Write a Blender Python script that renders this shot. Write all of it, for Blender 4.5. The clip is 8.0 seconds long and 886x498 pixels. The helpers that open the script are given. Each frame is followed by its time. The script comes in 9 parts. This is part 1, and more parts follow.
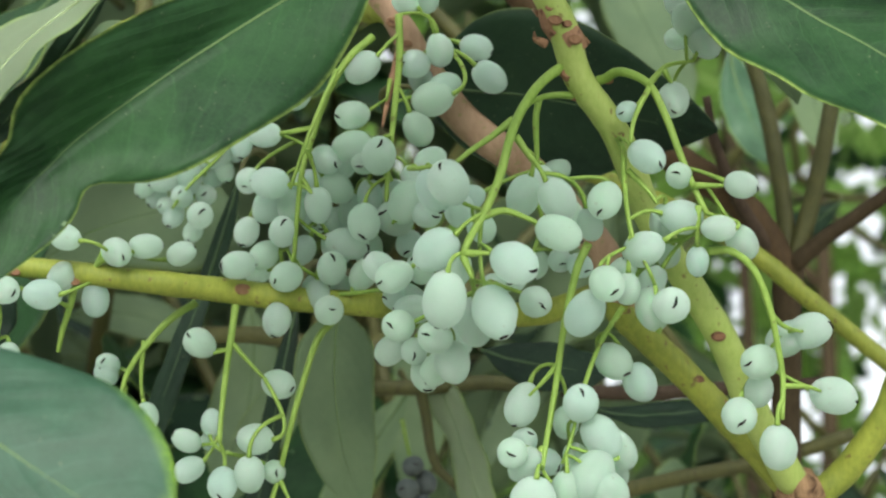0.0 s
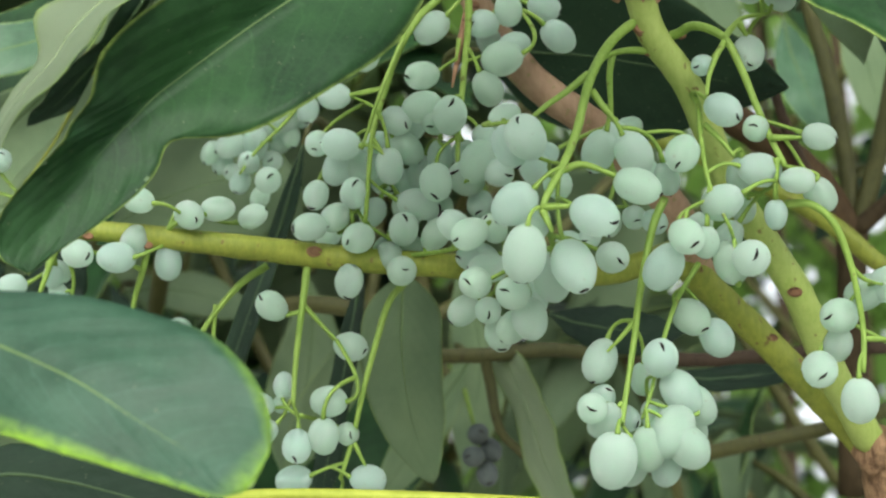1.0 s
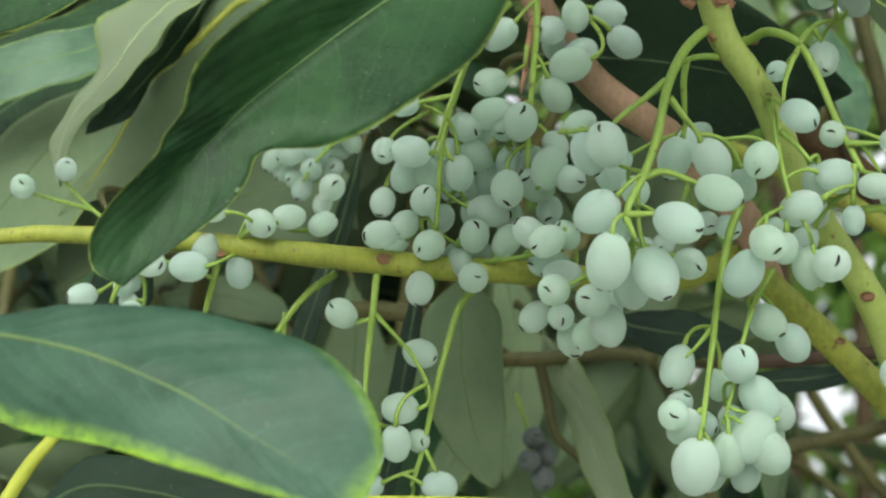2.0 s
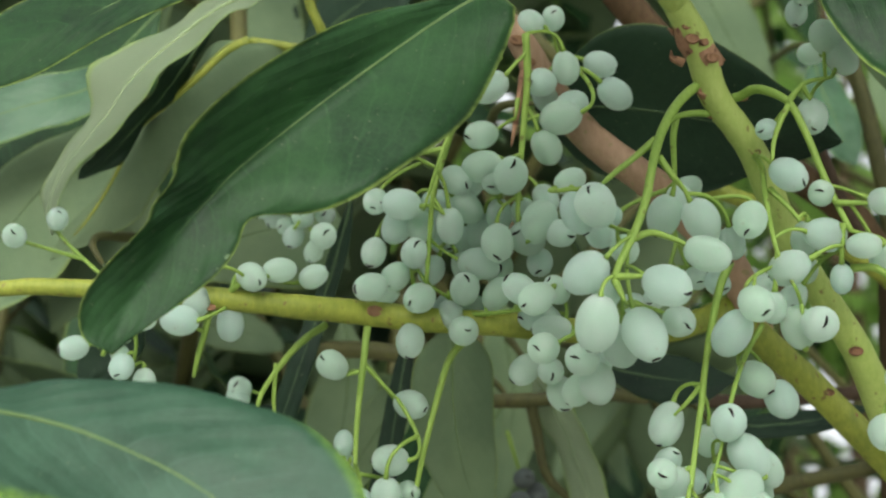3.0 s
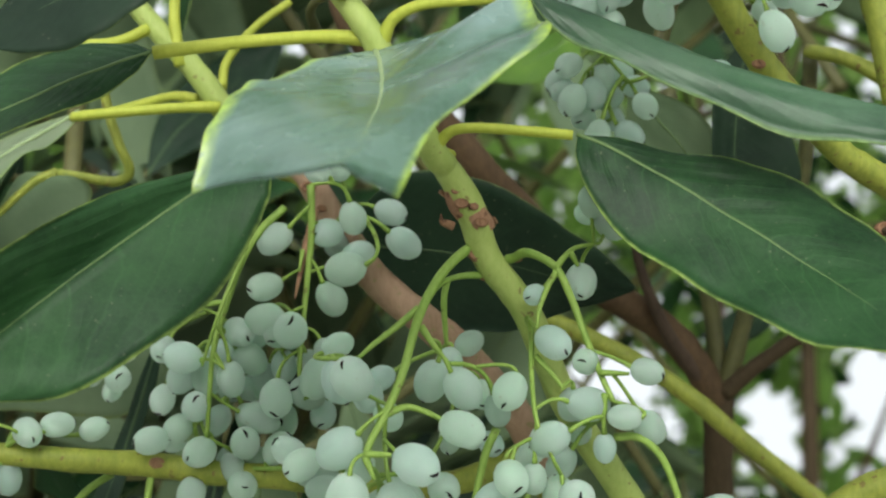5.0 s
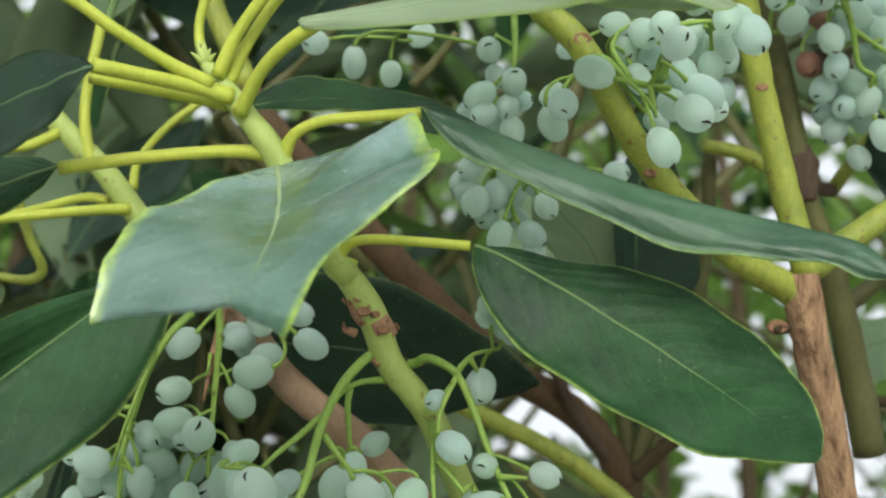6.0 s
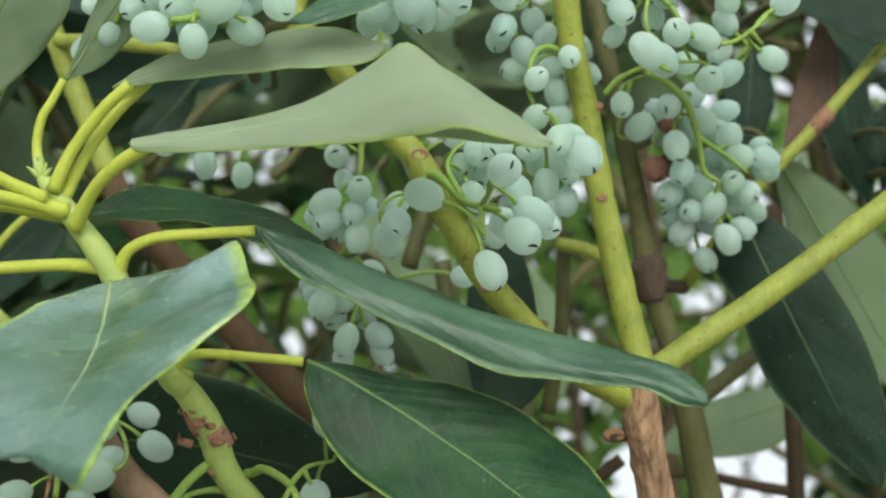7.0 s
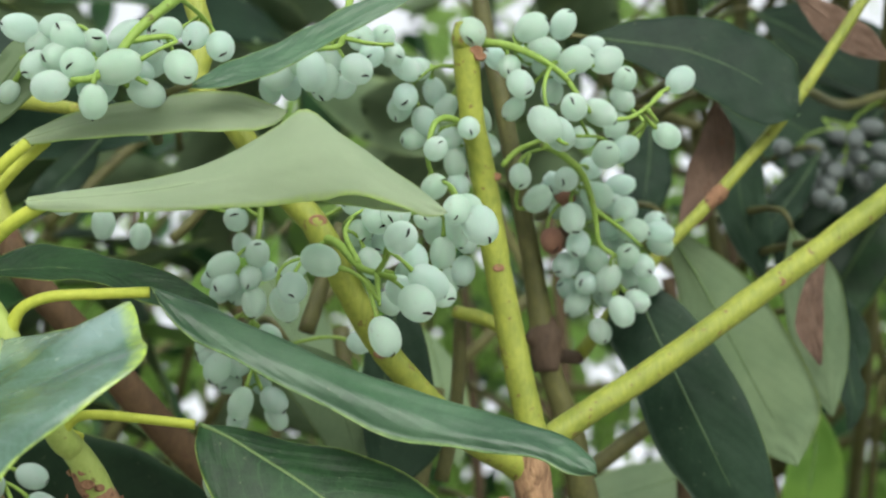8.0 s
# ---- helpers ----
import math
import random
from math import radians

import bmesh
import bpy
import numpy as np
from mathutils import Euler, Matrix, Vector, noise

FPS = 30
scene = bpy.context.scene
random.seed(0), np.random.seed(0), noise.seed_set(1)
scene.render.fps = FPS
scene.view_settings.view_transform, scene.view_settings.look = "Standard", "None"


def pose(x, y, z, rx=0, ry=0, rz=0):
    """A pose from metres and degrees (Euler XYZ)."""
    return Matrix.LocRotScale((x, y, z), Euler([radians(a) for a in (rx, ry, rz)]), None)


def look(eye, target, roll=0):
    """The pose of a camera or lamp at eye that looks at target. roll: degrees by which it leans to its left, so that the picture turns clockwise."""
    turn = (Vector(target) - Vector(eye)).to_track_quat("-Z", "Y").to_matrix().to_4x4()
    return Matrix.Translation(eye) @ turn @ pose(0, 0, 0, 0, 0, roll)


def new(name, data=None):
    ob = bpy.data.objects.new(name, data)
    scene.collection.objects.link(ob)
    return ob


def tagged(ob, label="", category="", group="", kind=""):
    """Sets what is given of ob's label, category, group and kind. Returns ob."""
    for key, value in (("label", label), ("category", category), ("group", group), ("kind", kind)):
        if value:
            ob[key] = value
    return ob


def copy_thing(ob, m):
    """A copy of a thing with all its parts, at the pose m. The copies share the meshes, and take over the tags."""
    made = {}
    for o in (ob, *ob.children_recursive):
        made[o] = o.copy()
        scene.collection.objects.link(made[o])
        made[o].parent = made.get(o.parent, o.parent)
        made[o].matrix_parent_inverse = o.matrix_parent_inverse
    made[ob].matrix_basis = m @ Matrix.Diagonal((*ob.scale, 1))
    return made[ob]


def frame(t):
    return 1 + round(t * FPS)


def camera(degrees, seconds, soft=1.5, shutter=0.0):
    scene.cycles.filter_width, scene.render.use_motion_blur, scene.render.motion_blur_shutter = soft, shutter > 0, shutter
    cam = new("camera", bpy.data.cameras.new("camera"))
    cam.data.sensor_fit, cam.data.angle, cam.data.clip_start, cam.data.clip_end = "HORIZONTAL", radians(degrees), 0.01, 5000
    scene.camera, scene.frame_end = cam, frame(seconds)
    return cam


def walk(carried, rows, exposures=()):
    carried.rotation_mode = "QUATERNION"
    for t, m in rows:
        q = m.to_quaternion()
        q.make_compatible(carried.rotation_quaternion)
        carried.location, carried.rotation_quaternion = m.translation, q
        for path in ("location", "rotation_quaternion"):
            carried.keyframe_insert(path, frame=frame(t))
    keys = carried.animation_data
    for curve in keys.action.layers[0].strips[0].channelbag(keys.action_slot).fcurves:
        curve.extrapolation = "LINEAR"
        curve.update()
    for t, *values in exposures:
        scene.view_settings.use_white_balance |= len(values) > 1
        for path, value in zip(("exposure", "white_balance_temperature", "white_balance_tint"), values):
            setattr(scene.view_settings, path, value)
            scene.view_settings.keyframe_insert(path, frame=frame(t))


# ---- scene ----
cam = camera(32, 8.0, soft=2.25)
cam.data.dof.use_dof = True
cam.data.dof.focus_distance = 0.33
cam.data.dof.aperture_fstop = 22
PATH = [
    (0, pose(0.00252, 0.00227, 1.67843, 110.626, -0.501, -0.753)),
    (0.5, pose(0.00119, 0.00472, 1.67319, 110.586, -0.491, 0.056)),
    (1, pose(-0.00774, 0.00631, 1.67114, 110.46, -0.236, 0.41)),
    (1.5, pose(-0.02065, 0.00615, 1.67066, 110.419, 0.042, 0.284)),
    (1.7, pose(-0.02528, 0.00644, 1.67067, 110.416, 0.173, 0.196)),
    (2.8, pose(-0.02729, -0.00123, 1.68536, 109.856, 0.361, 0.13)),
    (3, pose(-0.02513, -0.00039, 1.68523, 110.155, 0.26, -0.013)),
    (3.5, pose(-0.01493, 0.00079, 1.69142, 109.929, 0.266, -0.166)),
    (4, pose(-0, 0, 1.7, 110, 0, -0)),
    (4.5, pose(0.01121, -0.00557, 1.70844, 110.091, 0.114, -0.356)),
    (4.7, pose(0.01533, -0.00758, 1.7121, 110.207, 0.143, -0.535)),
    (5.8, pose(0.02509, -0.02321, 1.7263, 111.288, 1.287, -2.436)),
    (6, pose(0.02812, -0.02533, 1.72874, 111.622, 1.592, -2.712)),
    (6.5, pose(0.04098, -0.03333, 1.73982, 111.926, 1.814, -3.347)),
    (7, pose(0.05058, -0.03937, 1.74713, 112.029, 1.839, -5.051)),
    (7.5, pose(0.04589, -0.04087, 1.74551, 113.077, 2.157, -7.468)),
    (8, pose(0.05292, -0.04225, 1.74577, 114.416, 1.961, -8.698)),
]
walk(cam, PATH, [(0, 1.27, 6350, 6.5), (1.5, 1.20, 6350, 6.5), (2.4, 1.08, 6450, 7), (3.5, 1.0, 6450, 7), (5, 0.95, 6350, 7), (6, 0.94, 6300, 7), (7, 0.93, 6250, 7.5), (8, 1.08, 6350, 9)])

# ---- world, sun, exposure ----
world = bpy.data.worlds.new("world")
scene.world = world
world.use_nodes = True
wn, wl = world.node_tree.nodes, world.node_tree.links
sky = wn.new("ShaderNodeTexSky")
sky.sky_type = "NISHITA"
sky.sun_disc = False
sky.sun_elevation, sky.sun_rotation = radians(14), radians(192)
sky.dust_density, sky.air_density, sky.ozone_density = 6.0, 1.0, 0.3
veil = wn.new("ShaderNodeHueSaturation")
veil.inputs["Saturation"].default_value = 0.25
wl.new(sky.outputs["Color"], veil.inputs["Color"])
cloud = wn.new("ShaderNodeMix")
cloud.data_type = "RGBA"
cloud.inputs[0].default_value = 0.6
cloud.inputs[7].default_value = (4.8, 4.9, 5.0, 1)
wl.new(veil.outputs["Color"], cloud.inputs[6])
wl.new(cloud.outputs[2], wn["Background"].inputs["Color"])
wn["Background"].inputs["Strength"].default_value = 0.125
sun_data = bpy.data.lights.new("sun", "SUN")
sun_data.energy, sun_data.angle, sun_data.color = 1.5, radians(60), (1.0, 0.98, 0.93)
sun = new("sun", sun_data)
sun.matrix_world = look((0.60, -2.7, 2.66), (0, 0.3, 1.9))

# ---- helpers of this scene ----
ORIGIN = Vector((0, 0, 1.7))


def P(x, y, z):
    """A point from millimetres counted from the camera's mean place."""
    return ORIGIN + Vector((x, y, z)) / 1000


def empty(name, at, label, category, group=""):
    ob = new(name)
    ob.location = at
    ob.empty_display_size = 0.01
    return tagged(ob, label, category, group)


def mesh_of(name, verts, faces, mats, slots=None, uvs=None):
    me = bpy.data.meshes.new(name)
    me.from_pydata([tuple(v) for v in verts], [], faces)
    for m in mats:
        me.materials.append(m)
    if slots is not None:
        me.polygons.foreach_set("material_index", slots)
    me.polygons.foreach_set("use_smooth", [True] * len(faces))
    if uvs is not None:
        lay = me.uv_layers.new(name="blade")
        flat = []
        for loop in me.loops:
            flat.extend(uvs[loop.vertex_index])
        lay.data.foreach_set("uv", flat)
    me.update()
    return me


def part(name, me, parent, at=None, label="", turn=None):
    """Links a mesh as one part under a thing or a part; at: its place in the world."""
    ob = new(name, me)
    ob.parent = parent
    up = parent
    off = Vector(at) if at is not None else ORIGIN.copy()
    while up is not None:
        off -= up.location
        up = up.parent
    ob.location = off
    if turn is not None:
        ob.rotation_euler = turn.to_euler()
    if label:
        ob["label"] = label
    return ob


def glide(points, n):
    """n + 1 points on a smooth curve through the given vectors (any size)."""
    pts = [np.array(p, float) for p in points]
    pts = [2 * pts[0] - pts[1]] + pts + [2 * pts[-1] - pts[-2]]
    out, spans = [], len(pts) - 3
    for i in range(n + 1):
        s = min(i / n * spans, spans - 1e-9)
        k = int(s)
        f = s - k
        a, b, c, d = pts[k:k + 4]
        out.append(0.5 * (2 * b + (c - a) * f + (2 * a - 5 * b + 4 * c - d) * f * f + (3 * b - a - 3 * c + d) * f ** 3))
    return out


def tube_mesh(name, rows, mat, sides=12, step=3, knots=0.0, closed=True):
    """A tapered tube round a smooth curve; rows of (x, y, z, radius) in metres."""
    n = max(3, step * (len(rows) - 1))
    line = glide(rows, n)
    verts, faces = [], []
    ref = Vector((0.31, 0.22, 0.93)).normalized()
    for i, q in enumerate(line):
        c = Vector(q[:3])
        t = (Vector(line[min(i + 1, n)][:3]) - Vector(line[max(i - 1, 0)][:3])).normalized()
        a = (ref - t * ref.dot(t)).normalized()
        b = t.cross(a)
        ref = a
        for j in range(sides):
            w = 2 * math.pi * j / sides
            r = max(q[3], 0.00008)
            if knots:
                side = (a * math.cos(w) + b * math.sin(w)) * 1.2
                r *= 1 + knots * noise.noise(c * 260 + side)
                if sides > 30:
                    r *= 1 + knots * 0.5 * noise.noise(Vector((c.x * 900 + side.x * 4, c.y * 900 + side.y * 4, c.z * 330)))
            verts.append(c + (a * math.cos(w) + b * math.sin(w)) * r)
    for i in range(n):
        for j in range(sides):
            k = (j + 1) % sides
            faces.append((i * sides + j, i * sides + k, (i + 1) * sides + k, (i + 1) * sides + j))
    if closed:
        faces.append(tuple(range(sides))[::-1])
        faces.append(tuple(n * sides + j for j in range(sides)))
    return mesh_of(name, verts, faces, [mat])


# ---- materials ----
def material(name):
    m = bpy.data.materials.new(name)
    m.use_nodes = True
    return m, m.node_tree.nodes, m.node_tree.links, m.node_tree.nodes["Principled BSDF"]


def node(nodes, kind, **sets):
    n = nodes.new(kind)
    for key, value in sets.items():
        n.inputs[key].default_value = value
    return n


def math_node(nodes, links, op, a, b=None):
    n = nodes.new("ShaderNodeMath")
    n.operation = op
    for i, v in enumerate((a, b)):
        if v is None:
            continue
        if isinstance(v, (int, float)):
            n.inputs[i].default_value = v
        else:
            links.new(v, n.inputs[i])
    return n.outputs[0]


def ramp(nodes, links, fac, stops):
    n = nodes.new("ShaderNodeValToRGB")
    e = n.color_ramp.elements
    while len(e) < len(stops):
        e.new(0.5)
    for el, (pos, col) in zip(e, stops):
        el.position, el.color = pos, (*col, 1)
    links.new(fac, n.inputs[0])
    return n.outputs[0]


def mix(nodes, links, fac, a, b, blend="MIX"):
    n = nodes.new("ShaderNodeMix")
    n.data_type, n.blend_type = "RGBA", blend
    for sock, v in ((n.inputs[0], fac), (n.inputs[6], a), (n.inputs[7], b)):
        if isinstance(v, (int, float)):
            sock.default_value = v
        elif isinstance(v, tuple):
            sock.default_value = (*v, 1)
        else:
            links.new(v, sock)
    return n.outputs[2]


def leaf_material(name, dark, light, vein, margin, rough, veins=0.35, edge=0.90, relief=0.2, clear=0.15, gloss=0.28, lopsided=False, sheen_clouds=0.3, tip=0.0, lets=None):
    m, nodes, links, bsdf = material(name)
    uv = nodes.new("ShaderNodeUVMap")
    uv.uv_map = "blade"
    sep = nodes.new("ShaderNodeSeparateXYZ")
    links.new(uv.outputs[0], sep.inputs[0])
    geo = nodes.new("ShaderNodeNewGeometry")
    info = nodes.new("ShaderNodeObjectInfo")
    u = sep.outputs[0]
    across = math_node(nodes, links, "ABSOLUTE", math_node(nodes, links, "SUBTRACT", math_node(nodes, links, "MULTIPLY", sep.outputs[1], 2.0), 1.0))
    blot = node(nodes, "ShaderNodeTexNoise", Scale=55.0, Detail=4.0, Roughness=0.6)
    links.new(geo.outputs["Position"], blot.inputs["Vector"])
    fine = node(nodes, "ShaderNodeTexNoise", Scale=420.0, Detail=5.0, Roughness=0.65)
    links.new(geo.outputs["Position"], fine.inputs["Vector"])
    base = ramp(nodes, links, blot.outputs["Fac"], [(0.40, dark), (0.60, light)])
    base = mix(nodes, links, 0.35, base, ramp(nodes, links, fine.outputs["Fac"], [(0.3, dark), (0.7, light)]))
    # side veins that bend towards the tip
    bent = math_node(nodes, links, "MULTIPLY", math_node(nodes, links, "POWER", across, 1.4), 0.22)
    wob = math_node(nodes, links, "MULTIPLY", math_node(nodes, links, "SUBTRACT", blot.outputs["Fac"], 0.5), 0.09)
    run = math_node(nodes, links, "ADD", math_node(nodes, links, "SUBTRACT", u, bent), wob)
    # fine streaks that follow the side veins
    comb = nodes.new("ShaderNodeCombineXYZ")
    links.new(math_node(nodes, links, "MULTIPLY", run, 85.0), comb.inputs[0])
    links.new(math_node(nodes, links, "MULTIPLY", sep.outputs[1], 6.0), comb.inputs[1])
    links.new(math_node(nodes, links, "MULTIPLY", info.outputs["Random"], 40.0), comb.inputs[2])
    streak = node(nodes, "ShaderNodeTexNoise", Scale=1.0, Detail=4.0, Roughness=0.6)
    links.new(comb.outputs[0], streak.inputs["Vector"])
    base = mix(nodes, links, 0.13, base, ramp(nodes, links, streak.outputs["Fac"], [(0.34, dark), (0.66, light)]))
    # broad pale clouds, a soft sheen put into the colour, differing on each leaf
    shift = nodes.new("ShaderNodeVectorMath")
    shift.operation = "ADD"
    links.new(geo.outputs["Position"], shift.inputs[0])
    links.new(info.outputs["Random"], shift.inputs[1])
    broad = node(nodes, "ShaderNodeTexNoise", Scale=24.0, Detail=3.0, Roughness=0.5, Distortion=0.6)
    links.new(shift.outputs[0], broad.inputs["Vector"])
    base = mix(nodes, links, math_node(nodes, links, "MULTIPLY", ramp(nodes, links, broad.outputs["Fac"], [(0.46, (0, 0, 0)), (0.66, (1, 1, 1))]), sheen_clouds), base, vein)
    # a net of tiny veins
    net = node(nodes, "ShaderNodeTexVoronoi", Scale=520.0)
    net.feature = "DISTANCE_TO_EDGE"
    links.new(geo.outputs["Position"], net.inputs["Vector"])
    mesh_lines = ramp(nodes, links, net.outputs["Distance"], [(0.0, (1, 1, 1)), (0.10, (0, 0, 0))])
    base = mix(nodes, links, math_node(nodes, links, "MULTIPLY", mesh_lines, 0.10), base, vein)
    saw = math_node(nodes, links, "FRACT", math_node(nodes, links, "MULTIPLY", run, 15.0))
    peak = math_node(nodes, links, "ABSOLUTE", math_node(nodes, links, "SUBTRACT", saw, 0.5))
    line = ramp(nodes, links, peak, [(0.0, (1, 1, 1)), (0.07, (0, 0, 0))])
    fade = math_node(nodes, links, "MULTIPLY", line, math_node(nodes, links, "MULTIPLY", math_node(nodes, links, "SUBTRACT", 1.05, across), veins))
    base = mix(nodes, links, fade, base, vein)
    # small blemishes
    spots = node(nodes, "ShaderNodeTexNoise", Scale=900.0, Detail=2.0)
    links.new(geo.outputs["Position"], spots.inputs["Vector"])
    dots = ramp(nodes, links, spots.outputs["Fac"], [(0.70, (0, 0, 0)), (0.78, (1, 1, 1))])
    base = mix(nodes, links, math_node(nodes, links, "MULTIPLY", dots, 0.40), base, (0.19, 0.21, 0.13))
    reach = math_node(nodes, links, "ADD", across, math_node(nodes, links, "MULTIPLY", wob, 0.5))
    if lopsided:
        reach = math_node(nodes, links, "SUBTRACT", reach, math_node(nodes, links, "MULTIPLY", math_node(nodes, links, "LESS_THAN", sep.outputs[1], 0.5), math_node(nodes, links, "MULTIPLY", math_node(nodes, links, "MAXIMUM", math_node(nodes, links, "SUBTRACT", 0.85, u), 0.0), 0.9)))
    if lopsided:
        reach = math_node(nodes, links, "MAXIMUM", reach, math_node(nodes, links, "POWER", u, 1.6))
    if tip:
        reach = math_node(nodes, links, "MAXIMUM", reach, math_node(nodes, links, "MULTIPLY", math_node(nodes, links, "POWER", u, 6.0), tip))
    rim = ramp(nodes, links, reach, [(edge, (0, 0, 0)), (1.0, (1, 1, 1))])
    worn = ramp(nodes, links, fine.outputs["Fac"], [(0.35, (0.35, 0.35, 0.35)), (0.6, (1, 1, 1))])
    base = mix(nodes, links, math_node(nodes, links, "MULTIPLY", rim, worn), base, margin)
    tint = math_node(nodes, links, "ADD", 0.85, math_node(nodes, links, "MULTIPLY", info.outputs["Random"], 0.30))
    hsv = node(nodes, "ShaderNodeHueSaturation")
    links.new(tint, hsv.inputs["Value"])
    links.new(base, hsv.inputs["Color"])
    links.new(hsv.outputs[0], bsdf.inputs["Base Color"])
    links.new(ramp(nodes, links, blot.outputs["Fac"], [(0.3, (rough - 0.06,) * 3), (0.7, (rough + 0.10,) * 3)]), bsdf.inputs["Roughness"])
    bsdf.inputs["Specular IOR Level"].default_value = gloss
    height = math_node(nodes, links, "ADD", math_node(nodes, links, "MULTIPLY", peak, -0.5), math_node(nodes, links, "ADD", math_node(nodes, links, "MULTIPLY", fine.outputs["Fac"], 0.22), math_node(nodes, links, "MULTIPLY", streak.outputs["Fac"], 0.30)))
    bump = node(nodes, "ShaderNodeBump", Strength=relief, Distance=0.0008)
    links.new(height, bump.inputs["Height"])
    links.new(bump.outputs[0], bsdf.inputs["Normal"])
    glow = nodes.new("ShaderNodeBsdfTranslucent")
    if lets:
        # the light that a thin blade lets through
        links.new(mix(nodes, links, 0.8, hsv.outputs[0], lets), glow.inputs["Color"])
    else:
        links.new(hsv.outputs[0], glow.inputs["Color"])
    both = nodes.new("ShaderNodeMixShader")
    both.inputs[0].default_value = clear
    links.new(bsdf.outputs[0], both.inputs[1])
    links.new(glow.outputs[0], both.inputs[2])
    links.new(both.outputs[0], nodes["Material Output"].inputs["Surface"])
    return m


def stem_material(name, low, high, scar, rough=0.5, stretch=0.25, scale=260.0, relief=0.3, spots=0.66):
    m, nodes, links, bsdf = material(name)
    geo = nodes.new("ShaderNodeNewGeometry")
    a = node(nodes, "ShaderNodeTexNoise", Scale=70.0, Detail=4.0, Roughness=0.6)
    b = node(nodes, "ShaderNodeTexNoise", Scale=scale * 3, Detail=6.0, Roughness=0.7)
    c = node(nodes, "ShaderNodeTexNoise", Scale=scale * 1.6, Detail=2.0)
    scl = nodes.new("ShaderNodeVectorMath")
    scl.operation = "MULTIPLY"
    scl.inputs[1].default_value = (1, 1, stretch)
    links.new(geo.outputs["Position"], scl.inputs[0])
    links.new(geo.outputs["Position"], a.inputs["Vector"])
    links.new(scl.outputs[0], b.inputs["Vector"])
    links.new(geo.outputs["Position"], c.inputs["Vector"])
    col = ramp(nodes, links, a.outputs["Fac"], [(0.30, low), (0.68, high)])
    col = mix(nodes, links, 0.45 if relief < 0.9 else 0.85, col, ramp(nodes, links, b.outputs["Fac"], [(0.34, low), (0.64, high)]))
    dots = ramp(nodes, links, c.outputs["Fac"], [(spots, (0, 0, 0)), (spots + 0.06, (1, 1, 1))])
    col = mix(nodes, links, math_node(nodes, links, "MULTIPLY", dots, 0.7), col, scar)
    links.new(col, bsdf.inputs["Base Color"])
    bsdf.inputs["Roughness"].default_value = rough
    bsdf.inputs["Specular IOR Level"].default_value = 0.15 if rough > 0.65 else 0.3
    bump = node(nodes, "ShaderNodeBump", Strength=relief, Distance=0.001 if relief < 0.9 else 0.003)
    links.new(b.outputs["Fac"], bump.inputs["Height"])
    links.new(bump.outputs[0], bsdf.inputs["Normal"])
    return m


def drupe_material():
    m, nodes, links, bsdf = material("waxy_drupe")
    tex = nodes.new("ShaderNodeTexCoord")
    info = nodes.new("ShaderNodeObjectInfo")
    shift = nodes.new("ShaderNodeVectorMath")
    shift.operation = "ADD"
    links.new(tex.outputs["Object"], shift.inputs[0])
    links.new(info.outputs["Random"], shift.inputs[1])
    a = node(nodes, "ShaderNodeTexNoise", Scale=210.0, Detail=3.0, Roughness=0.55)
    b = node(nodes, "ShaderNodeTexNoise", Scale=1500.0, Detail=4.0, Roughness=0.7)
    links.new(shift.outputs[0], a.inputs["Vector"])
    links.new(shift.outputs[0], b.inputs["Vector"])
    col = ramp(nodes, links, a.outputs["Fac"], [(0.30, (0.345, 0.447, 0.392)), (0.70, (0.41, 0.51, 0.452))])
    col = mix(nodes, links, 0.3, col, ramp(nodes, links, b.outputs["Fac"], [(0.35, (0.355, 0.454, 0.40)), (0.65, (0.445, 0.544, 0.487))]))
    # some fruit greener, some bluer
    hue = ramp(nodes, links, info.outputs["Random"], [(0.0, (0.93, 1.0, 0.90)), (0.6, (1.0, 1.0, 1.0)), (1.0, (0.93, 0.99, 1.03))])
    col = mix(nodes, links, 1.0, col, hue, "MULTIPLY")
    c = node(nodes, "ShaderNodeTexNoise", Scale=620.0, Detail=1.0)
    links.new(shift.outputs[0], c.inputs["Vector"])
    specks = ramp(nodes, links, c.outputs["Fac"], [(0.735, (0, 0, 0)), (0.775, (1, 1, 1))])
    col = mix(nodes, links, math_node(nodes, links, "MULTIPLY", specks, 0.55), col, (0.17, 0.13, 0.07))
    links.new(col, bsdf.inputs["Base Color"])
    bsdf.inputs["Roughness"].default_value = 0.7
    bsdf.inputs["Specular IOR Level"].default_value = 0.3
    bsdf.inputs["Subsurface Weight"].default_value = 0.85
    bsdf.inputs["Subsurface Scale"].default_value = 2.2
    bsdf.inputs["Subsurface Radius"].default_value = (0.0025, 0.0034, 0.0027)
    bump = node(nodes, "ShaderNodeBump", Strength=0.12, Distance=0.0004)
    links.new(b.outputs["Fac"], bump.inputs["Height"])
    links.new(bump.outputs[0], bsdf.inputs["Normal"])
    # watery flesh that lets some light through
    flesh = nodes.new("ShaderNodeBsdfTranslucent")
    flesh.inputs["Color"].default_value = (0.845, 0.95, 0.875, 1)
    both = nodes.new("ShaderNodeMixShader")
    both.inputs[0].default_value = 0.50
    links.new(bsdf.outputs[0], both.inputs[1])
    links.new(flesh.outputs[0], both.inputs[2])
    links.new(both.outputs[0], nodes["Material Output"].inputs["Surface"])
    return m


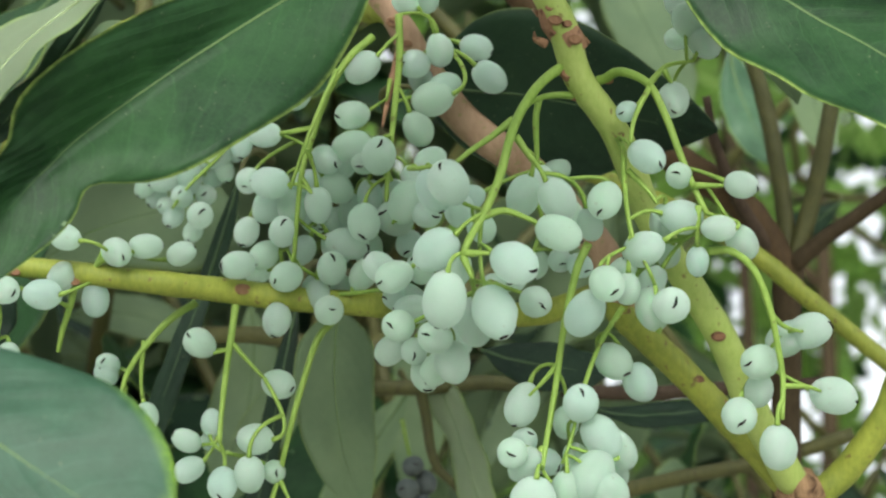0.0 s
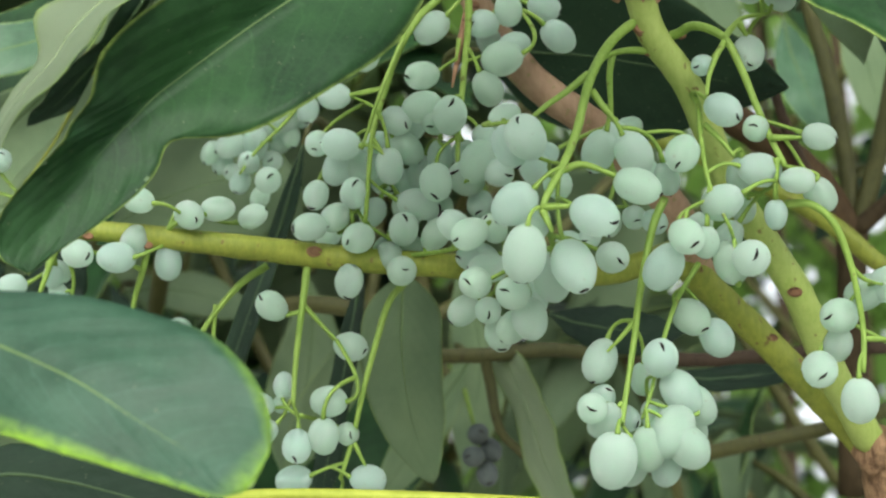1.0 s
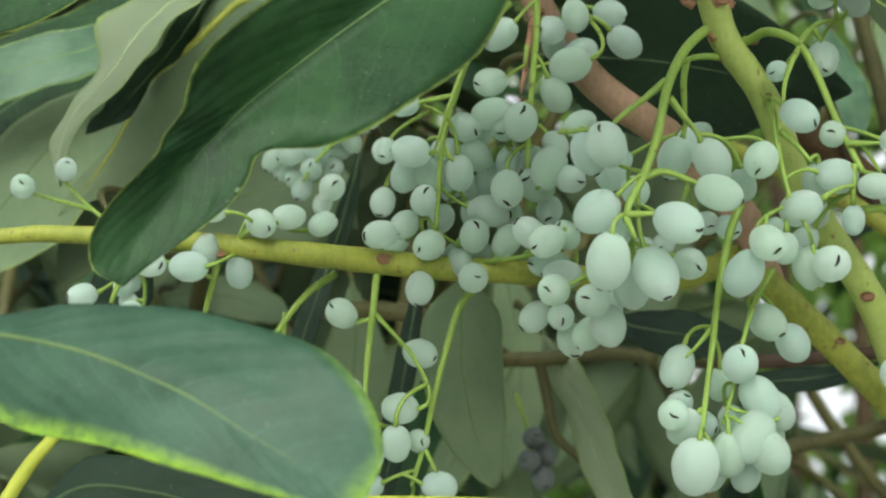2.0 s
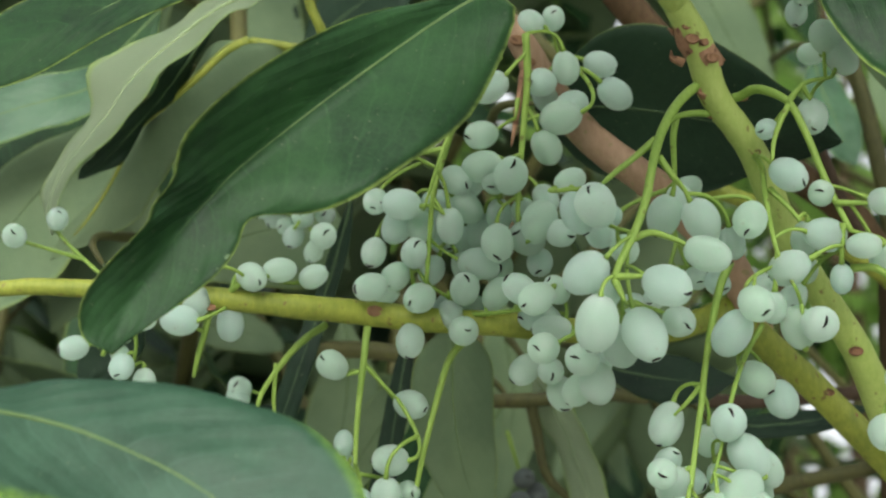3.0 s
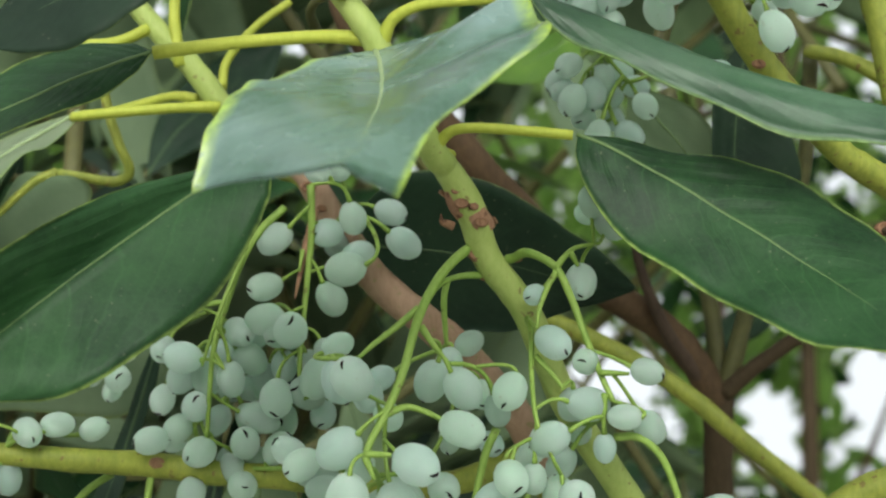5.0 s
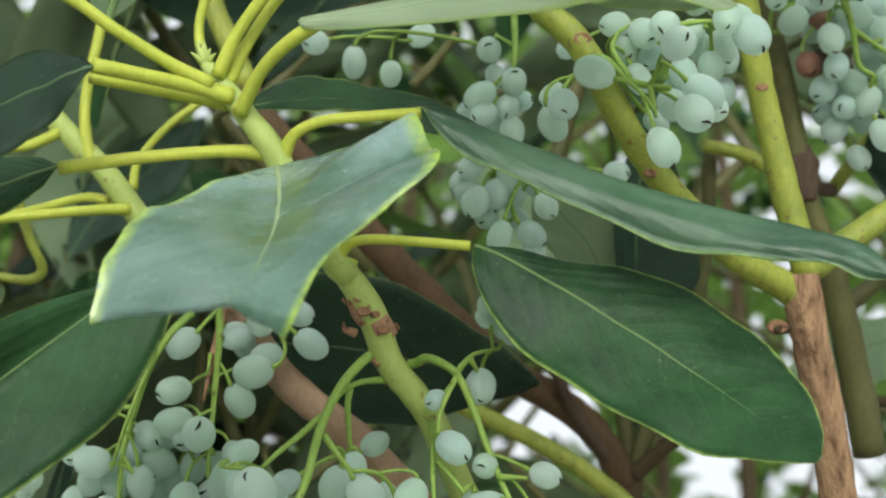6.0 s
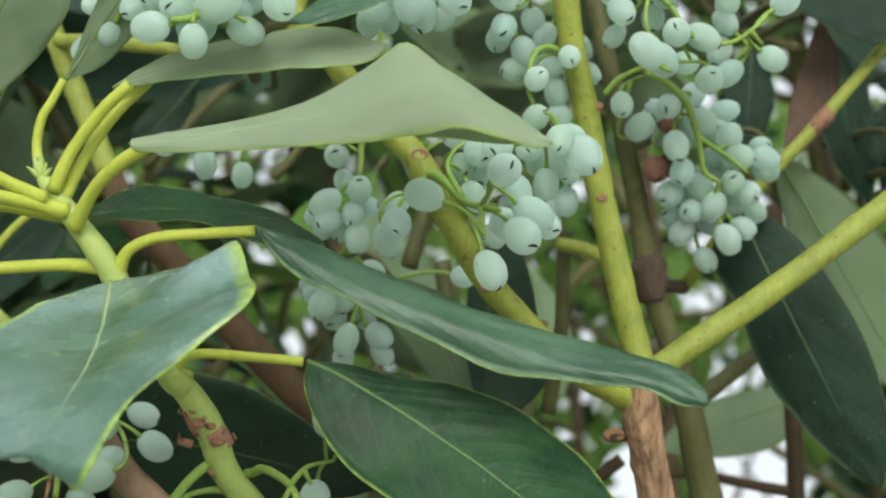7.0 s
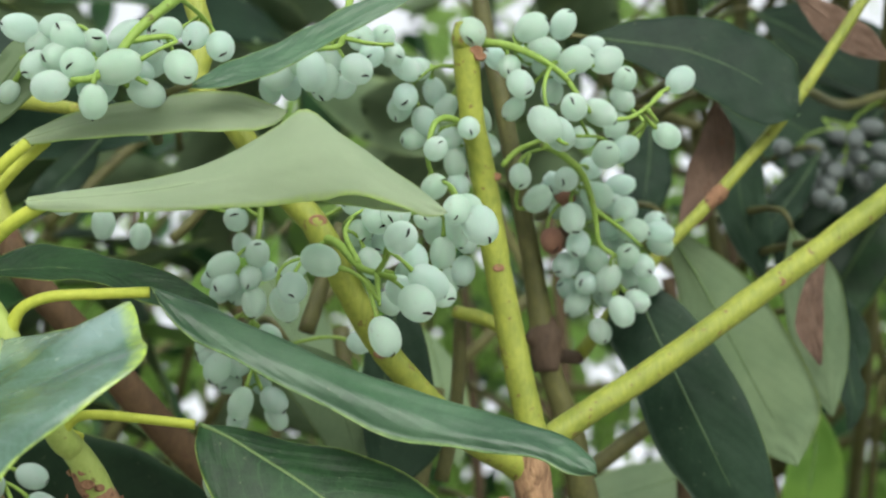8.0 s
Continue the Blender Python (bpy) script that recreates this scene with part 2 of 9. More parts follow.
LEAF_TOP = leaf_material("leaf_top", (0.006, 0.022, 0.008), (0.023, 0.070, 0.022), (0.040, 0.120, 0.036), (0.32, 0.44, 0.11), 0.44, veins=0.30, edge=0.955, relief=0.5, gloss=0.22, sheen_clouds=0.2, tip=1.0)
# darker copy of the leaf top; shade is put into its colour
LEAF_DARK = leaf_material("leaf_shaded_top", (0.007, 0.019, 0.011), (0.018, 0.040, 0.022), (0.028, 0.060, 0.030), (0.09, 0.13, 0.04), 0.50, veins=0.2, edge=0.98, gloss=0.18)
LEAF_RIM = leaf_material("leaf_top_yellow_rim", (0.016, 0.050, 0.026), (0.040, 0.098, 0.058), (0.070, 0.140, 0.098), (0.235, 0.41, 0.035), 0.38, veins=0.36, edge=0.76, lopsided=True, gloss=0.25, relief=0.6, sheen_clouds=0.4)
# the bluish cloud colour stands for sky reflected on the bent leaf
LEAF_SHEEN = leaf_material("leaf_top_painted_sheen", (0.038, 0.095, 0.054), (0.098, 0.185, 0.130), (0.20, 0.305, 0.28), (0.38, 0.54, 0.07), 0.23, veins=0.22, edge=0.88, relief=0.3, gloss=0.9, sheen_clouds=0.8)
LEAF_GLOSS = leaf_material("leaf_top_glossy", (0.026, 0.072, 0.036), (0.068, 0.152, 0.076), (0.12, 0.20, 0.13), (0.28, 0.42, 0.13), 0.36, veins=0.2, edge=0.92, relief=0.28, gloss=0.4, sheen_clouds=0.55)
LEAF_UNDER = leaf_material("leaf_underside", (0.132, 0.208, 0.112), (0.212, 0.30, 0.168), (0.23, 0.315, 0.16), (0.27, 0.36, 0.09), 0.58, veins=0.25, edge=0.95, clear=0.4, gloss=0.2, lets=(0.34, 0.47, 0.21))
LEAF_PALE = leaf_material("leaf_underside_pale", (0.255, 0.335, 0.215), (0.33, 0.41, 0.275), (0.37, 0.45, 0.30), (0.42, 0.58, 0.14), 0.5, veins=0.2, edge=0.86, clear=0.5, gloss=0.3, lets=(0.76, 0.86, 0.62))
LEAF_THIN = leaf_material("leaf_top_thin", (0.06, 0.13, 0.05), (0.11, 0.21, 0.08), (0.15, 0.25, 0.11), (0.32, 0.54, 0.06), 0.40, veins=0.3, edge=0.9, clear=0.5, gloss=0.3, lets=(0.80, 0.88, 0.66))
# far leaves brighter and yellower: sunlight is put into their colour
LEAF_FAR = leaf_material("leaf_far_sunlit_top", (0.08, 0.18, 0.03), (0.20, 0.36, 0.06), (0.12, 0.25, 0.05), (0.2, 0.34, 0.06), 0.5, veins=0.1, clear=0.6, lets=(0.36, 0.52, 0.16))
# olive twig made darker and browner; shade behind is put into the colour
SHADED_TWIG = stem_material("shaded_olive_twig", (0.046, 0.050, 0.016), (0.104, 0.104, 0.033), (0.06, 0.04, 0.02))
PALERIB = stem_material("midrib_underside_skin", (0.20, 0.28, 0.13), (0.28, 0.36, 0.19), (0.24, 0.30, 0.18), spots=0.8)
# darker copy of the midrib skin, with shade in its colour
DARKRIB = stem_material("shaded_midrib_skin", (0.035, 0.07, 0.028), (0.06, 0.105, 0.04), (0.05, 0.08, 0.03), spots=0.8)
RIB = stem_material("midrib_skin", (0.07, 0.125, 0.038), (0.125, 0.195, 0.068), (0.16, 0.22, 0.07), spots=0.8)
GREEN = stem_material("green_stem_skin", (0.24, 0.33, 0.07), (0.38, 0.46, 0.135), (0.14, 0.08, 0.03), spots=0.66)
OLIVE = stem_material("olive_stem_skin", (0.125, 0.165, 0.022), (0.30, 0.335, 0.052), (0.13, 0.07, 0.03), spots=0.645)
YELLOW = stem_material("petiole_skin", (0.29, 0.35, 0.035), (0.44, 0.49, 0.07), (0.36, 0.28, 0.08), spots=0.76)
STALK = stem_material("fruit_stalk_skin", (0.135, 0.235, 0.035), (0.25, 0.37, 0.075), (0.09, 0.08, 0.02), spots=0.66)
PINK = stem_material("reddish_stem_skin", (0.24, 0.150, 0.085), (0.41, 0.275, 0.185), (0.22, 0.20, 0.08), rough=0.6, relief=0.5, spots=0.60)
BARK = stem_material("rough_bark", (0.085, 0.045, 0.026), (0.50, 0.32, 0.18), (0.05, 0.03, 0.02), rough=0.85, stretch=0.12, scale=150.0, relief=1.0, spots=0.74)
BUDSCALE = stem_material("bud_scale_skin", (0.20, 0.105, 0.06), (0.40, 0.24, 0.15), (0.10, 0.045, 0.03), rough=0.7, relief=0.7, spots=0.60)
SCAR = stem_material("leaf_scar_skin", (0.16, 0.08, 0.045), (0.32, 0.19, 0.11), (0.06, 0.028, 0.018), rough=0.75, relief=0.7, spots=0.60)
DARKWOOD = stem_material("dark_wood", (0.035, 0.025, 0.018), (0.085, 0.06, 0.04), (0.03, 0.02, 0.015), rough=0.7)
BROWNWOOD = stem_material("brown_wood", (0.030, 0.022, 0.011), (0.070, 0.050, 0.026), (0.04, 0.025, 0.018), rough=0.7)
DRUPE = drupe_material()
STIGMA = stem_material("dried_stigma", (0.010, 0.009, 0.010), (0.03, 0.022, 0.018), (0.01, 0.008, 0.008), rough=0.8)
REDWOOD = stem_material("reddish_brown_wood", (0.045, 0.030, 0.016), (0.115, 0.074, 0.038), (0.08, 0.04, 0.03), rough=0.7)
DEAD = stem_material("dead_leaf", (0.065, 0.042, 0.030), (0.145, 0.098, 0.070), (0.10, 0.05, 0.03), rough=0.7)
BOUNCE_GROUND = stem_material("bounce_ground", (0.30, 0.29, 0.24), (0.54, 0.53, 0.47), (0.16, 0.15, 0.11), rough=0.95, stretch=1.0, scale=30.0, spots=0.62)

# ---- ground ----
# the ground is out of view; its pale colour bounces light upward
ground_me = mesh_of("ground", [(-400, -400, 0), (400, -400, 0), (400, 400, 0), (-400, 400, 0)], [(0, 1, 2, 3)], [BOUNCE_GROUND])
tagged(new("ground", ground_me), "unseen ground, made pale to bounce light upward", "ground", kind="structure")


# ---- leaves ----
def blade_mesh(stations, top, under, side=1, wave=0.0, nu=34, nv=7, thick=0.00045, camber=0.05, seed=0, blunt=False, curl=0.0):
    """A thick leaf blade lofted over stations of (mid, left, right) offsets in millimetres; top lies on the given side."""
    rows = [np.array(s, float) / 1000 for s in stations]
    line = glide(rows, nu)
    line[0][3:] = line[0][3:] * 0
    if not blunt:
        line[-1][3:] = line[-1][3:] * 0
    cols = 2 * nv + 1
    grid = []
    for i, q in enumerate(line):
        m, l, r = Vector(q[:3]), Vector(q[3:6]), Vector(q[6:9])
        t = Vector(line[min(i + 1, nu)][:3]) - Vector(line[max(i - 1, 0)][:3])
        n = t.cross(r - l)
        n = n.normalized() if n.length > 1e-12 else Vector((0, -1, 0))
        row = []
        for j in range(cols):
            v = j / nv - 1
            off = (l * -v) if v < 0 else (r * v)
            a = abs(v)
            p = m + off + n * side * camber * off.length * (1 - a) * a * 1.6
            p -= n * side * curl * off.length * a ** 2.2
            ph = i / nu * 17 + seed + (1.7 if v < 0 else 0)
            p += n * wave * 0.0016 * a * a * (math.sin(ph) + 0.6 * math.sin(ph * 2.3 + 1)) * min(1, off.length * 90)
            p += n * 0.00055 * noise.noise(Vector((i * 0.31 + seed, j * 0.55, seed)))
            row.append((p, n, (i / nu, v * 0.5 + 0.5)))
        grid.append(row)
    verts, uvs, faces, slots = [], [], [], []
    for s in (0.5, -0.5):
        for row in grid:
            for p, n, uv in row:
                thin = 1 - 0.6 * abs(uv[1] * 2 - 1) ** 3
                verts.append(p + n * side * s * thick * thin)
                uvs.append(uv)
    half = (nu + 1) * cols
    for i in range(nu):
        for j in range(cols - 1):
            a, b, c, d = i * cols + j, i * cols + j + 1, (i + 1) * cols + j + 1, (i + 1) * cols + j
            up = (a, d, c, b) if side < 0 else (a, b, c, d)
            faces.append(up[::-1])
            slots.append(0)
            faces.append(tuple(k + half for k in up))
            slots.append(1)
        for j in (0, cols - 1):
            a, d = i * cols + j, (i + 1) * cols + j
            faces.append((a, d, d + half, a + half))
            slots.append(0)
    if blunt:
        for j in range(cols - 1):
            a = nu * cols + j
            faces.append((a, a + 1, a + 1 + half, a + half))
            slots.append(0)
    return mesh_of("leaf", verts, faces, [top, under], slots, uvs), [tuple(row[nv][0]) for row in grid]


LEAF_COUNT = [0]


def leaf(thing, stations, side=1, look_of="plain", wave=0.5, label="", rib=0.55, blunt=False, camber=0.05, curl=0.0, rib_skin=None):
    """A leaf with its midrib under a thing; stations from the petiole to the tip."""
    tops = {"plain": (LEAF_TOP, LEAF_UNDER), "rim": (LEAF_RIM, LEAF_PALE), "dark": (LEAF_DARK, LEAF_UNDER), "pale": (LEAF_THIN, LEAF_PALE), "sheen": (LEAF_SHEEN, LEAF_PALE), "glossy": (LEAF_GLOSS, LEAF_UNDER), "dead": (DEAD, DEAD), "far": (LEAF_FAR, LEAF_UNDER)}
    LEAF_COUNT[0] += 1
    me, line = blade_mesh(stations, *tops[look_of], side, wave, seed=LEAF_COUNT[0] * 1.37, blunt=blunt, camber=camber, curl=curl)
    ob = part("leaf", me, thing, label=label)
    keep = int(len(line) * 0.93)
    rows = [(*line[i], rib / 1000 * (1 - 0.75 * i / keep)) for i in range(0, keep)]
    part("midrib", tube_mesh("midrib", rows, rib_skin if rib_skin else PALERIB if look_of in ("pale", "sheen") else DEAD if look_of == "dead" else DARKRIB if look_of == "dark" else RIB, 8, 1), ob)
    return ob


def stem(thing, name, rows, mat, label="", knots=0.10, sides=16, step=6):
    """A stem, twig or petiole; rows of (x, y, z, radius) in millimetres."""
    return part(name, tube_mesh(name, [tuple(v / 1000 for v in r) for r in rows], mat, sides, step, knots), thing, label=label)


def scar(thing, x, y, z, r, nx, ny, nz):
    """An oval leaf scar with a raised rim on a stem."""
    n = Vector((nx, ny, nz)).normalized()
    verts, faces = [], []
    prof = [(1.15, -0.5), (1.0, -0.05), (0.85, 0.14), (0.68, 0.06), (0.5, -0.06), (0.22, 0.0), (0.0, 0.06)]
    for k, (rr, h) in enumerate(prof):
        for j in range(14):
            w = 2 * math.pi * j / 14
            verts.append(Vector((rr * math.cos(w) * r * 1.25, rr * math.sin(w) * r * 0.85, h * r)) / 1000)
    for k in range(len(prof) - 1):
        for j in range(14):
            i = (j + 1) % 14
            faces.append((k * 14 + j, k * 14 + i, (k + 1) * 14 + i, (k + 1) * 14 + j))
    return part("leaf_scar", mesh_of("leaf_scar", verts, faces, [SCAR]), thing, P(x, y, z), turn=n.to_track_quat("Z", "Y"))


def bud_scale(thing, line, f, turn, wide, high, rng):
    """A torn, curled bud scale left on a stem; line in millimetres, f: how far along it."""
    f = min(max(f, -0.15), 1.1) * (len(line) - 1)
    k = min(max(int(f), 0), len(line) - 2)
    a, b = Vector(line[k]), Vector(line[k + 1])
    along = (b - a).normalized()
    c = a.lerp(b, f - k)
    u = along.cross(Vector((0.2, 0.5, 0.84))).normalized()
    w = along.cross(u)
    verts, faces = [], []
    for i in range(5):
        for j in range(4):
            ang = turn + (j / 3 - 0.5) * wide * (1 - 0.5 * abs(i / 4 - 0.3)) / 1.7
            out = 3.25 + 0.28 + 0.22 * (i / 4) ** 2 * rng.uniform(0.2, 1.3) + 0.12 * rng.random()
            p = c + along * (i / 4 - 0.5) * -high * rng.uniform(0.8, 1.15) + (u * math.cos(ang) + w * math.sin(ang)) * out
            verts.append(p / 1000)
    n = len(verts)
    verts += [v - ((v * 1000 - c) - along * (v * 1000 - c).dot(along)).normalized() * 0.00045 for v in verts]
    for i in range(4):
        for j in range(3):
            q = (i * 4 + j, i * 4 + j + 1, i * 4 + j + 5, i * 4 + j + 4)
            faces += [q, tuple(v + n for v in q[::-1])]
    rim = [0, 1, 2, 3, 7, 11, 15, 19, 18, 17, 16, 12, 8, 4]
    faces += [(rim[k], rim[k - 1], rim[k - 1] + n, rim[k] + n) for k in range(len(rim))]
    return part("bud_scale", mesh_of("bud_scale", verts, faces, [SCAR if rng.random() < 0.4 else BUDSCALE]), thing)


def blemish(thing, x, y, z, r, nx, ny, nz):
    """A small dry brown spot on a drupe."""
    n = Vector((nx, ny, nz)).normalized()
    verts, faces = [Vector((0, 0, 0.25 * r)) / 1000], []
    for k, (rr, h) in enumerate(((0.6, 0.2), (1.0, -0.25))):
        for j in range(10):
            w = 2 * math.pi * j / 10
            verts.append(Vector((rr * math.cos(w) * r * 1.3, rr * math.sin(w) * r * (0.8 + 0.2 * math.sin(3 * w)), h * r)) / 1000)
    for j in range(10):
        i = (j + 1) % 10
        faces += [(0, 1 + j, 1 + i), (1 + j, 11 + j, 11 + i, 1 + i)]
    return part("blemish", mesh_of("blemish", verts, faces, [SCAR]), thing, P(x, y, z), turn=n.to_track_quat("Z", "Y"))


# ---- drupes ----
def drupe_mesh(seed):
    rng = random.Random(seed)
    verts, faces = [(0, 0, -1.0)], []
    rings, seg = 11, 18
    fat, lean = rng.uniform(-0.07, 0.07), rng.uniform(-0.06, 0.06)
    for i in range(1, rings):
        w = math.pi * i / rings
        z = -math.cos(w)
        r = math.sin(w) ** 0.94 * (1 + fat * z)
        for j in range(seg):
            q = 2 * math.pi * j / seg
            d = 1 + 0.035 * noise.noise(Vector((math.cos(q) * r * 1.3, math.sin(q) * r * 1.3, z * 1.3 + seed * 3.7)))
            verts.append(((r * math.cos(q) * d + lean * z * z) * 0.77, r * math.sin(q) * d * 0.77, z * d))
    verts.append((lean * 0.8, 0, 0.985))
    last = len(verts) - 1
    for j in range(seg):
        k = (j + 1) % seg
        faces.append((0, 1 + k, 1 + j))
        faces.append((last, last - seg + j, last - seg + k))
        for i in range(rings - 2):
            a = 1 + i * seg
            faces.append((a + j, a + k, a + seg + k, a + seg + j))
    return mesh_of("drupe", [Vector(v) * 0.005 for v in verts], faces, [DRUPE])


def stigma_mesh(seed):
    """The two curled black lobes of a dried stigma, at the end of a drupe."""
    rng = random.Random(seed)
    verts, faces = [], []
    for s in (1, -1):
        bend = rng.uniform(-0.5, 0.5)
        size = rng.uniform(0.75, 1.25)
        first = len(verts)
        n = 6
        for i in range(n + 1):
            f = i / n
            c = Vector((s * f * 0.22 * size, bend * f * f * 0.28, 1.0 - 0.05 * f * f + 0.035 * math.sin(f * 3)))
            wdt = 0.065 * (1 - 0.55 * f) * size
            for dx, dz in ((-1, -0.8), (1, -0.8), (0.7, 0.35), (-0.7, 0.35)):
                verts.append((c + Vector((0, dx * wdt, dz * 0.06))) * 0.005)
        for i in range(n):
            for j in range(4):
                k = (j + 1) % 4
                faces.append((first + i * 4 + j, first + i * 4 + k, first + (i + 1) * 4 + k, first + (i + 1) * 4 + j))
        faces.append((first + 3, first + 2, first + 1, first))
        faces.append(tuple(first + n * 4 + j for j in range(4)))
    return mesh_of("stigma", verts, faces, [STIGMA])


WITHERED = stem_material("withered_drupe_skin", (0.13, 0.065, 0.045), (0.24, 0.13, 0.09), (0.10, 0.05, 0.03), rough=0.7, relief=0.5)
DRUPES = [drupe_mesh(k) for k in range(8)]
# darker grey drupe skin: the shade on far clusters is put into the colour
DRUPE_SHADED = stem_material("shaded_drupe_skin", (0.075, 0.095, 0.090), (0.125, 0.148, 0.142), (0.05, 0.06, 0.06), rough=0.6, relief=0.1, stretch=1.0, spots=0.75)
SHADED_DRUPES = [me.copy() for me in DRUPES[:3]]
for me in SHADED_DRUPES:
    me.materials[0] = DRUPE_SHADED
STIGMAS = [stigma_mesh(k) for k in range(6)]
PICK = random.Random(5)


class Cluster:
    """A hanging fruit cluster: a branched stalk (lines in millimetres) that carries drupes."""

    def __init__(self, label, *lines, girth=0.75, stock=None):
        self.stock = stock or DRUPES
        self.thing = empty("fruit_cluster", P(*lines[0][0]), label, "fruit cluster", "fruit clusters of the shrub")
        self.nodes = []
        for k, pts in enumerate(lines):
            r0, r1 = (1.25, 0.68) if k == 0 else (0.85, 0.42)
            n = len(pts) - 1
            rows = [(*[v / 1000 for v in p], girth * (r0 + (r1 - r0) * i / n) / 1000) for i, p in enumerate(pts)]
            part("stalk", tube_mesh("stalk", rows, STALK, 10, 5, 0.12), self.thing)
            self.nodes += [Vector(q[:3]) for q in glide(rows, 12)]

    def drupe(self, x, y, z, width, axis=None):
        """A drupe with its pedicel; width in millimetres; axis: where its stigma points."""
        c = Vector((x, y, z)) / 1000
        size = width / 7.45
        inside = 0.0045 * size
        if axis is not None:
            d = Vector(axis).normalized()
            ahead = c - d * (0.0047 * size + 0.010)
            best = min(self.nodes, key=lambda q: (q - ahead).length + 0.3 * (q - c).length + (0.01 if (q - c).length < inside else 0))
        else:
            best = min(self.nodes, key=lambda q: (q - c).length + 0.7 * abs(q.z - c.z - 0.006) + (0.01 if (q - c).length < inside else 0))
            d = (c - best).normalized()
            d = (d + Vector((PICK.uniform(-0.5, 0.5), PICK.uniform(-1.0, 0.1), PICK.uniform(-0.7, 0.1)))).normalized()
        turn = d.to_track_quat("Z", "Y")
        ob = part("drupe", PICK.choice(self.stock), self.thing, ORIGIN + c, turn=turn)
        ob.scale = (size, size, size * PICK.uniform(0.95, 1.08))
        mark = new("stigma", PICK.choice(STIGMAS))
        mark.parent = ob
        mark.rotation_euler = (0, 0, PICK.uniform(0, 6.28))
        foot = c - d * 0.0047 * size
        gap = (best - foot).length
        bend = foot - d * min(0.007, gap * 0.5) + Vector((0, 0, 0.0015))
        rows = []
        for k in range(6):
            f = k / 5
            q = best * (1 - f) ** 2 + bend * 2 * f * (1 - f) + foot * f * f
            rows.append((*q, 0.00042 + 0.00026 * max(0, f * 4 - 3) + (0.00012 if gap > 0.012 else 0) * (1 - f)))
        part("pedicel", tube_mesh("pedicel", rows, STALK, 8, 2), self.thing)
        if gap > 0.006:
            self.nodes += [Vector(rows[1][:3]), Vector(rows[2][:3])]


def withered_drupe(cluster, x, y, z, width):
    """A shrunken red-brown drupe on its pedicel."""
    cluster.drupe(x, y, z, width, (0.1, -0.5, -0.86))
    ob = [o for o in cluster.thing.children if o.name.startswith("drupe")][-1]
    ob.data = ob.data.copy()
    ob.data.materials[0] = WITHERED
    ob["label"] = "withered red-brown drupe"


# ---- the shrub ----
thing_shoot = empty("leafy_shoot", P(89.4, 359.3, 53.8), "upright yellow-green shoot with a whorl of glossy leaves", "shoot")
stem(thing_shoot, "stem", [(89.4, 359.3, 53.8, 3.7), (77.4, 345.3, 68.8, 3.6), (68.3, 332.7, 82.9, 3.5), (53, 321, 103.2, 3.3), (43.7, 311.1, 121.8, 3.2), (34.9, 304.2, 132, 3.2), (31.3, 298.8, 140.9, 3.4), (25.8, 292.8, 148.6, 3), (23.4, 288.2, 149.6, 3), (15.4, 279.9, 160.7, 2.9), (10.2, 274.4, 170.2, 2.8), (3, 271.9, 179.7, 2.4), (-1.9, 270.8, 185.9, 2.2), (-5, 270.2, 190.4, 1.2), (-6.2, 269.8, 194.3, 0.5)], GREEN)
stem(thing_shoot, "petiole", [(22.5, 288.6, 148.4, 1.6), (25.3, 285, 152.5, 1.2), (29.9, 282.6, 153.3, 1.1), (40.7, 280.9, 152, 1.1), (51.8, 280.4, 150.7, 1.1)], YELLOW, knots=0.05, sides=10)
stem(thing_shoot, "petiole", [(12, 274.8, 168.8, 1.8), (14.5, 271.3, 172.7, 1.3), (20.5, 268.5, 174.6, 1.2), (31.3, 267.2, 175.1, 1.2), (41.4, 266.1, 175.3, 1.2)], YELLOW, knots=0.05, sides=10)
stem(thing_shoot, "petiole", [(9.5, 276.2, 170.8, 1.8), (-0.2, 277, 171.7, 1.4), (-17.2, 278.3, 171.1, 1.4), (-35.9, 279.1, 168.9, 1.5)], YELLOW, knots=0.05, sides=10)
stem(thing_shoot, "petiole", [(1.3, 270.3, 181.3, 2), (-7.8, 265.8, 181.9, 1.6), (-25.2, 253.7, 180, 1.6)], YELLOW, knots=0.05, sides=10)
stem(thing_shoot, "petiole", [(0.2, 276.2, 182.6, 1.6), (-12.1, 271.8, 183.1, 1.2), (-27.1, 261.7, 181.4, 1.2)], YELLOW, knots=0.05, sides=10)
stem(thing_shoot, "petiole", [(-3.1, 267.6, 182.9, 1.8), (-11.1, 262.5, 185.2, 1.4), (-22.1, 256.4, 190.1, 1.3), (-29.8, 252.7, 194.6, 1.3), (-37.4, 249.8, 196.8, 1.3)], YELLOW, knots=0.05, sides=10)
stem(thing_shoot, "petiole", [(-4.8, 271.4, 190.1, 1.4), (-6.2, 270.9, 197, 1.1), (-5.2, 268.8, 202.8, 1.1), (-3, 267.6, 206.6, 1), (-0.6, 266, 211, 0.9)], YELLOW, knots=0.05, sides=10)
stem(thing_shoot, "petiole", [(-1.7, 268.8, 185.5, 1.7), (2.7, 263.9, 193, 1.4), (8.9, 259.3, 199.9, 1.4), (14.9, 255.5, 204.5, 1.3)], YELLOW, knots=0.05, sides=10)
stem(thing_shoot, "petiole", [(0.2, 271.2, 184.7, 1.7), (4.8, 268, 193.3, 1.3), (10.9, 264.9, 201.9, 1.3), (18.2, 262.4, 208.8, 1.2)], YELLOW, knots=0.05, sides=10)
stem(thing_shoot, "petiole", [(3.1, 269.7, 177.2, 1.8), (7.8, 261.4, 182.2, 1.5), (13.4, 255, 185.3, 1.5), (19.9, 250, 187.4, 1.5)], YELLOW, knots=0.05, sides=10)
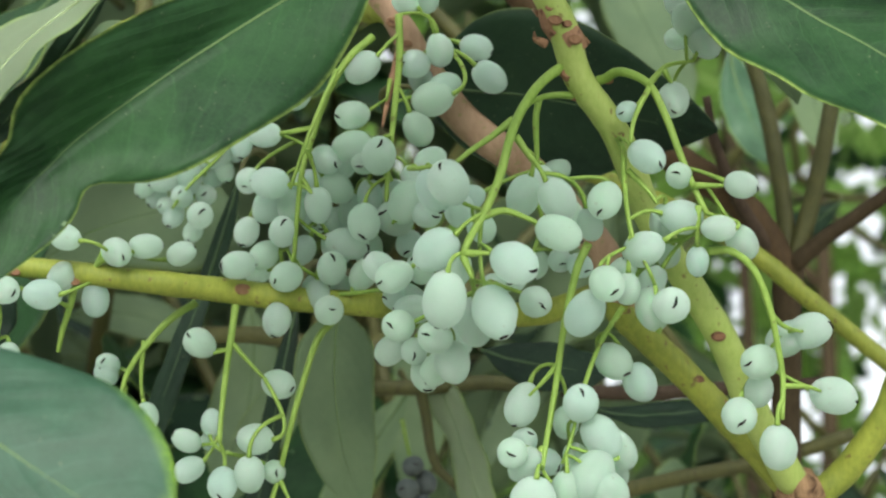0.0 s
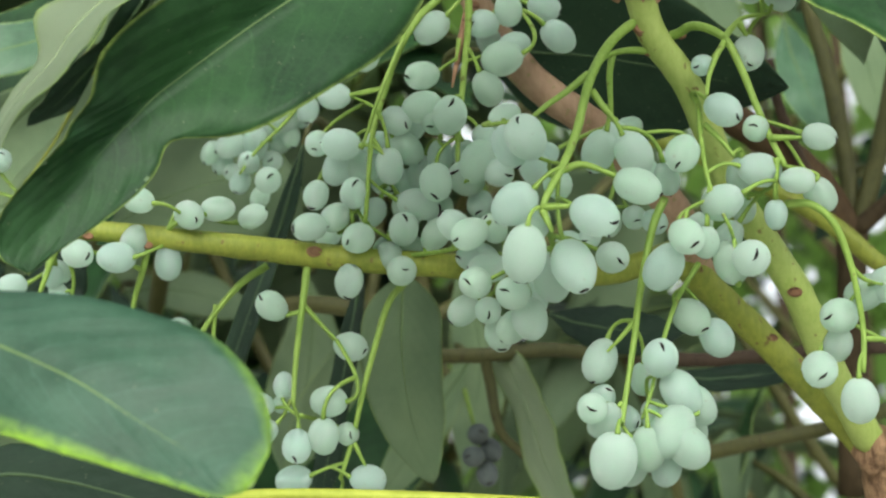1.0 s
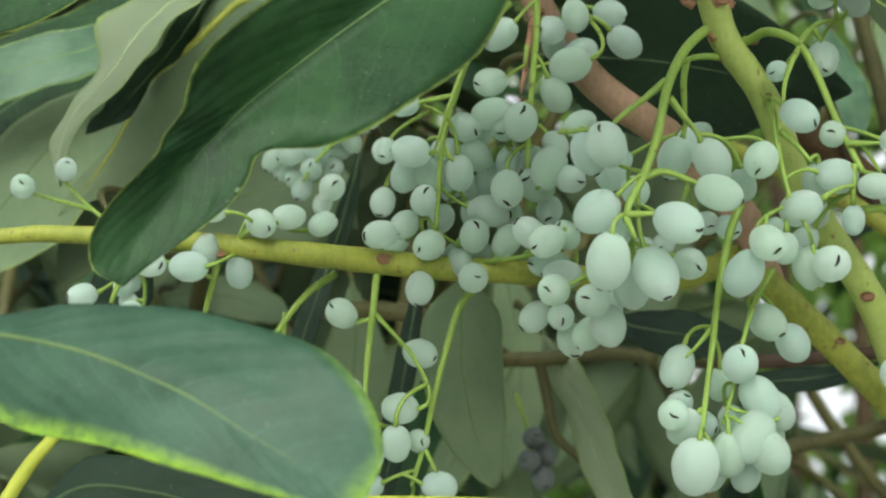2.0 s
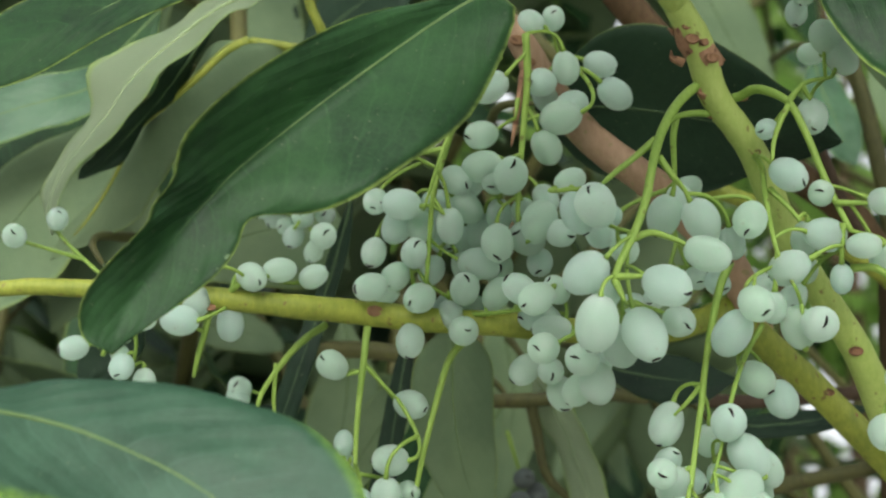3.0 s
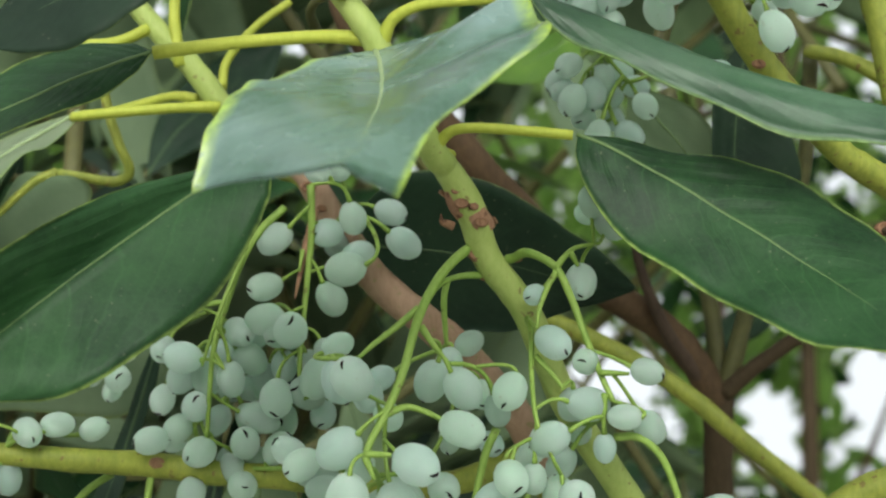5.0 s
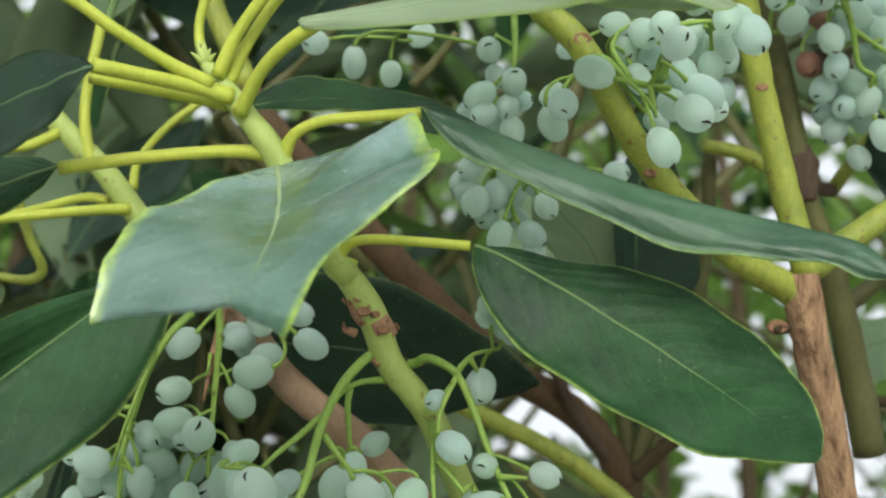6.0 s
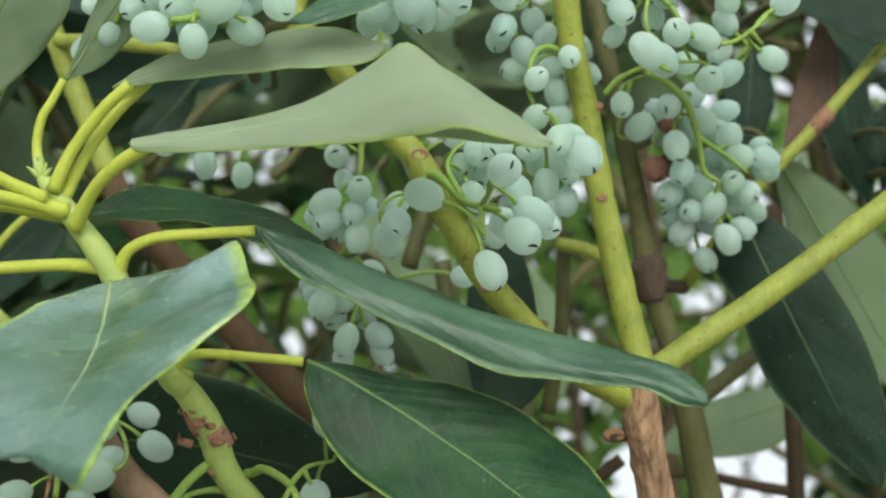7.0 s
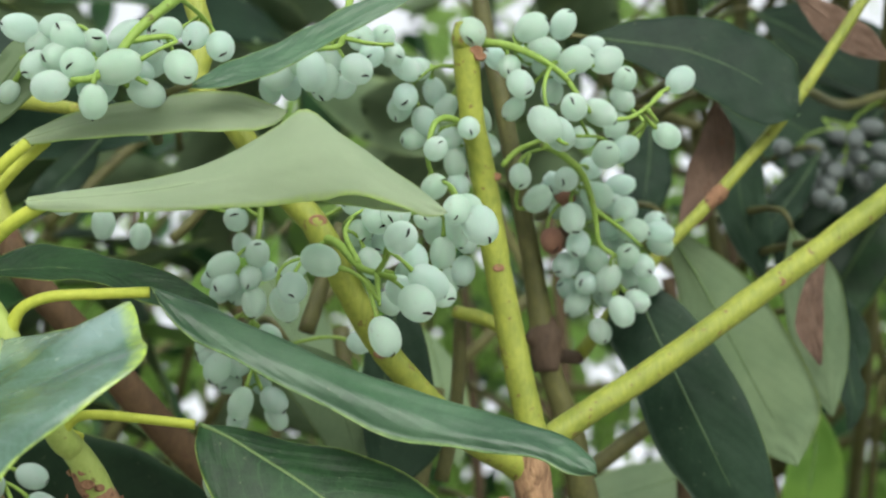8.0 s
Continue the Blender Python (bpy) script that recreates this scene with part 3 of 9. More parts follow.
stem(thing_shoot, "petiole", [(26.9, 292, 150.8, 1.5), (20.7, 287.5, 151.6, 1.2), (8.8, 284, 149.5, 1.3), (-2.8, 281.9, 146.6, 1.5), (-14.7, 279.7, 143.8, 1.3)], YELLOW, knots=0.05, sides=10)
leaf(thing_shoot, [
    (-14.8, 279.5, 144.4, 0, 0, 0, 0, 0, 0),
    (-23, 277.4, 138.3, -10.8, -8.6, -2.5, 13.1, -1.4, -2.2),
    (-38.1, 272.1, 123.8, -15.5, -17.9, -6.2, 20.4, -0.3, -9.5),
    (-51.4, 268.3, 110.8, -17.5, -19.6, -10.1, 19.5, -1.4, -10.9),
    (-63.2, 266.2, 99.1, -9.2, -12.8, -6.6, 17, -0.2, -8.3),
    (-67.9, 266.1, 93.4, -8.3, -10.4, -5.6, 8.4, -0.7, -4.4),
    (-72.4, 266, 87.9, -7.2, -9.3, -5, 10, 0.3, -4.6),
    (-80.2, 266.4, 75.1, -8.2, -6.7, -3, 10.4, 0.3, 0),
    (-83.1, 266.3, 66.6, -5.7, -2.9, -1, 4.4, -0.8, 0.9),
    (-84.2, 266.5, 63.2, -0.2, -0.1, 0.2, 0.2, -0.1, 0.2)], 1, "plain", 0.9, "dark glossy leaf with wavy edge")
leaf(thing_shoot, [
    (52.7, 280.3, 150.8, 0, 0, 0, 0, 0, 0),
    (58.5, 279.3, 147.9, 2.6, 1.3, 2.2, -6.2, -0.3, -5.1),
    (69.6, 278.6, 140.8, 9, 2.2, 5.6, -11.4, -0.5, -10.3),
    (83.1, 277, 130.8, 9.6, 2.4, 11, -11.8, -1.5, -13.4),
    (95.6, 272.5, 119.6, 10.5, 2.8, 12.9, -11.2, -3, -12.3),
    (105.3, 265.9, 108.7, 9.6, 3, 9.2, -7.6, -3.1, -9),
    (111.6, 260, 101.3, 5.6, 1.5, 4.7, -3, -1.6, -4.3),
    (114.5, 255.2, 97, 0.2, -0.1, 0.2, -0.2, 0.1, -0.4)], -1, "plain", 0.6, "long dark green leaf with pale midrib")
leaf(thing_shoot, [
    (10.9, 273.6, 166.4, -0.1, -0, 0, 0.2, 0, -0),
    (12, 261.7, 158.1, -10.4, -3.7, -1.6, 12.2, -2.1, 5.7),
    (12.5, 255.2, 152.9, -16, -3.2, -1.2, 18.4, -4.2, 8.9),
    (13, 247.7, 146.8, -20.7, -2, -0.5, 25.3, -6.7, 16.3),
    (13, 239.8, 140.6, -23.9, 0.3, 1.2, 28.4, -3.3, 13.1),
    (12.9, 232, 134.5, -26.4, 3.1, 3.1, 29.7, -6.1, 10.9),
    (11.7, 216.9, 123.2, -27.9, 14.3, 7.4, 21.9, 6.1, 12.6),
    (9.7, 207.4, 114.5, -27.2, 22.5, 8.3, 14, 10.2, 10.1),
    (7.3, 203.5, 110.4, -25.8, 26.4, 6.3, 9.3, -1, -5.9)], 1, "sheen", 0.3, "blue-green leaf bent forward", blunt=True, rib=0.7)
leaf(thing_shoot, [
    (41.6, 265.7, 176.3, 0, 0, 0, 0, 0, 0),
    (49.1, 265.4, 171.4, 1.2, 1.6, 4.2, -1.7, -1, -3),
    (61, 264.7, 164.5, 2.5, 2.2, 5.7, -2.4, -1.9, -3.7),
    (76.3, 263, 157.4, 2.7, 2.3, 5.5, -2.6, -1.4, -4.8),
    (93.8, 261.5, 149.9, 2.4, 2.1, 5.8, -1.7, -2.1, -6),
    (110.9, 258.5, 143.7, 2.6, 2.3, 5.3, -2.9, -1.8, -3.9),
    (124.3, 255.8, 139.2, 2.5, 1.3, 5.1, -2.9, -1.2, -2.4),
    (130.6, 254.1, 135.1, 1.7, 0.2, 2.2, -2.6, -0.4, -1.8),
    (133, 253.9, 132.7, -0, -0.1, 0.2, -0.2, 0, -0.1)], -1, "glossy", 0.9, "narrow drooping dark leaf", rib=0.22, camber=0.16, curl=0.45)
leaf(thing_shoot, [
    (16.3, 249.8, 187.8, -0, -0.1, 0.2, 0, 0.1, -0.3),
    (18.5, 249.3, 187.8, -0.1, 0.7, 1.9, 0, -0.5, -1.8),
    (34.9, 244.6, 187.5, -0.2, 1.7, 4.2, 0.1, -0.8, -3.6),
    (51.8, 238.1, 187.8, 0, 3.6, 7.8, 0, -1.1, -5.6),
    (64, 232.9, 190.3, -0.3, 4.4, 11.4, 1, -1.1, -8.7),
    (72.7, 228.3, 191.4, -1.4, 5.4, 14.3, 0.8, -1.5, -10.6),
    (81.2, 225.4, 187.6, -0.9, 4.8, 10.2, 0.2, -1.7, -7.2),
    (89.7, 223.5, 181.3, 0.1, 3.1, 6, -0.4, -1.6, -4.3),
    (95.9, 222, 176.5, 0.5, 1.3, 2.2, -0.7, -0.3, -2.2),
    (98.6, 221.6, 174.8, -0, -0.1, 0.2, 0, 0.1, -0.2)], 1, "pale", 0.15, "twisted leaf showing its pale grey-green underside", rib=0.3, camber=0.12, curl=-0.25)
leaf(thing_shoot, [
    (63.4, 241.5, 188.3, 0.1, 1.5, 1.5, -0.1, -1.5, -1.5),
    (69.3, 239.5, 187.8, -0.2, 1.5, 2.2, 0.2, -1.5, -2.2),
    (75.5, 237.5, 186.9, -0.2, 1.5, 3.5, 0.2, -1.5, -3.5),
    (83.6, 234.5, 185, 0, 1.5, 4.2, 0, -1.5, -4.2),
    (90.8, 231.5, 182.6, -0.2, 1.5, 3.6, 0.2, -1.5, -3.6),
    (94.8, 227.5, 179.1, 0, 1.5, 2.1, 0, -1.5, -2.1),
    (95.6, 222.5, 175.1, 0, 0, 0.1, 0, 0, -0.1)], 1, "pale", 0.1, "turned-under half of the twisted leaf", rib=0.2)
leaf(thing_shoot, [
    (11, 259.3, 205.7, -0, -0, 0.1, 0, 0.1, -0.2),
    (21.8, 257.9, 209.6, -1.5, 2, 3.4, 0.8, -0.9, -3.4),
    (38.6, 255.7, 212.5, -0.1, 1.5, 4.8, 0.8, -1.2, -5.6),
    (54.4, 254.2, 213.7, 1.2, 1.2, 5.5, 1.2, -2, -6.3),
    (65.4, 253.3, 213.3, 1, 0.4, 1.9, -0.7, -0.5, -4.5),
    (69.7, 252.3, 213.2, 0.1, -0.1, 0.2, -0.1, 0.2, -0.6)], 1, "pale", 0.2, rib=0.3)
leaf(thing_shoot, [
    (-0.2, 265.9, 210.8, -0, -0.1, 0.2, 0, 0.1, -0.2),
    (3.4, 264.1, 215.6, -0.9, -0.8, 1.6, 4.6, 0.6, -1.6),
    (8.6, 261.3, 223.6, -3.6, -0.2, 0.6, 6.4, 1.0, -2.4),
    (14.0, 259, 230.8, -4.2, -0.2, 0.8, 5.2, 0.8, -1.6),
    (18.1, 258, 232.7, -0.1, 0, -0, 0.1, 0.1, -0.2)], 1, "plain", 0.6)
leaf(thing_shoot, [
    (-25.2, 253.8, 179.8, 0, -0, 0.1, -0, 0.1, -0.2),
    (-30.2, 254.5, 178, 1.2, 1.2, 5.4, 1.7, -1.7, -4.1),
    (-38.5, 257.4, 175.7, -0.1, 2.4, 10.8, 3.1, -0.9, -9.3),
    (-49.2, 260.8, 172.3, -0.3, 2.2, 11.5, 3.7, -2.1, -11.7),
    (-59.9, 264.4, 168.4, -1.1, 1.2, 8.4, 2.2, -1.3, -8.2),
    (-70.7, 267.7, 164.9, -0, -0.1, 0.2, 0, 0.1, -0.2)], 1, "dark", 0.4)
leaf(thing_shoot, [
    (-36.9, 283.4, 171.6, -0, -0, 0.1, 0, 0.1, -0.2),
    (-44.3, 284.3, 169.1, 0.3, 2.9, 6.7, 2.7, -0.7, -3.9),
    (-53.9, 285.6, 165.7, -2.9, 4.9, 10, 2.6, -1.8, -6.7),
    (-67.2, 288.4, 160.7, -3.5, 5.3, 11.6, 3.4, -2.2, -5.7),
    (-82.2, 292.4, 155.7, -3.6, 4.4, 11.3, 3.5, -2.1, -6),
    (-98.5, 296.6, 150, -3.3, 2.5, 10.6, 3.4, -1, -6),
    (-118.6, 301.4, 142.7, -3.6, 2.3, 11.1, 4.2, -0.5, -7.4),
    (-143.8, 307.4, 132, -0.2, 0, -0, 0.2, -0, 0)], 1, "plain", 0.4)
scar(thing_shoot, 32.4, 301.5, 132.2, 1.425, 0.05, -0.91, -0.25)
scar(thing_shoot, 67.1, 328.9, 81.6, 1.2, -0.04, -0.93, -0.16)
scar(thing_shoot, 43.7, 308.3, 120.8, 0.975, 0.02, -0.89, -0.28)
scar(thing_shoot, 33.3, 295.8, 137.4, 1.2, 0.05, -0.9, -0.27)
scar(thing_shoot, 29, 294.1, 141, 1.2, 0.06, -0.9, -0.28)
scar(thing_shoot, 31.6, 294.7, 140.5, 0.825, 0.05, -0.9, -0.28)
scar(thing_shoot, 27.8, 293.2, 143.5, 0.75, 0.07, -0.89, -0.29)
scar(thing_shoot, 74.4, 339.8, 77.9, 0.675, -0.05, -0.93, -0.14)
scar(thing_shoot, 32.8, 302.2, 131.7, 1.275, 0.06, -0.88, -0.32)
scar(thing_shoot, 34.2, 305.5, 128.3, 0.825, 0.05, -0.88, -0.31)
scar(thing_shoot, 41.3, 305.6, 132.6, 0.9, 0.03, -0.88, -0.31)
scar(thing_shoot, 48.9, 318.8, 108, 0.9, 0.01, -0.91, -0.24)
scar(thing_shoot, 33.4, 298.5, 138.9, 1.125, 0.06, -0.87, -0.34)
COLLAR = [(26.6, 294.5, 147), (29.6, 297.6, 143), (31.8, 299, 140.3), (35.1, 302.1, 136.3)]
stem(thing_shoot, "bud_scale_collar", [(27.4, 295.2, 146.1, 2.6), (28.2, 296.1, 145, 3.1), (*COLLAR[1], 3.33), (*COLLAR[2], 3.36), (33.2, 300.3, 138.8, 3.1), (34.3, 301.3, 137.3, 2.6)], BUDSCALE, "rough reddish ring of old bud scales", knots=0.34)
FLAKES = random.Random(3)
for k in range(8):
    bud_scale(thing_shoot, COLLAR, FLAKES.uniform(0.05, 0.95), 2.4 * k + FLAKES.uniform(-0.5, 0.5), FLAKES.uniform(0.7, 1.5), FLAKES.uniform(0.8, 2.2), FLAKES)
stem(thing_shoot, "bract", [(27.3, 298, 137.2, 1), (25.8, 297.4, 137.6, 0.9), (24.8, 296.8, 137.8, 0.6), (24.6, 296.2, 139.4, 0.1)], SCAR, "", knots=0.1)
for lean, rise, girth in ((-1.5, 4.2, 0.9), (0.9, 3.4, 0.7), (-0.3, 5.2, 0.75), (2.0, 2.2, 0.6), (-2.6, 2.4, 0.6), (0.4, 2.6, 0.55)):
    stem(thing_shoot, "bud", [(-4.4, 270.2, 188.5, girth), (-4.4 + lean * 0.45, 269.2, 188.5 + rise * 0.45, girth * 1.15), (-4.4 + lean * 0.9, 268.4, 188.5 + rise * 0.8, girth * 0.6), (-4.4 + lean * 1.2, 268.0, 188.5 + rise, 0.1)], GREEN, "", knots=0.2, sides=8, step=3)

thing_lower_branch = empty("branch", P(51.4, 355.3, 93.9), "reddish brown woody branch behind the fruit", "branch")
stem(thing_lower_branch, "stem", [(51.4, 355.3, 93.9, 3.6), (47.2, 346.9, 99.4, 3.9), (43, 342.1, 106.8, 3.9), (28.4, 338.2, 122.7, 4), (11.1, 338.5, 137.8, 4), (1.6, 337.1, 150.3, 3.8), (-6.5, 332.2, 162.6, 3.2), (-11.2, 330, 167.5, 2.8)], PINK)
stem(thing_lower_branch, "bract", [(-4.7, 330, 153.5, 1.0), (-6.1, 327, 145.4, 0.9), (-7.4, 326, 137.1, 0.7), (-8.6, 327, 130.5, 0.2)], BUDSCALE, "withered reddish bract", knots=0.2, sides=8)
stem(thing_lower_branch, "stem", [(91.3, 365.8, 53.3, 3.7), (77.4, 362, 68.1, 3.5), (63.1, 357, 81.8, 3.5), (49.2, 351, 93.2, 3.6), (47.5, 349.7, 97.6, 3.7)], OLIVE)
stem(thing_lower_branch, "stem", [(-6.5, 332.2, 162.6, 3.2), (-9.6, 335, 166, 3.1), (-13.5, 344.4, 170.7, 3.1)], OLIVE)
scar(thing_lower_branch, 58.6, 352.2, 87.0, 0.8, -0.02, -0.94, -0.15)
scar(thing_lower_branch, 66.9, 354.7, 79.0, 1.0, -0.01, -0.95, -0.13)
scar(thing_lower_branch, 73.0, 357.2, 74.0, 0.7, -0.04, -0.94, -0.13)
scar(thing_lower_branch, 48.6, 347.4, 93.6, 1.3, 0.02, -0.94, -0.17)
scar(thing_lower_branch, -6.4, 329.2, 159.4, 1.4, 0.2, -0.91, -0.27)
scar(thing_lower_branch, -3.2, 331.0, 154.6, 0.9, 0.2, -0.91, -0.26)

thing_side_branch = empty("branch", P(44.8, 349.3, 98.8), "olive green side branch that carries hanging fruit", "branch")
stem(thing_side_branch, "stem", [(44.8, 349.3, 98.8, 3), (28, 341.6, 90.6, 2.9), (8.4, 339.8, 89.8, 2.9), (-11, 339.2, 91.4, 2.9), (-29.4, 340.7, 93.1, 2.9), (-41.5, 343.1, 95.3, 2.9), (-57.5, 335.9, 94.7, 2.8), (-74.9, 332.4, 95.5, 2.6), (-86.5, 332, 96.6, 2.4), (-114.6, 331.4, 98.3, 2), (-126.2, 331.5, 97.9, 1.8), (-137.7, 331.6, 97.8, 1.6)], OLIVE)
scar(thing_side_branch, -40.1, 340, 95, 1.425, 0.27, -0.93, -0.19)
scar(thing_side_branch, -76.9, 330.6, 93.1, 0.975, 0.37, -0.92, -0.19)
scar(thing_side_branch, -90.3, 329.9, 95, 0.975, 0.4, -0.91, -0.19)

thing_main_trunk = empty("trunk", P(92.1, 363.9, 52.8), "rough brown trunk of the shrub at a fork", "trunk")
stem(thing_main_trunk, "trunk", [(92.1, 363.9, 52.8, 5.2), (93.1, 366.4, 46, 4.9), (97.4, 388.1, 21.3, 5.5), (106.3, 441.7, -44.1, 7)], BARK, knots=0.08, sides=36, step=16)
stem(thing_main_trunk, "stem", [(94.1, 363.9, 52.8, 3.6), (101.7, 359.5, 58.9, 3.4), (108.9, 349.3, 69.4, 3.3), (117.2, 340.4, 85.2, 3.6), (142.3, 334.2, 93.4, 4.4)], OLIVE)
stem(thing_main_trunk, "burr", [(86.8, 361.6, 50.3, 3.5), (90.5, 359.5, 53.2, 5.4), (94.4, 358.8, 55.1, 3.8)], BARK, "", knots=0.45)
stem(thing_main_trunk, "trunk", [(97.4, 388.1, 21.3, 5.5), (106.3, 441.7, -44.1, 7), (150, 300, -600, 9), (170, 330, -1100, 12), (180, 350, -1705, 17)], BARK, knots=0.16, sides=36, step=12)

thing_forked_stem = empty("forked_stem", P(143, 335.1, 90.9), "three yellow-green stems forking from rough brown wood", "branch")
stem(thing_forked_stem, "stem", [(143, 335.1, 90.9, 4.6), (140.2, 329.2, 107.2, 4.5), (137.5, 322.8, 124.7, 4.4), (134.5, 317.4, 139.7, 4.4), (132.6, 313.2, 151, 4.6), (132.4, 311.6, 155.4, 4.2)], BARK, knots=0.08, sides=36, step=16)
stem(thing_forked_stem, "fork", [(136.1, 317.4, 142.5, 2.4), (134.4, 315.3, 148.2, 3.4), (127.6, 311.6, 152.6, 3.5), (114.5, 302.8, 156.4, 3.1), (104.1, 294.1, 162.7, 3.1), (92.8, 285.3, 172.1, 3.2), (84.8, 279.9, 184.1, 3.2), (77.1, 275.1, 197.2, 3.2), (68, 273.9, 206.6, 3), (59, 273.3, 219.9, 2.8), (49.8, 273.3, 231.5, 2.8), (50.8, 271.5, 242.3, 2.7), (46.3, 269.9, 258.3, 2.6)], OLIVE)
stem(thing_forked_stem, "fork", [(134.3, 311.9, 154.8, 3.6), (130.5, 307.7, 169.2, 3.5), (126.9, 303, 185.1, 3.4), (123.8, 298.2, 198.1, 3.3), (119.5, 288.8, 218, 3.2), (115.6, 280.5, 232.1, 3.1), (113.7, 273.6, 245.3, 3.2), (113, 272.1, 246.5, 3.1), (112.2, 270.7, 250.3, 1.5)], OLIVE)
stem(thing_forked_stem, "fork", [(132.2, 314, 154.7, 3.2), (142.4, 312.4, 162.2, 3.3), (167.8, 309.6, 178.5, 3.2), (199.9, 306.7, 201.1, 3.2), (219.4, 304.8, 215.1, 3.1), (247.9, 303.5, 236.2, 3)], OLIVE)
scar(thing_forked_stem, 123.5, 295.2, 196.5, 1.125, -0.06, -0.89, -0.25)
scar(thing_forked_stem, 77.7, 272.2, 196.5, 1.65, 0.06, -0.9, -0.28)
scar(thing_forked_stem, 92.7, 283.3, 169, 1.125, 0.02, -0.93, -0.2)
scar(thing_forked_stem, 198.6, 304, 199, 1.275, -0.22, -0.85, -0.23)
scar(thing_forked_stem, 115.7, 271.2, 243.1, 1.275, -0.04, -0.83, -0.38)
scar(thing_forked_stem, 122.2, 287, 217.2, 1.125, -0.05, -0.87, -0.3)
scar(thing_forked_stem, 116.8, 271.7, 241.7, 1.2, -0.02, -0.84, -0.37)
scar(thing_forked_stem, 131.2, 306.5, 163.8, 1.2, -0.08, -0.92, -0.16)
scar(thing_forked_stem, 125.5, 312.1, 142.5, 1.8, -0.1, -0.92, -0.15)
stem(thing_forked_stem, "burr", [(128.6, 315.1, 143, 1.2), (127.2, 314.1, 142.7, 1.3), (125.6, 312.8, 142, 1.2), (124.7, 311.9, 141.5, 0.5)], BROWNWOOD, "", knots=0.3)

thing_dark_stem = empty("branch", P(164.1, 373.1, 126.9), "dark brown stem in the shade behind the fruit", "branch")
stem(thing_dark_stem, "stem", [(164.1, 373.1, 126.9, 4.6), (158.1, 360.7, 152.2, 4.2), (152.4, 350.9, 173.3, 3.7), (147.4, 345.2, 185.9, 3.1), (144.6, 341.2, 194.2, 3.4), (140.9, 332.9, 213.9, 2.8), (136.7, 325.7, 230.7, 2.6), (131.6, 316.5, 253.3, 2.5), (126.4, 309.5, 272.5, 2.4), (123, 303.1, 290, 2.3)], SHADED_TWIG)
stem(thing_dark_stem, "twig", [(145.4, 343.1, 191.6, 2.4), (131.9, 346.6, 202.8, 2), (121.7, 350.2, 207.4, 1.8)], OLIVE)
stem(thing_dark_stem, "node", [(145.6, 343.5, 187.7, 3), (145, 341.4, 193.4, 4.6), (144.3, 339.9, 197.8, 4.3), (143.8, 338.5, 201.4, 2.9)], DARKWOOD, "", knots=0.4)

thing_thin_branch = empty("branch", P(158.5, 359, 197.8), "thin straight green twig rising behind the fruit", "branch")
stem(thing_thin_branch, "stem", [(158.5, 359, 197.8, 2), (177.5, 347.3, 221.1, 1.9), (197.2, 339.2, 240.5, 1.9), (217.7, 331, 262.9, 1.8), (231.5, 324.4, 281.3, 1.7), (245.6, 317, 301.4, 1.6)], OLIVE)
stem(thing_thin_branch, "twig", [(145.5, 345.5, 194.5, 2.2), (151, 352, 195.6, 1.9), (158.5, 359, 197.8, 2)], DARKWOOD)
scar(thing_thin_branch, 196.9, 337.6, 239.2, 1.125, -0.18, -0.84, -0.28)
stem(thing_thin_branch, "node", [(194.7, 340.2, 237.7, 1.9), (197.2, 339.2, 240.4, 2.5), (199.8, 338.2, 243.2, 1.9)], SCAR, "", knots=0.3)

thing_brown_branch = empty("branch", P(108.8, 456.2, 62.3), "dark brown branch fanning into several twigs", "branch")
stem(thing_brown_branch, "stem", [(108.8, 456.2, 62.3, 4.5), (108.5, 436.9, 115.3, 4.3), (108.7, 429.5, 135.6, 4.4)], BROWNWOOD)
stem(thing_brown_branch, "twig", [(108.7, 430.1, 134, 2.4), (93.4, 416.5, 148, 2), (84, 404.4, 163.8, 1.5), (81.1, 398.2, 175, 1.2)], DARKWOOD)
stem(thing_brown_branch, "twig", [(109.7, 432, 134.7, 2.9), (107.8, 426.7, 157.9, 2.6), (103.7, 422.6, 183.8, 2.5), (98.9, 418, 202.4, 2.4), (96, 412.4, 226.5, 2.8)], SHADED_TWIG)
stem(thing_brown_branch, "twig", [(109.7, 430.1, 134, 3), (115, 423.8, 151.3, 2.7), (119.8, 415.8, 173.2, 2.5), (126, 409.4, 205.5, 2.3)], SHADED_TWIG)
stem(thing_brown_branch, "twig", [(109.6, 427.7, 134.9, 2.8), (118.9, 422.9, 142, 2.4), (129.8, 418.3, 149, 2.2), (148.1, 409.5, 161.3, 2)], BROWNWOOD)
stem(thing_brown_branch, "limb", [(108.8, 430.7, 132.5, 4.4), (99.6, 423.7, 145.7, 4.6), (89.2, 418.5, 154.2, 4.6), (70.4, 408.8, 163.3, 4.8), (43.8, 394.5, 185, 4.8), (22.8, 382.9, 205.3, 4.6), (3.2, 372, 223.8, 4.2), (-3.2, 372, 236.7, 3.4)], REDWOOD)
stem(thing_brown_branch, "limb", [(-3.2, 372, 236.7, 3.4), (-11.3, 370, 256, 3.3), (-18.6, 366, 273.2, 3.1), (-23.4, 362, 286.9, 3)], OLIVE)
stem(thing_brown_branch, "twig", [(-19.4, 364, 276.1, 2.2), (-7.9, 350, 268.3, 2.0), (6.5, 335, 258.9, 2.0), (18.6, 322, 250.4, 1.6)], OLIVE)
stem(thing_brown_branch, "stem", [(215, 464.2, 128, 3.2), (215, 451.6, 162.6, 3), (214.7, 443.4, 191, 2.8), (214.4, 436, 220.1, 2.6), (211, 429, 254, 2.4)], BROWNWOOD)
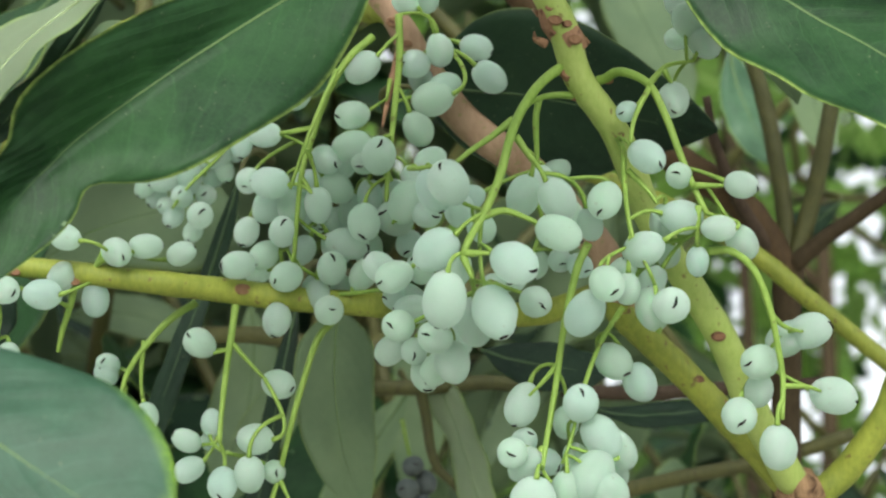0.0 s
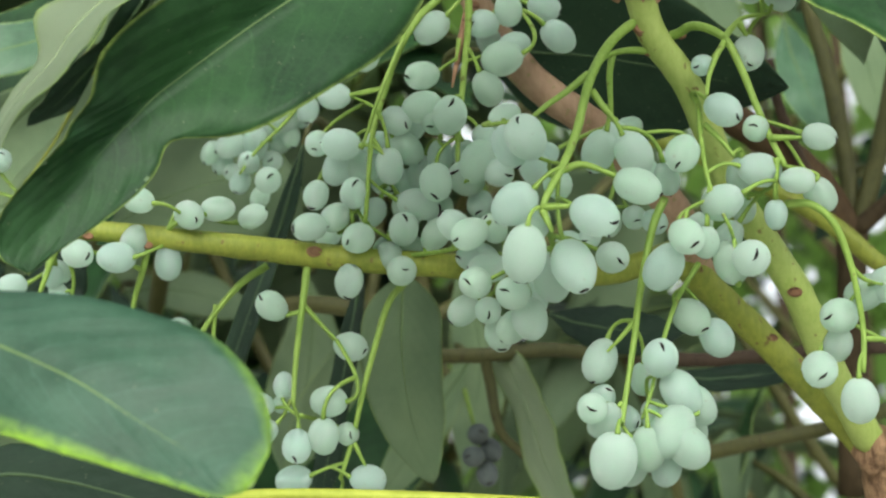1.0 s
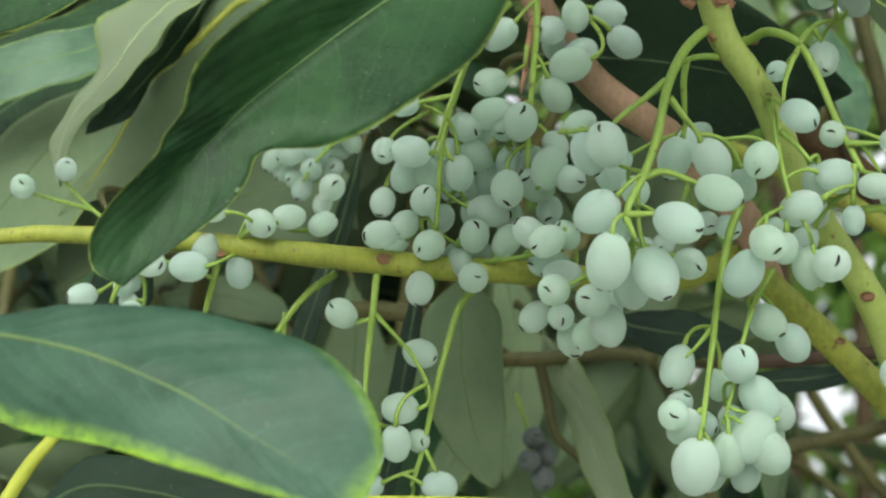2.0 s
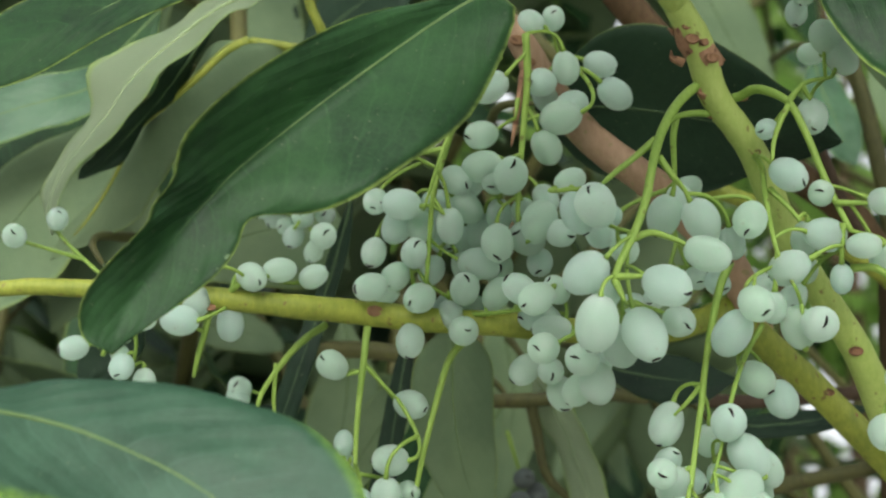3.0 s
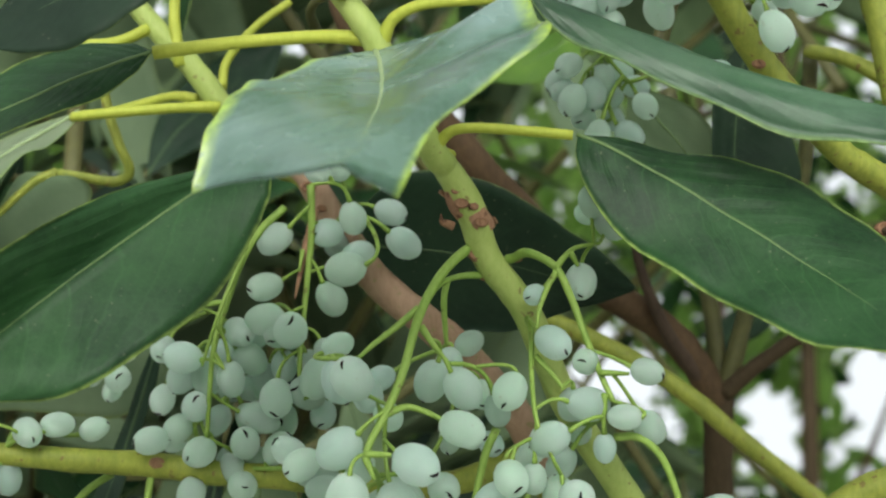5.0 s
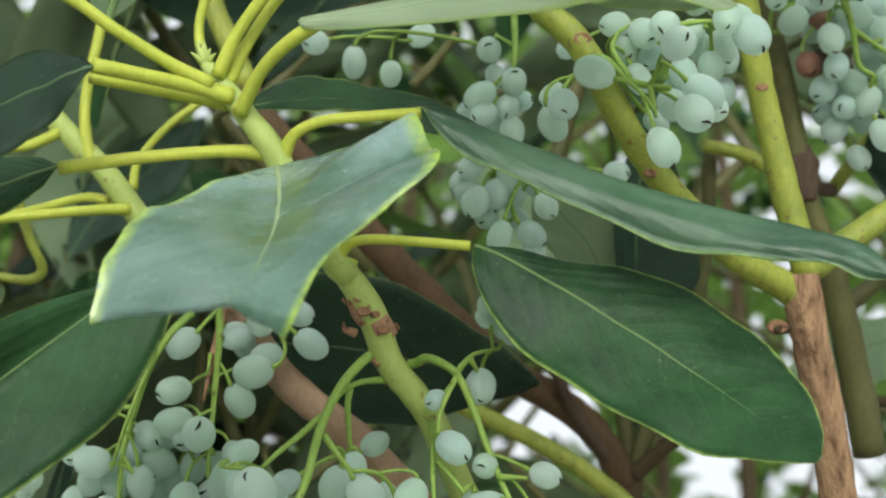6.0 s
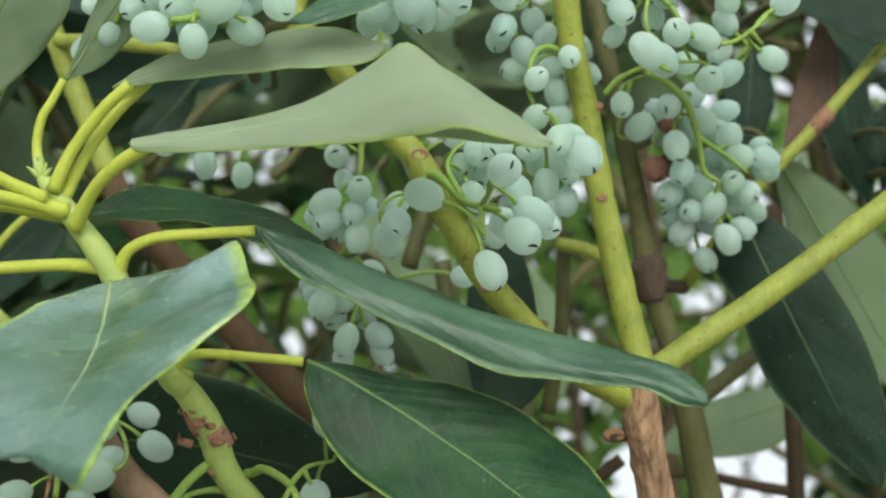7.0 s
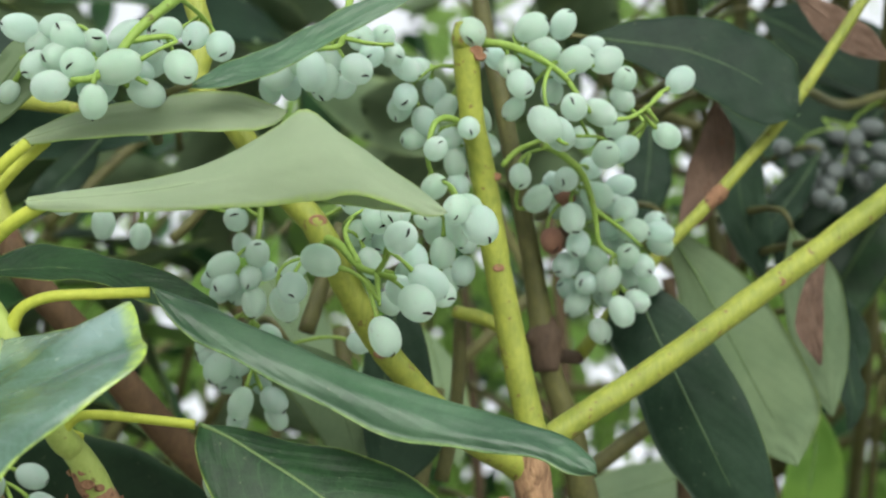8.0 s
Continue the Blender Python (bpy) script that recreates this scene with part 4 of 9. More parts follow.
stem(thing_brown_branch, "twig", [(214.7, 452.4, 160.5, 2), (200.9, 453.5, 163.3, 1.8), (187, 456.3, 167.2, 1.7), (171, 459.8, 169.3, 1.5)], BROWNWOOD)

thing_back_branch = empty("branch", P(81.4, 407.1, 138.7), "olive brown twigs in the shade of leaves", "branch")
stem(thing_back_branch, "stem", [(36, 410, 160, 2.3), (60, 408.5, 150.5, 2.5), (81.4, 407.1, 138.7, 2.6), (94.9, 406.3, 129.2, 2.6), (107, 407.9, 119, 2.6), (122.7, 412.2, 107.3, 2.5), (146.3, 418.5, 89.9, 2.4)], OLIVE)
stem(thing_back_branch, "twig", [(43.1, 452.1, 102.8, 2.2), (66.2, 447.5, 100.8, 2.2), (91.3, 446.9, 102.5, 2.2), (119.8, 446.2, 104.3, 2)], DARKWOOD)
stem(thing_back_branch, "twig", [(51.2, 473.3, 73.9, 2.6), (79.7, 465.9, 79.5, 2.4), (104.3, 459.2, 83.3, 2.2), (130, 451.4, 90.2, 2.2)], SHADED_TWIG)

thing_left_shoot = empty("leafy_shoot", P(-13.5, 344.4, 170.7), "green shoot with yellow petioles behind the whorl", "shoot")
stem(thing_left_shoot, "stem", [(-13.5, 344.4, 170.7, 3.2), (-26.3, 340.4, 181.7, 3.1), (-36.2, 335.9, 193.9, 3), (-48, 333.5, 206.4, 2.8), (-55.5, 332.1, 216.2, 2.4)], GREEN)
stem(thing_left_shoot, "petiole", [(-29.5, 337.3, 184.3, 1.6), (-39.8, 335.6, 183.2, 1.3), (-58.9, 334.3, 180.8, 1.3), (-65.8, 336.4, 180.9, 1.2)], YELLOW, knots=0.05, sides=10)
stem(thing_left_shoot, "petiole", [(-35.5, 342.1, 188.7, 1.5), (-43.1, 343.7, 190.2, 1.2), (-58.3, 348.6, 188.4, 1.2), (-66.8, 348.9, 187.6, 1)], YELLOW, knots=0.05, sides=10)
stem(thing_left_shoot, "petiole", [(-39.4, 333.8, 193.8, 1.6), (-41.2, 330.5, 208.9, 1.4), (-38.3, 327.6, 228.5, 1.4), (-33.8, 323.6, 251.3, 1.4)], YELLOW, knots=0.05, sides=10)
stem(thing_left_shoot, "petiole", [(-47.6, 332.5, 203.5, 1.5), (-55.6, 331.8, 199.3, 1.3), (-66.3, 330.2, 197.9, 1.3)], YELLOW, knots=0.05, sides=10)
stem(thing_left_shoot, "petiole", [(-30.1, 343, 192.2, 1.3), (-28.9, 342.3, 199.9, 1.1), (-22.1, 342.9, 209.9, 1.1), (-13.7, 344.2, 217.9, 1.1)], YELLOW, knots=0.05, sides=10)
stem(thing_left_shoot, "petiole", [(-63.6, 350.3, 204.1, 1.3), (-61.2, 355.8, 192, 1.3), (-58.3, 358.8, 183.7, 1.3), (-55.8, 362.1, 177.7, 1.4), (-59.6, 364, 175.4, 1.4), (-67.9, 364.5, 176.7, 1.3), (-75.2, 365.1, 178.2, 1.2)], OLIVE)
leaf(thing_left_shoot, [
    (-27.7, 281.5, 205.9, 0, -0.1, 0.2, -0, 0.1, -0.2),
    (-25.2, 277.9, 212.9, -7.9, 2.2, -0.2, 6.6, -1.3, -2.2),
    (-20.8, 272.7, 221.5, -14.6, 2.6, 1.5, 13.6, -1.5, -1.6),
    (-15.7, 267.4, 230.1, -16.6, 0.4, 4.6, 15.3, -1.8, -1),
    (-10.7, 263.5, 240.9, -8.7, -0.9, 2.3, 8.8, 0.4, -1.1),
    (-7.5, 261.3, 246.9, -0.1, 0, -0, 0.1, -0, 0)], 1, "plain", 0.2, rib=1.3)

thing_back_twig = empty("branch", P(-13.9, 432.7, 97.5), "thin yellowish twigs in the shade of the shrub", "branch")
stem(thing_back_twig, "stem", [(-13.9, 432.7, 97.5, 2.2), (2.3, 432.7, 97.7, 2.2), (18.7, 436.9, 100.7, 2.2), (35.6, 442.2, 100.7, 2)], SHADED_TWIG)
stem(thing_back_twig, "twig", [(0.7, 432.8, 97.3, 1.7), (2.4, 435.5, 90, 1.6), (4.9, 436, 76.9, 1.4), (12.1, 436.7, 69, 1.2)], SHADED_TWIG)
stem(thing_back_twig, "twig", [(-67.6, 437.4, 114, 2.6), (-43.8, 432.6, 112.6, 2.6), (-14, 430, 105.2, 2.4)], SHADED_TWIG)
stem(thing_back_twig, "twig", [(80.8, 352.5, 201, 2.4), (85.5, 349, 216.5, 2.2), (90.3, 345.9, 230.7, 2.2)], SHADED_TWIG)
stem(thing_back_twig, "twig", [(120.6, 375.8, 166.2, 2.2), (124.1, 366.3, 186.5, 2), (124.7, 355.7, 209.8, 2)], SHADED_TWIG)
stem(thing_back_twig, "twig", [(165.9, 384.3, 172.1, 2.6), (180.7, 378.5, 182.4, 2.4), (195.5, 372.6, 192.7, 2.2)], SHADED_TWIG)
stem(thing_back_twig, "twig", [(43.5, 362.5, 232.1, 1.6), (49.8, 358.4, 237.5, 1.4), (56, 353.8, 244.3, 1.2)], SHADED_TWIG)

thing_far_twig = empty("branch", P(217.7, 331, 262.9), "far twig that carries a small fruit cluster", "branch")
stem(thing_far_twig, "stem", [(217.7, 331, 262.9, 1.6), (247.4, 379.5, 302.2, 1.7), (289.3, 433.4, 329.5, 1.8), (325.9, 438.2, 345.7, 1.6)], SHADED_TWIG)

thing_left_front_shoot = empty("leafy_shoot", P(-61.1, 352.5, 40.2), "large glossy leaves on a shoot close by", "shoot")
stem(thing_left_front_shoot, "petiole", [(-61.1, 352.5, 40.2, 1.5), (-45.8, 352.2, 41.1, 1.3), (-20.3, 353.3, 40.9, 1.3), (13.1, 354.9, 39.5, 1.4), (26, 356.7, 37.4, 1.5)], YELLOW, knots=0.05, sides=10)
stem(thing_left_front_shoot, "petiole", [(-120.7, 320.2, 26.7, 1.7), (-116.1, 317.4, 34.3, 1.6), (-111.2, 315.7, 42, 1.5), (-106.9, 314.9, 47.1, 1.3), (-103, 313.7, 53.3, 1.2)], YELLOW, knots=0.05, sides=10)
leaf(thing_left_front_shoot, [
    (-127.5, 259.9, 52, 0, -0.2, 0.5, -0, 0.2, -0.5),
    (-110.5, 250, 49.8, -0.7, 1.1, 2.8, 1.3, -1.3, -8.2),
    (-97.6, 244.6, 47.3, -1.1, 2.6, 4.6, 1.7, -1, -14.8),
    (-82.7, 240.8, 43.1, -1.4, 3, 9.4, -0.4, -1.1, -14.4),
    (-68.5, 238.9, 36.6, 2.2, 3.3, 14.3, -1.5, -2, -12),
    (-56.7, 238.3, 29.4, 8.1, 1.9, 15.2, -2.1, -1.4, -7.9),
    (-47.8, 238.2, 24, 8.3, 1.7, 13, -2.3, -1.3, -5.3),
    (-41.7, 238.3, 20.7, 5.7, 1.8, 6.8, -2.4, -0.9, -3.5),
    (-38.6, 238.8, 19.2, 0.3, -0.2, 0.5, -0.3, 0.2, -0.5)], -1, "rim", 0.4, "broad dark leaf with bright yellow-green margin")
leaf(thing_left_front_shoot, [
    (-63.9, 335.9, 182.2, -0.3, -0, 0.1, 0.3, 0.1, -0.3),
    (-75.3, 339.1, 176.4, -6, 2.5, 1.9, 5.3, -2.1, -3.1),
    (-83.2, 341.5, 172.7, -8.3, 2.9, 0.8, 7.4, -3, -0.4),
    (-93.3, 345, 166, -10, 3.4, 2.3, 7.3, -3.8, -1.2),
    (-103.3, 348.2, 157.4, -9.7, 3.1, 6, 9, -5.3, -0.2),
    (-107.6, 350.6, 150.8, -6.4, 3.6, 1.7, 8.4, -4.8, -1.5),
    (-115, 351.9, 141.4, -5.2, 3.1, 0.3, 6.8, -4.4, 0.3),
    (-120, 352.2, 131.6, -3.2, 1.9, 0.5, 4.4, -3.7, 1.4),
    (-121.4, 353.4, 125.4, -1.5, 0.9, 0.4, 3, -2.3, 0.6),
    (-120.4, 354.6, 119.4, -0.1, -0, 0, 0.1, 0, -0)], -1, "pale", 0.8, "twisted pale leaf", rib=0.8)
leaf(thing_left_front_shoot, [
    (-82, 361.5, 188, -0.3, -0, 0, 0.3, 0, -0),
    (-90.5, 362.8, 172.8, -3.8, -3.6, -1.8, 2.7, 3.1, 3.2),
    (-97.2, 366.1, 163.8, -4.2, -3.2, -2.8, 3.8, 3.1, 3.1),
    (-106.5, 368, 152.5, -4.8, -2.6, -1.6, 4.4, 2.6, 4.4),
    (-113.9, 370.7, 145.2, -4, -1.7, -1, 5.5, 1.4, 1.9),
    (-119.6, 372, 141.6, -0.1, -0.1, 0.1, 0.1, 0.1, -0.3)], 1, "dark", 0.8)
leaf(thing_left_front_shoot, [
    (-75.5, 365, 178.4, -0.3, -0.1, 0.1, 0.3, 0.1, -0.1),
    (-81.5, 365.9, 175.9, -4, 1.3, 2.4, 15.9, -5.2, -3.2),
    (-89.4, 368.5, 168.9, -4.5, 2.8, -1.9, 20.5, -5.7, -4.9),
    (-98.1, 371, 161.9, -7.8, 3.9, -1.9, 14.7, -5.1, -6.6),
    (-106, 373.4, 155.2, -3.7, 3.6, -4, 12.9, -3.7, -7.3),
    (-111, 377.1, 145.1, -3.3, 3, -2.3, 11.9, -2.4, -5.1),
    (-118.6, 381.2, 133.8, -5.7, 2.4, -0.7, 11.8, -2.4, -2.3),
    (-128.4, 384.8, 124, -0.3, -0, 0, 0.3, 0, -0)], -1, "plain", 0.3, rib=1.5, rib_skin=OLIVE)

thing_dark_back = empty("leafy_twig", P(-5.8, 348.8, 209.4), "dark green leaf in the shade of others", "foliage", "leafy twigs behind the fruit")
stem(thing_dark_back, "twig", [(3.5, 290.5, 189.4, 0.5), (-0.9, 291.4, 189.2, 0.8), (-3.8, 296.7, 190.7, 1), (-5.8, 313, 196.4, 1.2), (-5.8, 348.8, 209.4, 1.6)], SHADED_TWIG, sides=8, step=3)
leaf(thing_dark_back, [
    (2, 290.8, 189.3, 0, -0.2, 0.6, -0, 0.2, -0.6),
    (13.6, 288.5, 189.8, -1.4, 1.9, 6.5, 0.7, -1.1, -3),
    (29, 286.7, 188.8, 0, 2.3, 5.5, -0, -1.8, -3.8),
    (44.2, 286.1, 184.6, 1.4, 0.7, 3.9, -1.4, -0.5, -4.5),
    (56.7, 285.8, 179.5, 0.3, -0.4, 1.2, -0.3, 0.3, -0.7)], -1, "plain", 0.5, rib=0.3)

thing_dark_center = empty("leafy_twig", P(-10.2, 410, 175), "dark green leaf in the shade of others", "foliage", "leafy twigs behind the fruit")
stem(thing_dark_center, "twig", [(-0.8, 352.5, 153.7, 0.5), (-5.2, 353, 154.1, 0.8), (-8.2, 358, 156.1, 1), (-10.2, 374.2, 162.1, 1.2), (-10.2, 410, 175, 1.6)], SHADED_TWIG, sides=8, step=3)
leaf(thing_dark_center, [
    (-2.3, 352.7, 153.8, -0, -0.1, 0.3, 0, 0.1, -0.3),
    (11.8, 351, 152.4, 1.3, -14.9, 11.6, 0.1, 12.6, -11.1),
    (27.2, 349.7, 150.3, -2, -19.9, 13.7, 0.5, 15.9, -14.4),
    (42.3, 347.8, 146.6, -2.5, -18.4, 12.4, 1, 16.2, -12.4),
    (55.8, 346.2, 142.3, -1.8, -13, 9.4, 1, 10.4, -5.3),
    (66.5, 344.9, 140, -0.6, -5.9, 4.6, 0.5, 4, -2.3),
    (73.2, 344.2, 139.1, -0, -0.1, 0.3, 0, 0.1, -0.3)], -1, "dark", 0.2)

thing_grey_left = empty("leafy_twig", P(-111.7, 464.6, 141.5), "grey-green leaf showing its pale underside", "foliage", "leafy twigs behind the fruit")
stem(thing_grey_left, "twig", [(-103.7, 406.4, 125.9, 0.5), (-107.5, 407.3, 123.7, 0.8), (-110, 412.5, 123.8, 1), (-111.7, 428.9, 128.6, 1.2), (-111.7, 464.6, 141.5, 1.6)], SHADED_TWIG, sides=8, step=3)
leaf(thing_grey_left, [
    (-105, 406.7, 125.2, -0, -0.1, 0.3, 0, 0.1, -0.3),
    (-92.5, 404, 132.6, -2.8, 0.3, 13.8, 2.7, -2, -9.2),
    (-76.6, 401.1, 137.6, -2.8, -0.2, 18, 2.4, 1.4, -15.4),
    (-60.9, 400.3, 139.9, -2.3, -0.6, 13.5, 0.7, 2.2, -17.6),
    (-49.9, 401.3, 137, -0, -0.5, 1.5, 0, 0.5, -1.5)], 1, "plain", 0.3)

thing_pink_back = empty("leafy_twig", P(-82.8, 464.5, 185.7), "grey-green leaf showing its pale underside", "foliage", "leafy twigs behind the fruit")
stem(thing_pink_back, "twig", [(-76.1, 410.4, 159, 0.5), (-79.3, 409.3, 162, 0.8), (-81.4, 413.2, 165.7, 1), (-82.8, 428.7, 172.8, 1.2), (-82.8, 464.5, 185.7, 1.6)], SHADED_TWIG, sides=8, step=3)
leaf(thing_pink_back, [
    (-77.1, 410, 160, -0, -0.1, 0.3, 0, 0.1, -0.3),
    (-70.6, 412.2, 153.9, -4.1, 0.6, -1.5, 4.9, -1.7, 4.6),
    (-60.8, 416.1, 143.2, -6.5, 0.6, -1.5, 6.5, -1.1, 3.1),
    (-51, 420, 132.5, -0.3, 0, -0, 0.3, -0, 0)], -1, "plain", 0.2)

thing_pale_back = empty("leafy_twig", P(64.4, 600, 341.5), "grey-green leaf showing its pale underside", "foliage", "leafy twigs behind the fruit")
stem(thing_pale_back, "twig", [(68.4, 545, 319.5, 0.6), (67.4, 549, 323.5, 0.9), (65.4, 565, 330.5, 1.2), (64.4, 600, 341.5, 1.6)], SHADED_TWIG, sides=8, step=3)
leaf(thing_pale_back, [
    (68.4, 545, 319.5, 0.1, 0, 0.1, 0, 0, 0),
    (80.5, 548.8, 299.8, 10.8, 2, 7.8, -10.7, -2, -7.7),
    (91.2, 552.5, 277.8, 13.2, 2, 8.2, -13, -2, -8),
    (99.8, 556.2, 259.8, 9.5, 2, 5.7, -9.5, -2, -5.6),
    (106.6, 560, 244.4, 0.1, 0, 0, -0.1, 0, 0)], 1, "plain", 0.4)

thing_navy_one = empty("leafy_twig", P(108.6, 394.6, 237.5), "dark green leaf in the shade of others", "foliage", "leafy twigs behind the fruit")
stem(thing_navy_one, "twig", [(106.1, 341.3, 208.4, 0.5), (107.3, 339.8, 212.5, 0.8), (108.1, 343.5, 217, 1), (108.6, 358.8, 224.5, 1.2), (108.6, 394.6, 237.5, 1.6)], SHADED_TWIG, sides=8, step=3)
leaf(thing_navy_one, [
    (106.5, 340.8, 209.8, -0.3, -0, 0, 0.3, 0, -0),
    (103.3, 344.9, 198.5, -5.8, 2.3, -0.6, 8.7, -1.8, -0.9),
    (101.6, 350.1, 184.3, -5.8, 2.4, -0.6, 13.3, -2.3, 0.6),
    (101.4, 355.2, 170.2, -4.2, 2.4, -0.7, 16.3, -1.8, -0.8),
    (102.7, 360.3, 156.1, -0.3, -0, 0, 0.3, 0, -0)], 1, "dark", 0.1)

thing_grey_mid = empty("leafy_twig", P(70.7, 411.2, 226.8), "grey-green leaf showing its pale underside", "foliage", "leafy twigs behind the fruit")
stem(thing_grey_mid, "twig", [(76.7, 357.3, 199.5, 0.5), (73.9, 356.1, 202.8, 0.8), (72, 360, 206.7, 1), (70.7, 375.5, 213.9, 1.2), (70.7, 411.2, 226.8, 1.6)], SHADED_TWIG, sides=8, step=3)
leaf(thing_grey_mid, [
    (75.8, 356.9, 200.6, -0.3, -0, 0, 0.3, 0, -0),
    (83.4, 360.1, 191.9, -7.6, 2.9, -2.1, 9.1, -2.9, 2.1),
    (91.1, 363.3, 183.1, -9.1, 2.9, -2.1, 9, -2.4, 0.6),
    (95.6, 367.5, 171.4, -6, 2.4, -0.7, 7.5, -2.4, 0.7),
    (100, 371.8, 159.8, -0.3, -0, 0, 0.3, 0, -0)], -1, "plain", 0.2)

thing_bright_mid = empty("leafy_twig", P(85, 543.1, 320.7), "bright green leaf in the light further back", "foliage", "leafy twigs behind the fruit")
stem(thing_bright_mid, "twig", [(79.2, 489.2, 293.2, 0.5), (82, 488, 296.5, 0.8), (83.8, 491.9, 300.5, 1), (85, 507.3, 307.7, 1.2), (85, 543.1, 320.7, 1.6)], SHADED_TWIG, sides=8, step=3)
leaf(thing_bright_mid, [
    (80.1, 488.8, 294.3, -0.4, 0, -0, 0.4, -0, 0),
    (71.8, 492.5, 284.1, -6.3, 3.5, 5, 6.2, -3.2, -5.9),
    (59.2, 494.8, 277.8, -6.3, 3.2, 5.9, 4.2, -2.1, -8.8),
    (44.6, 497.1, 271.6, -0.4, 0, -0, 0.4, -0, 0)], 1, "far", 0.3)

thing_left_wide = empty("leafy_twig", P(-110.9, 455, 199.9), "grey-green leaf showing its pale underside", "foliage", "leafy twigs behind the fruit")
stem(thing_left_wide, "twig", [(-117.6, 400.9, 173.2, 0.5), (-114.4, 399.8, 176.2, 0.8), (-112.3, 403.8, 179.9, 1), (-110.9, 419.3, 187, 1.2), (-110.9, 455, 199.9, 1.6)], SHADED_TWIG, sides=8, step=3)
leaf(thing_left_wide, [
    (-116.6, 400.6, 174.2, -0.2, -0.1, 0.2, 0.2, 0.1, -0.2),
    (-128, 404.4, 163.7, -9, 2.3, 5.5, 12.1, -1.5, -7.7),
    (-141, 408.8, 151.6, -10.8, 0.9, 9.2, 17, -0.9, -9.1),
    (-152.4, 413.8, 138, -12.5, 0.9, 9.1, 17.1, -0.4, -10.5),
    (-162.2, 418.7, 124.4, -7.1, 0.2, 5.2, 8.6, -0.2, -5.2),
    (-168.8, 422.6, 113.8, -0.2, -0, 0, 0.2, 0, -0)], -1, "plain", 0.3)

thing_left_fold = empty("leafy_twig", P(-104.1, 472.8, 192), "grey-green leaf showing its pale underside", "foliage", "leafy twigs behind the fruit")
stem(thing_left_fold, "twig", [(-110.5, 418.8, 165, 0.5), (-107.5, 417.7, 168.1, 0.8), (-105.4, 421.6, 171.9, 1), (-104.1, 437.1, 179, 1.2), (-104.1, 472.8, 192, 1.6)], SHADED_TWIG, sides=8, step=3)
leaf(thing_left_fold, [
    (-109.5, 418.4, 166.1, -0.2, -0.1, 0.2, 0.2, 0.1, -0.2),
    (-118.8, 421.8, 156.7, -6.2, 0.7, 3.9, 11.5, -2.6, -4.7),
    (-127.2, 425.8, 145.8, -6.5, 2.2, 2.7, 13.3, -2.6, -4.6),
    (-134.8, 430.9, 131.7, -5.5, 1.3, 2.2, 9, -1.7, -4.1),
    (-139.9, 435.5, 119.2, -0.2, -0, 0, 0.2, 0, -0)], -1, "plain", 0.3)

thing_soft_one = empty("leafy_twig", P(42.4, 460.3, 314), "dark green leaf in the shade of others", "foliage", "leafy twigs behind the fruit")
stem(thing_soft_one, "twig", [(34, 405.5, 289.4, 0.5), (38, 404.7, 291.4, 0.8), (40.6, 409, 294.4, 1), (42.4, 424.6, 301.1, 1.2), (42.4, 460.3, 314, 1.6)], SHADED_TWIG, sides=8, step=3)
leaf(thing_soft_one, [
    (17, 430, 300.4, 0, 0, -0.1, -0.1, 0, 0),
    (11.3, 432.5, 293.6, 3.7, 2, -2.6, -3.6, -2, 2.6),
    (4.4, 435, 286.2, 4.6, 2, -3.9, -4.6, -2, 4),
    (-3.1, 437.5, 278.9, 3.5, 2, -2.9, -3.4, -2, 2.8),
    (-9.3, 440, 272.6, 0.1, 0, 0, 0, 0, 0.1)], -1, "dark", 0.4)

thing_upper_dark = empty("leafy_twig", P(40, 305.5, 233.4), "slim blue-green leaf above the twisted one", "foliage", "leafy twigs behind the fruit")
stem(thing_upper_dark, "twig", [(49, 247, 215.4, 0.5), (44.7, 248, 214.3, 0.8), (41.9, 253.4, 215.2, 1), (40, 269.8, 220.5, 1.2), (40, 305.5, 233.4, 1.6)], SHADED_TWIG, sides=8, step=3)
leaf(thing_upper_dark, [
    (47.6, 247.4, 215, -0, -0.1, 0.1, 0, 0.1, -0.1),
    (55.3, 245.6, 217.1, -0.8, 1.1, 3, 0.8, -0.4, -2.9),
    (64.8, 243.3, 220.3, -0.3, 0.9, 3.6, 0.7, -0.7, -4),
    (74.3, 240.9, 224.2, -0.7, 0.7, 3.9, 0.7, -1.1, -3),
    (86.3, 237.5, 230.4, -1.1, 0.3, 3.1, 0.7, -0.5, -2.7),
    (101, 235.2, 236.9, -0.2, -0.1, 0.1, 0.2, 0.1, -0.1)], -1, "glossy", 0.3, rib=0.25)

thing_hang_one = empty("leafy_twig", P(-20.6, 445.1, 136.7), "narrow grey-green leaf hanging down on its twig", "foliage", "leafy twigs behind the fruit")
stem(thing_hang_one, "twig", [(-21.3, 391.9, 107.4, 0.5), (-21, 390.4, 111.6, 0.8), (-20.7, 394, 116.1, 1), (-20.6, 409.3, 123.8, 1.2), (-20.6, 445.1, 136.7, 1.6)], SHADED_TWIG, sides=8, step=3)
leaf(thing_hang_one, [
    (-21.2, 391.4, 108.8, 0, 0, 0, 0, 0, 0),
    (-21.9, 394.5, 100.3, -9.2, 2.9, 0.9, 9.4, -2.9, -0.9),
    (-21.7, 398.6, 86, -11.4, 3.9, 1, 10.6, -3.9, -1),
    (-19.3, 402.7, 71.8, -10, 3.9, 0.9, 8.6, -3.4, -2.3),
    (-15.4, 405.8, 60.4, -4.5, 2.5, -1, 3.8, -1.5, -1.8),
    (-13.6, 407.7, 55.1, -0.1, 0, -0, 0.1, -0, 0)], -1, "plain", 0.3)

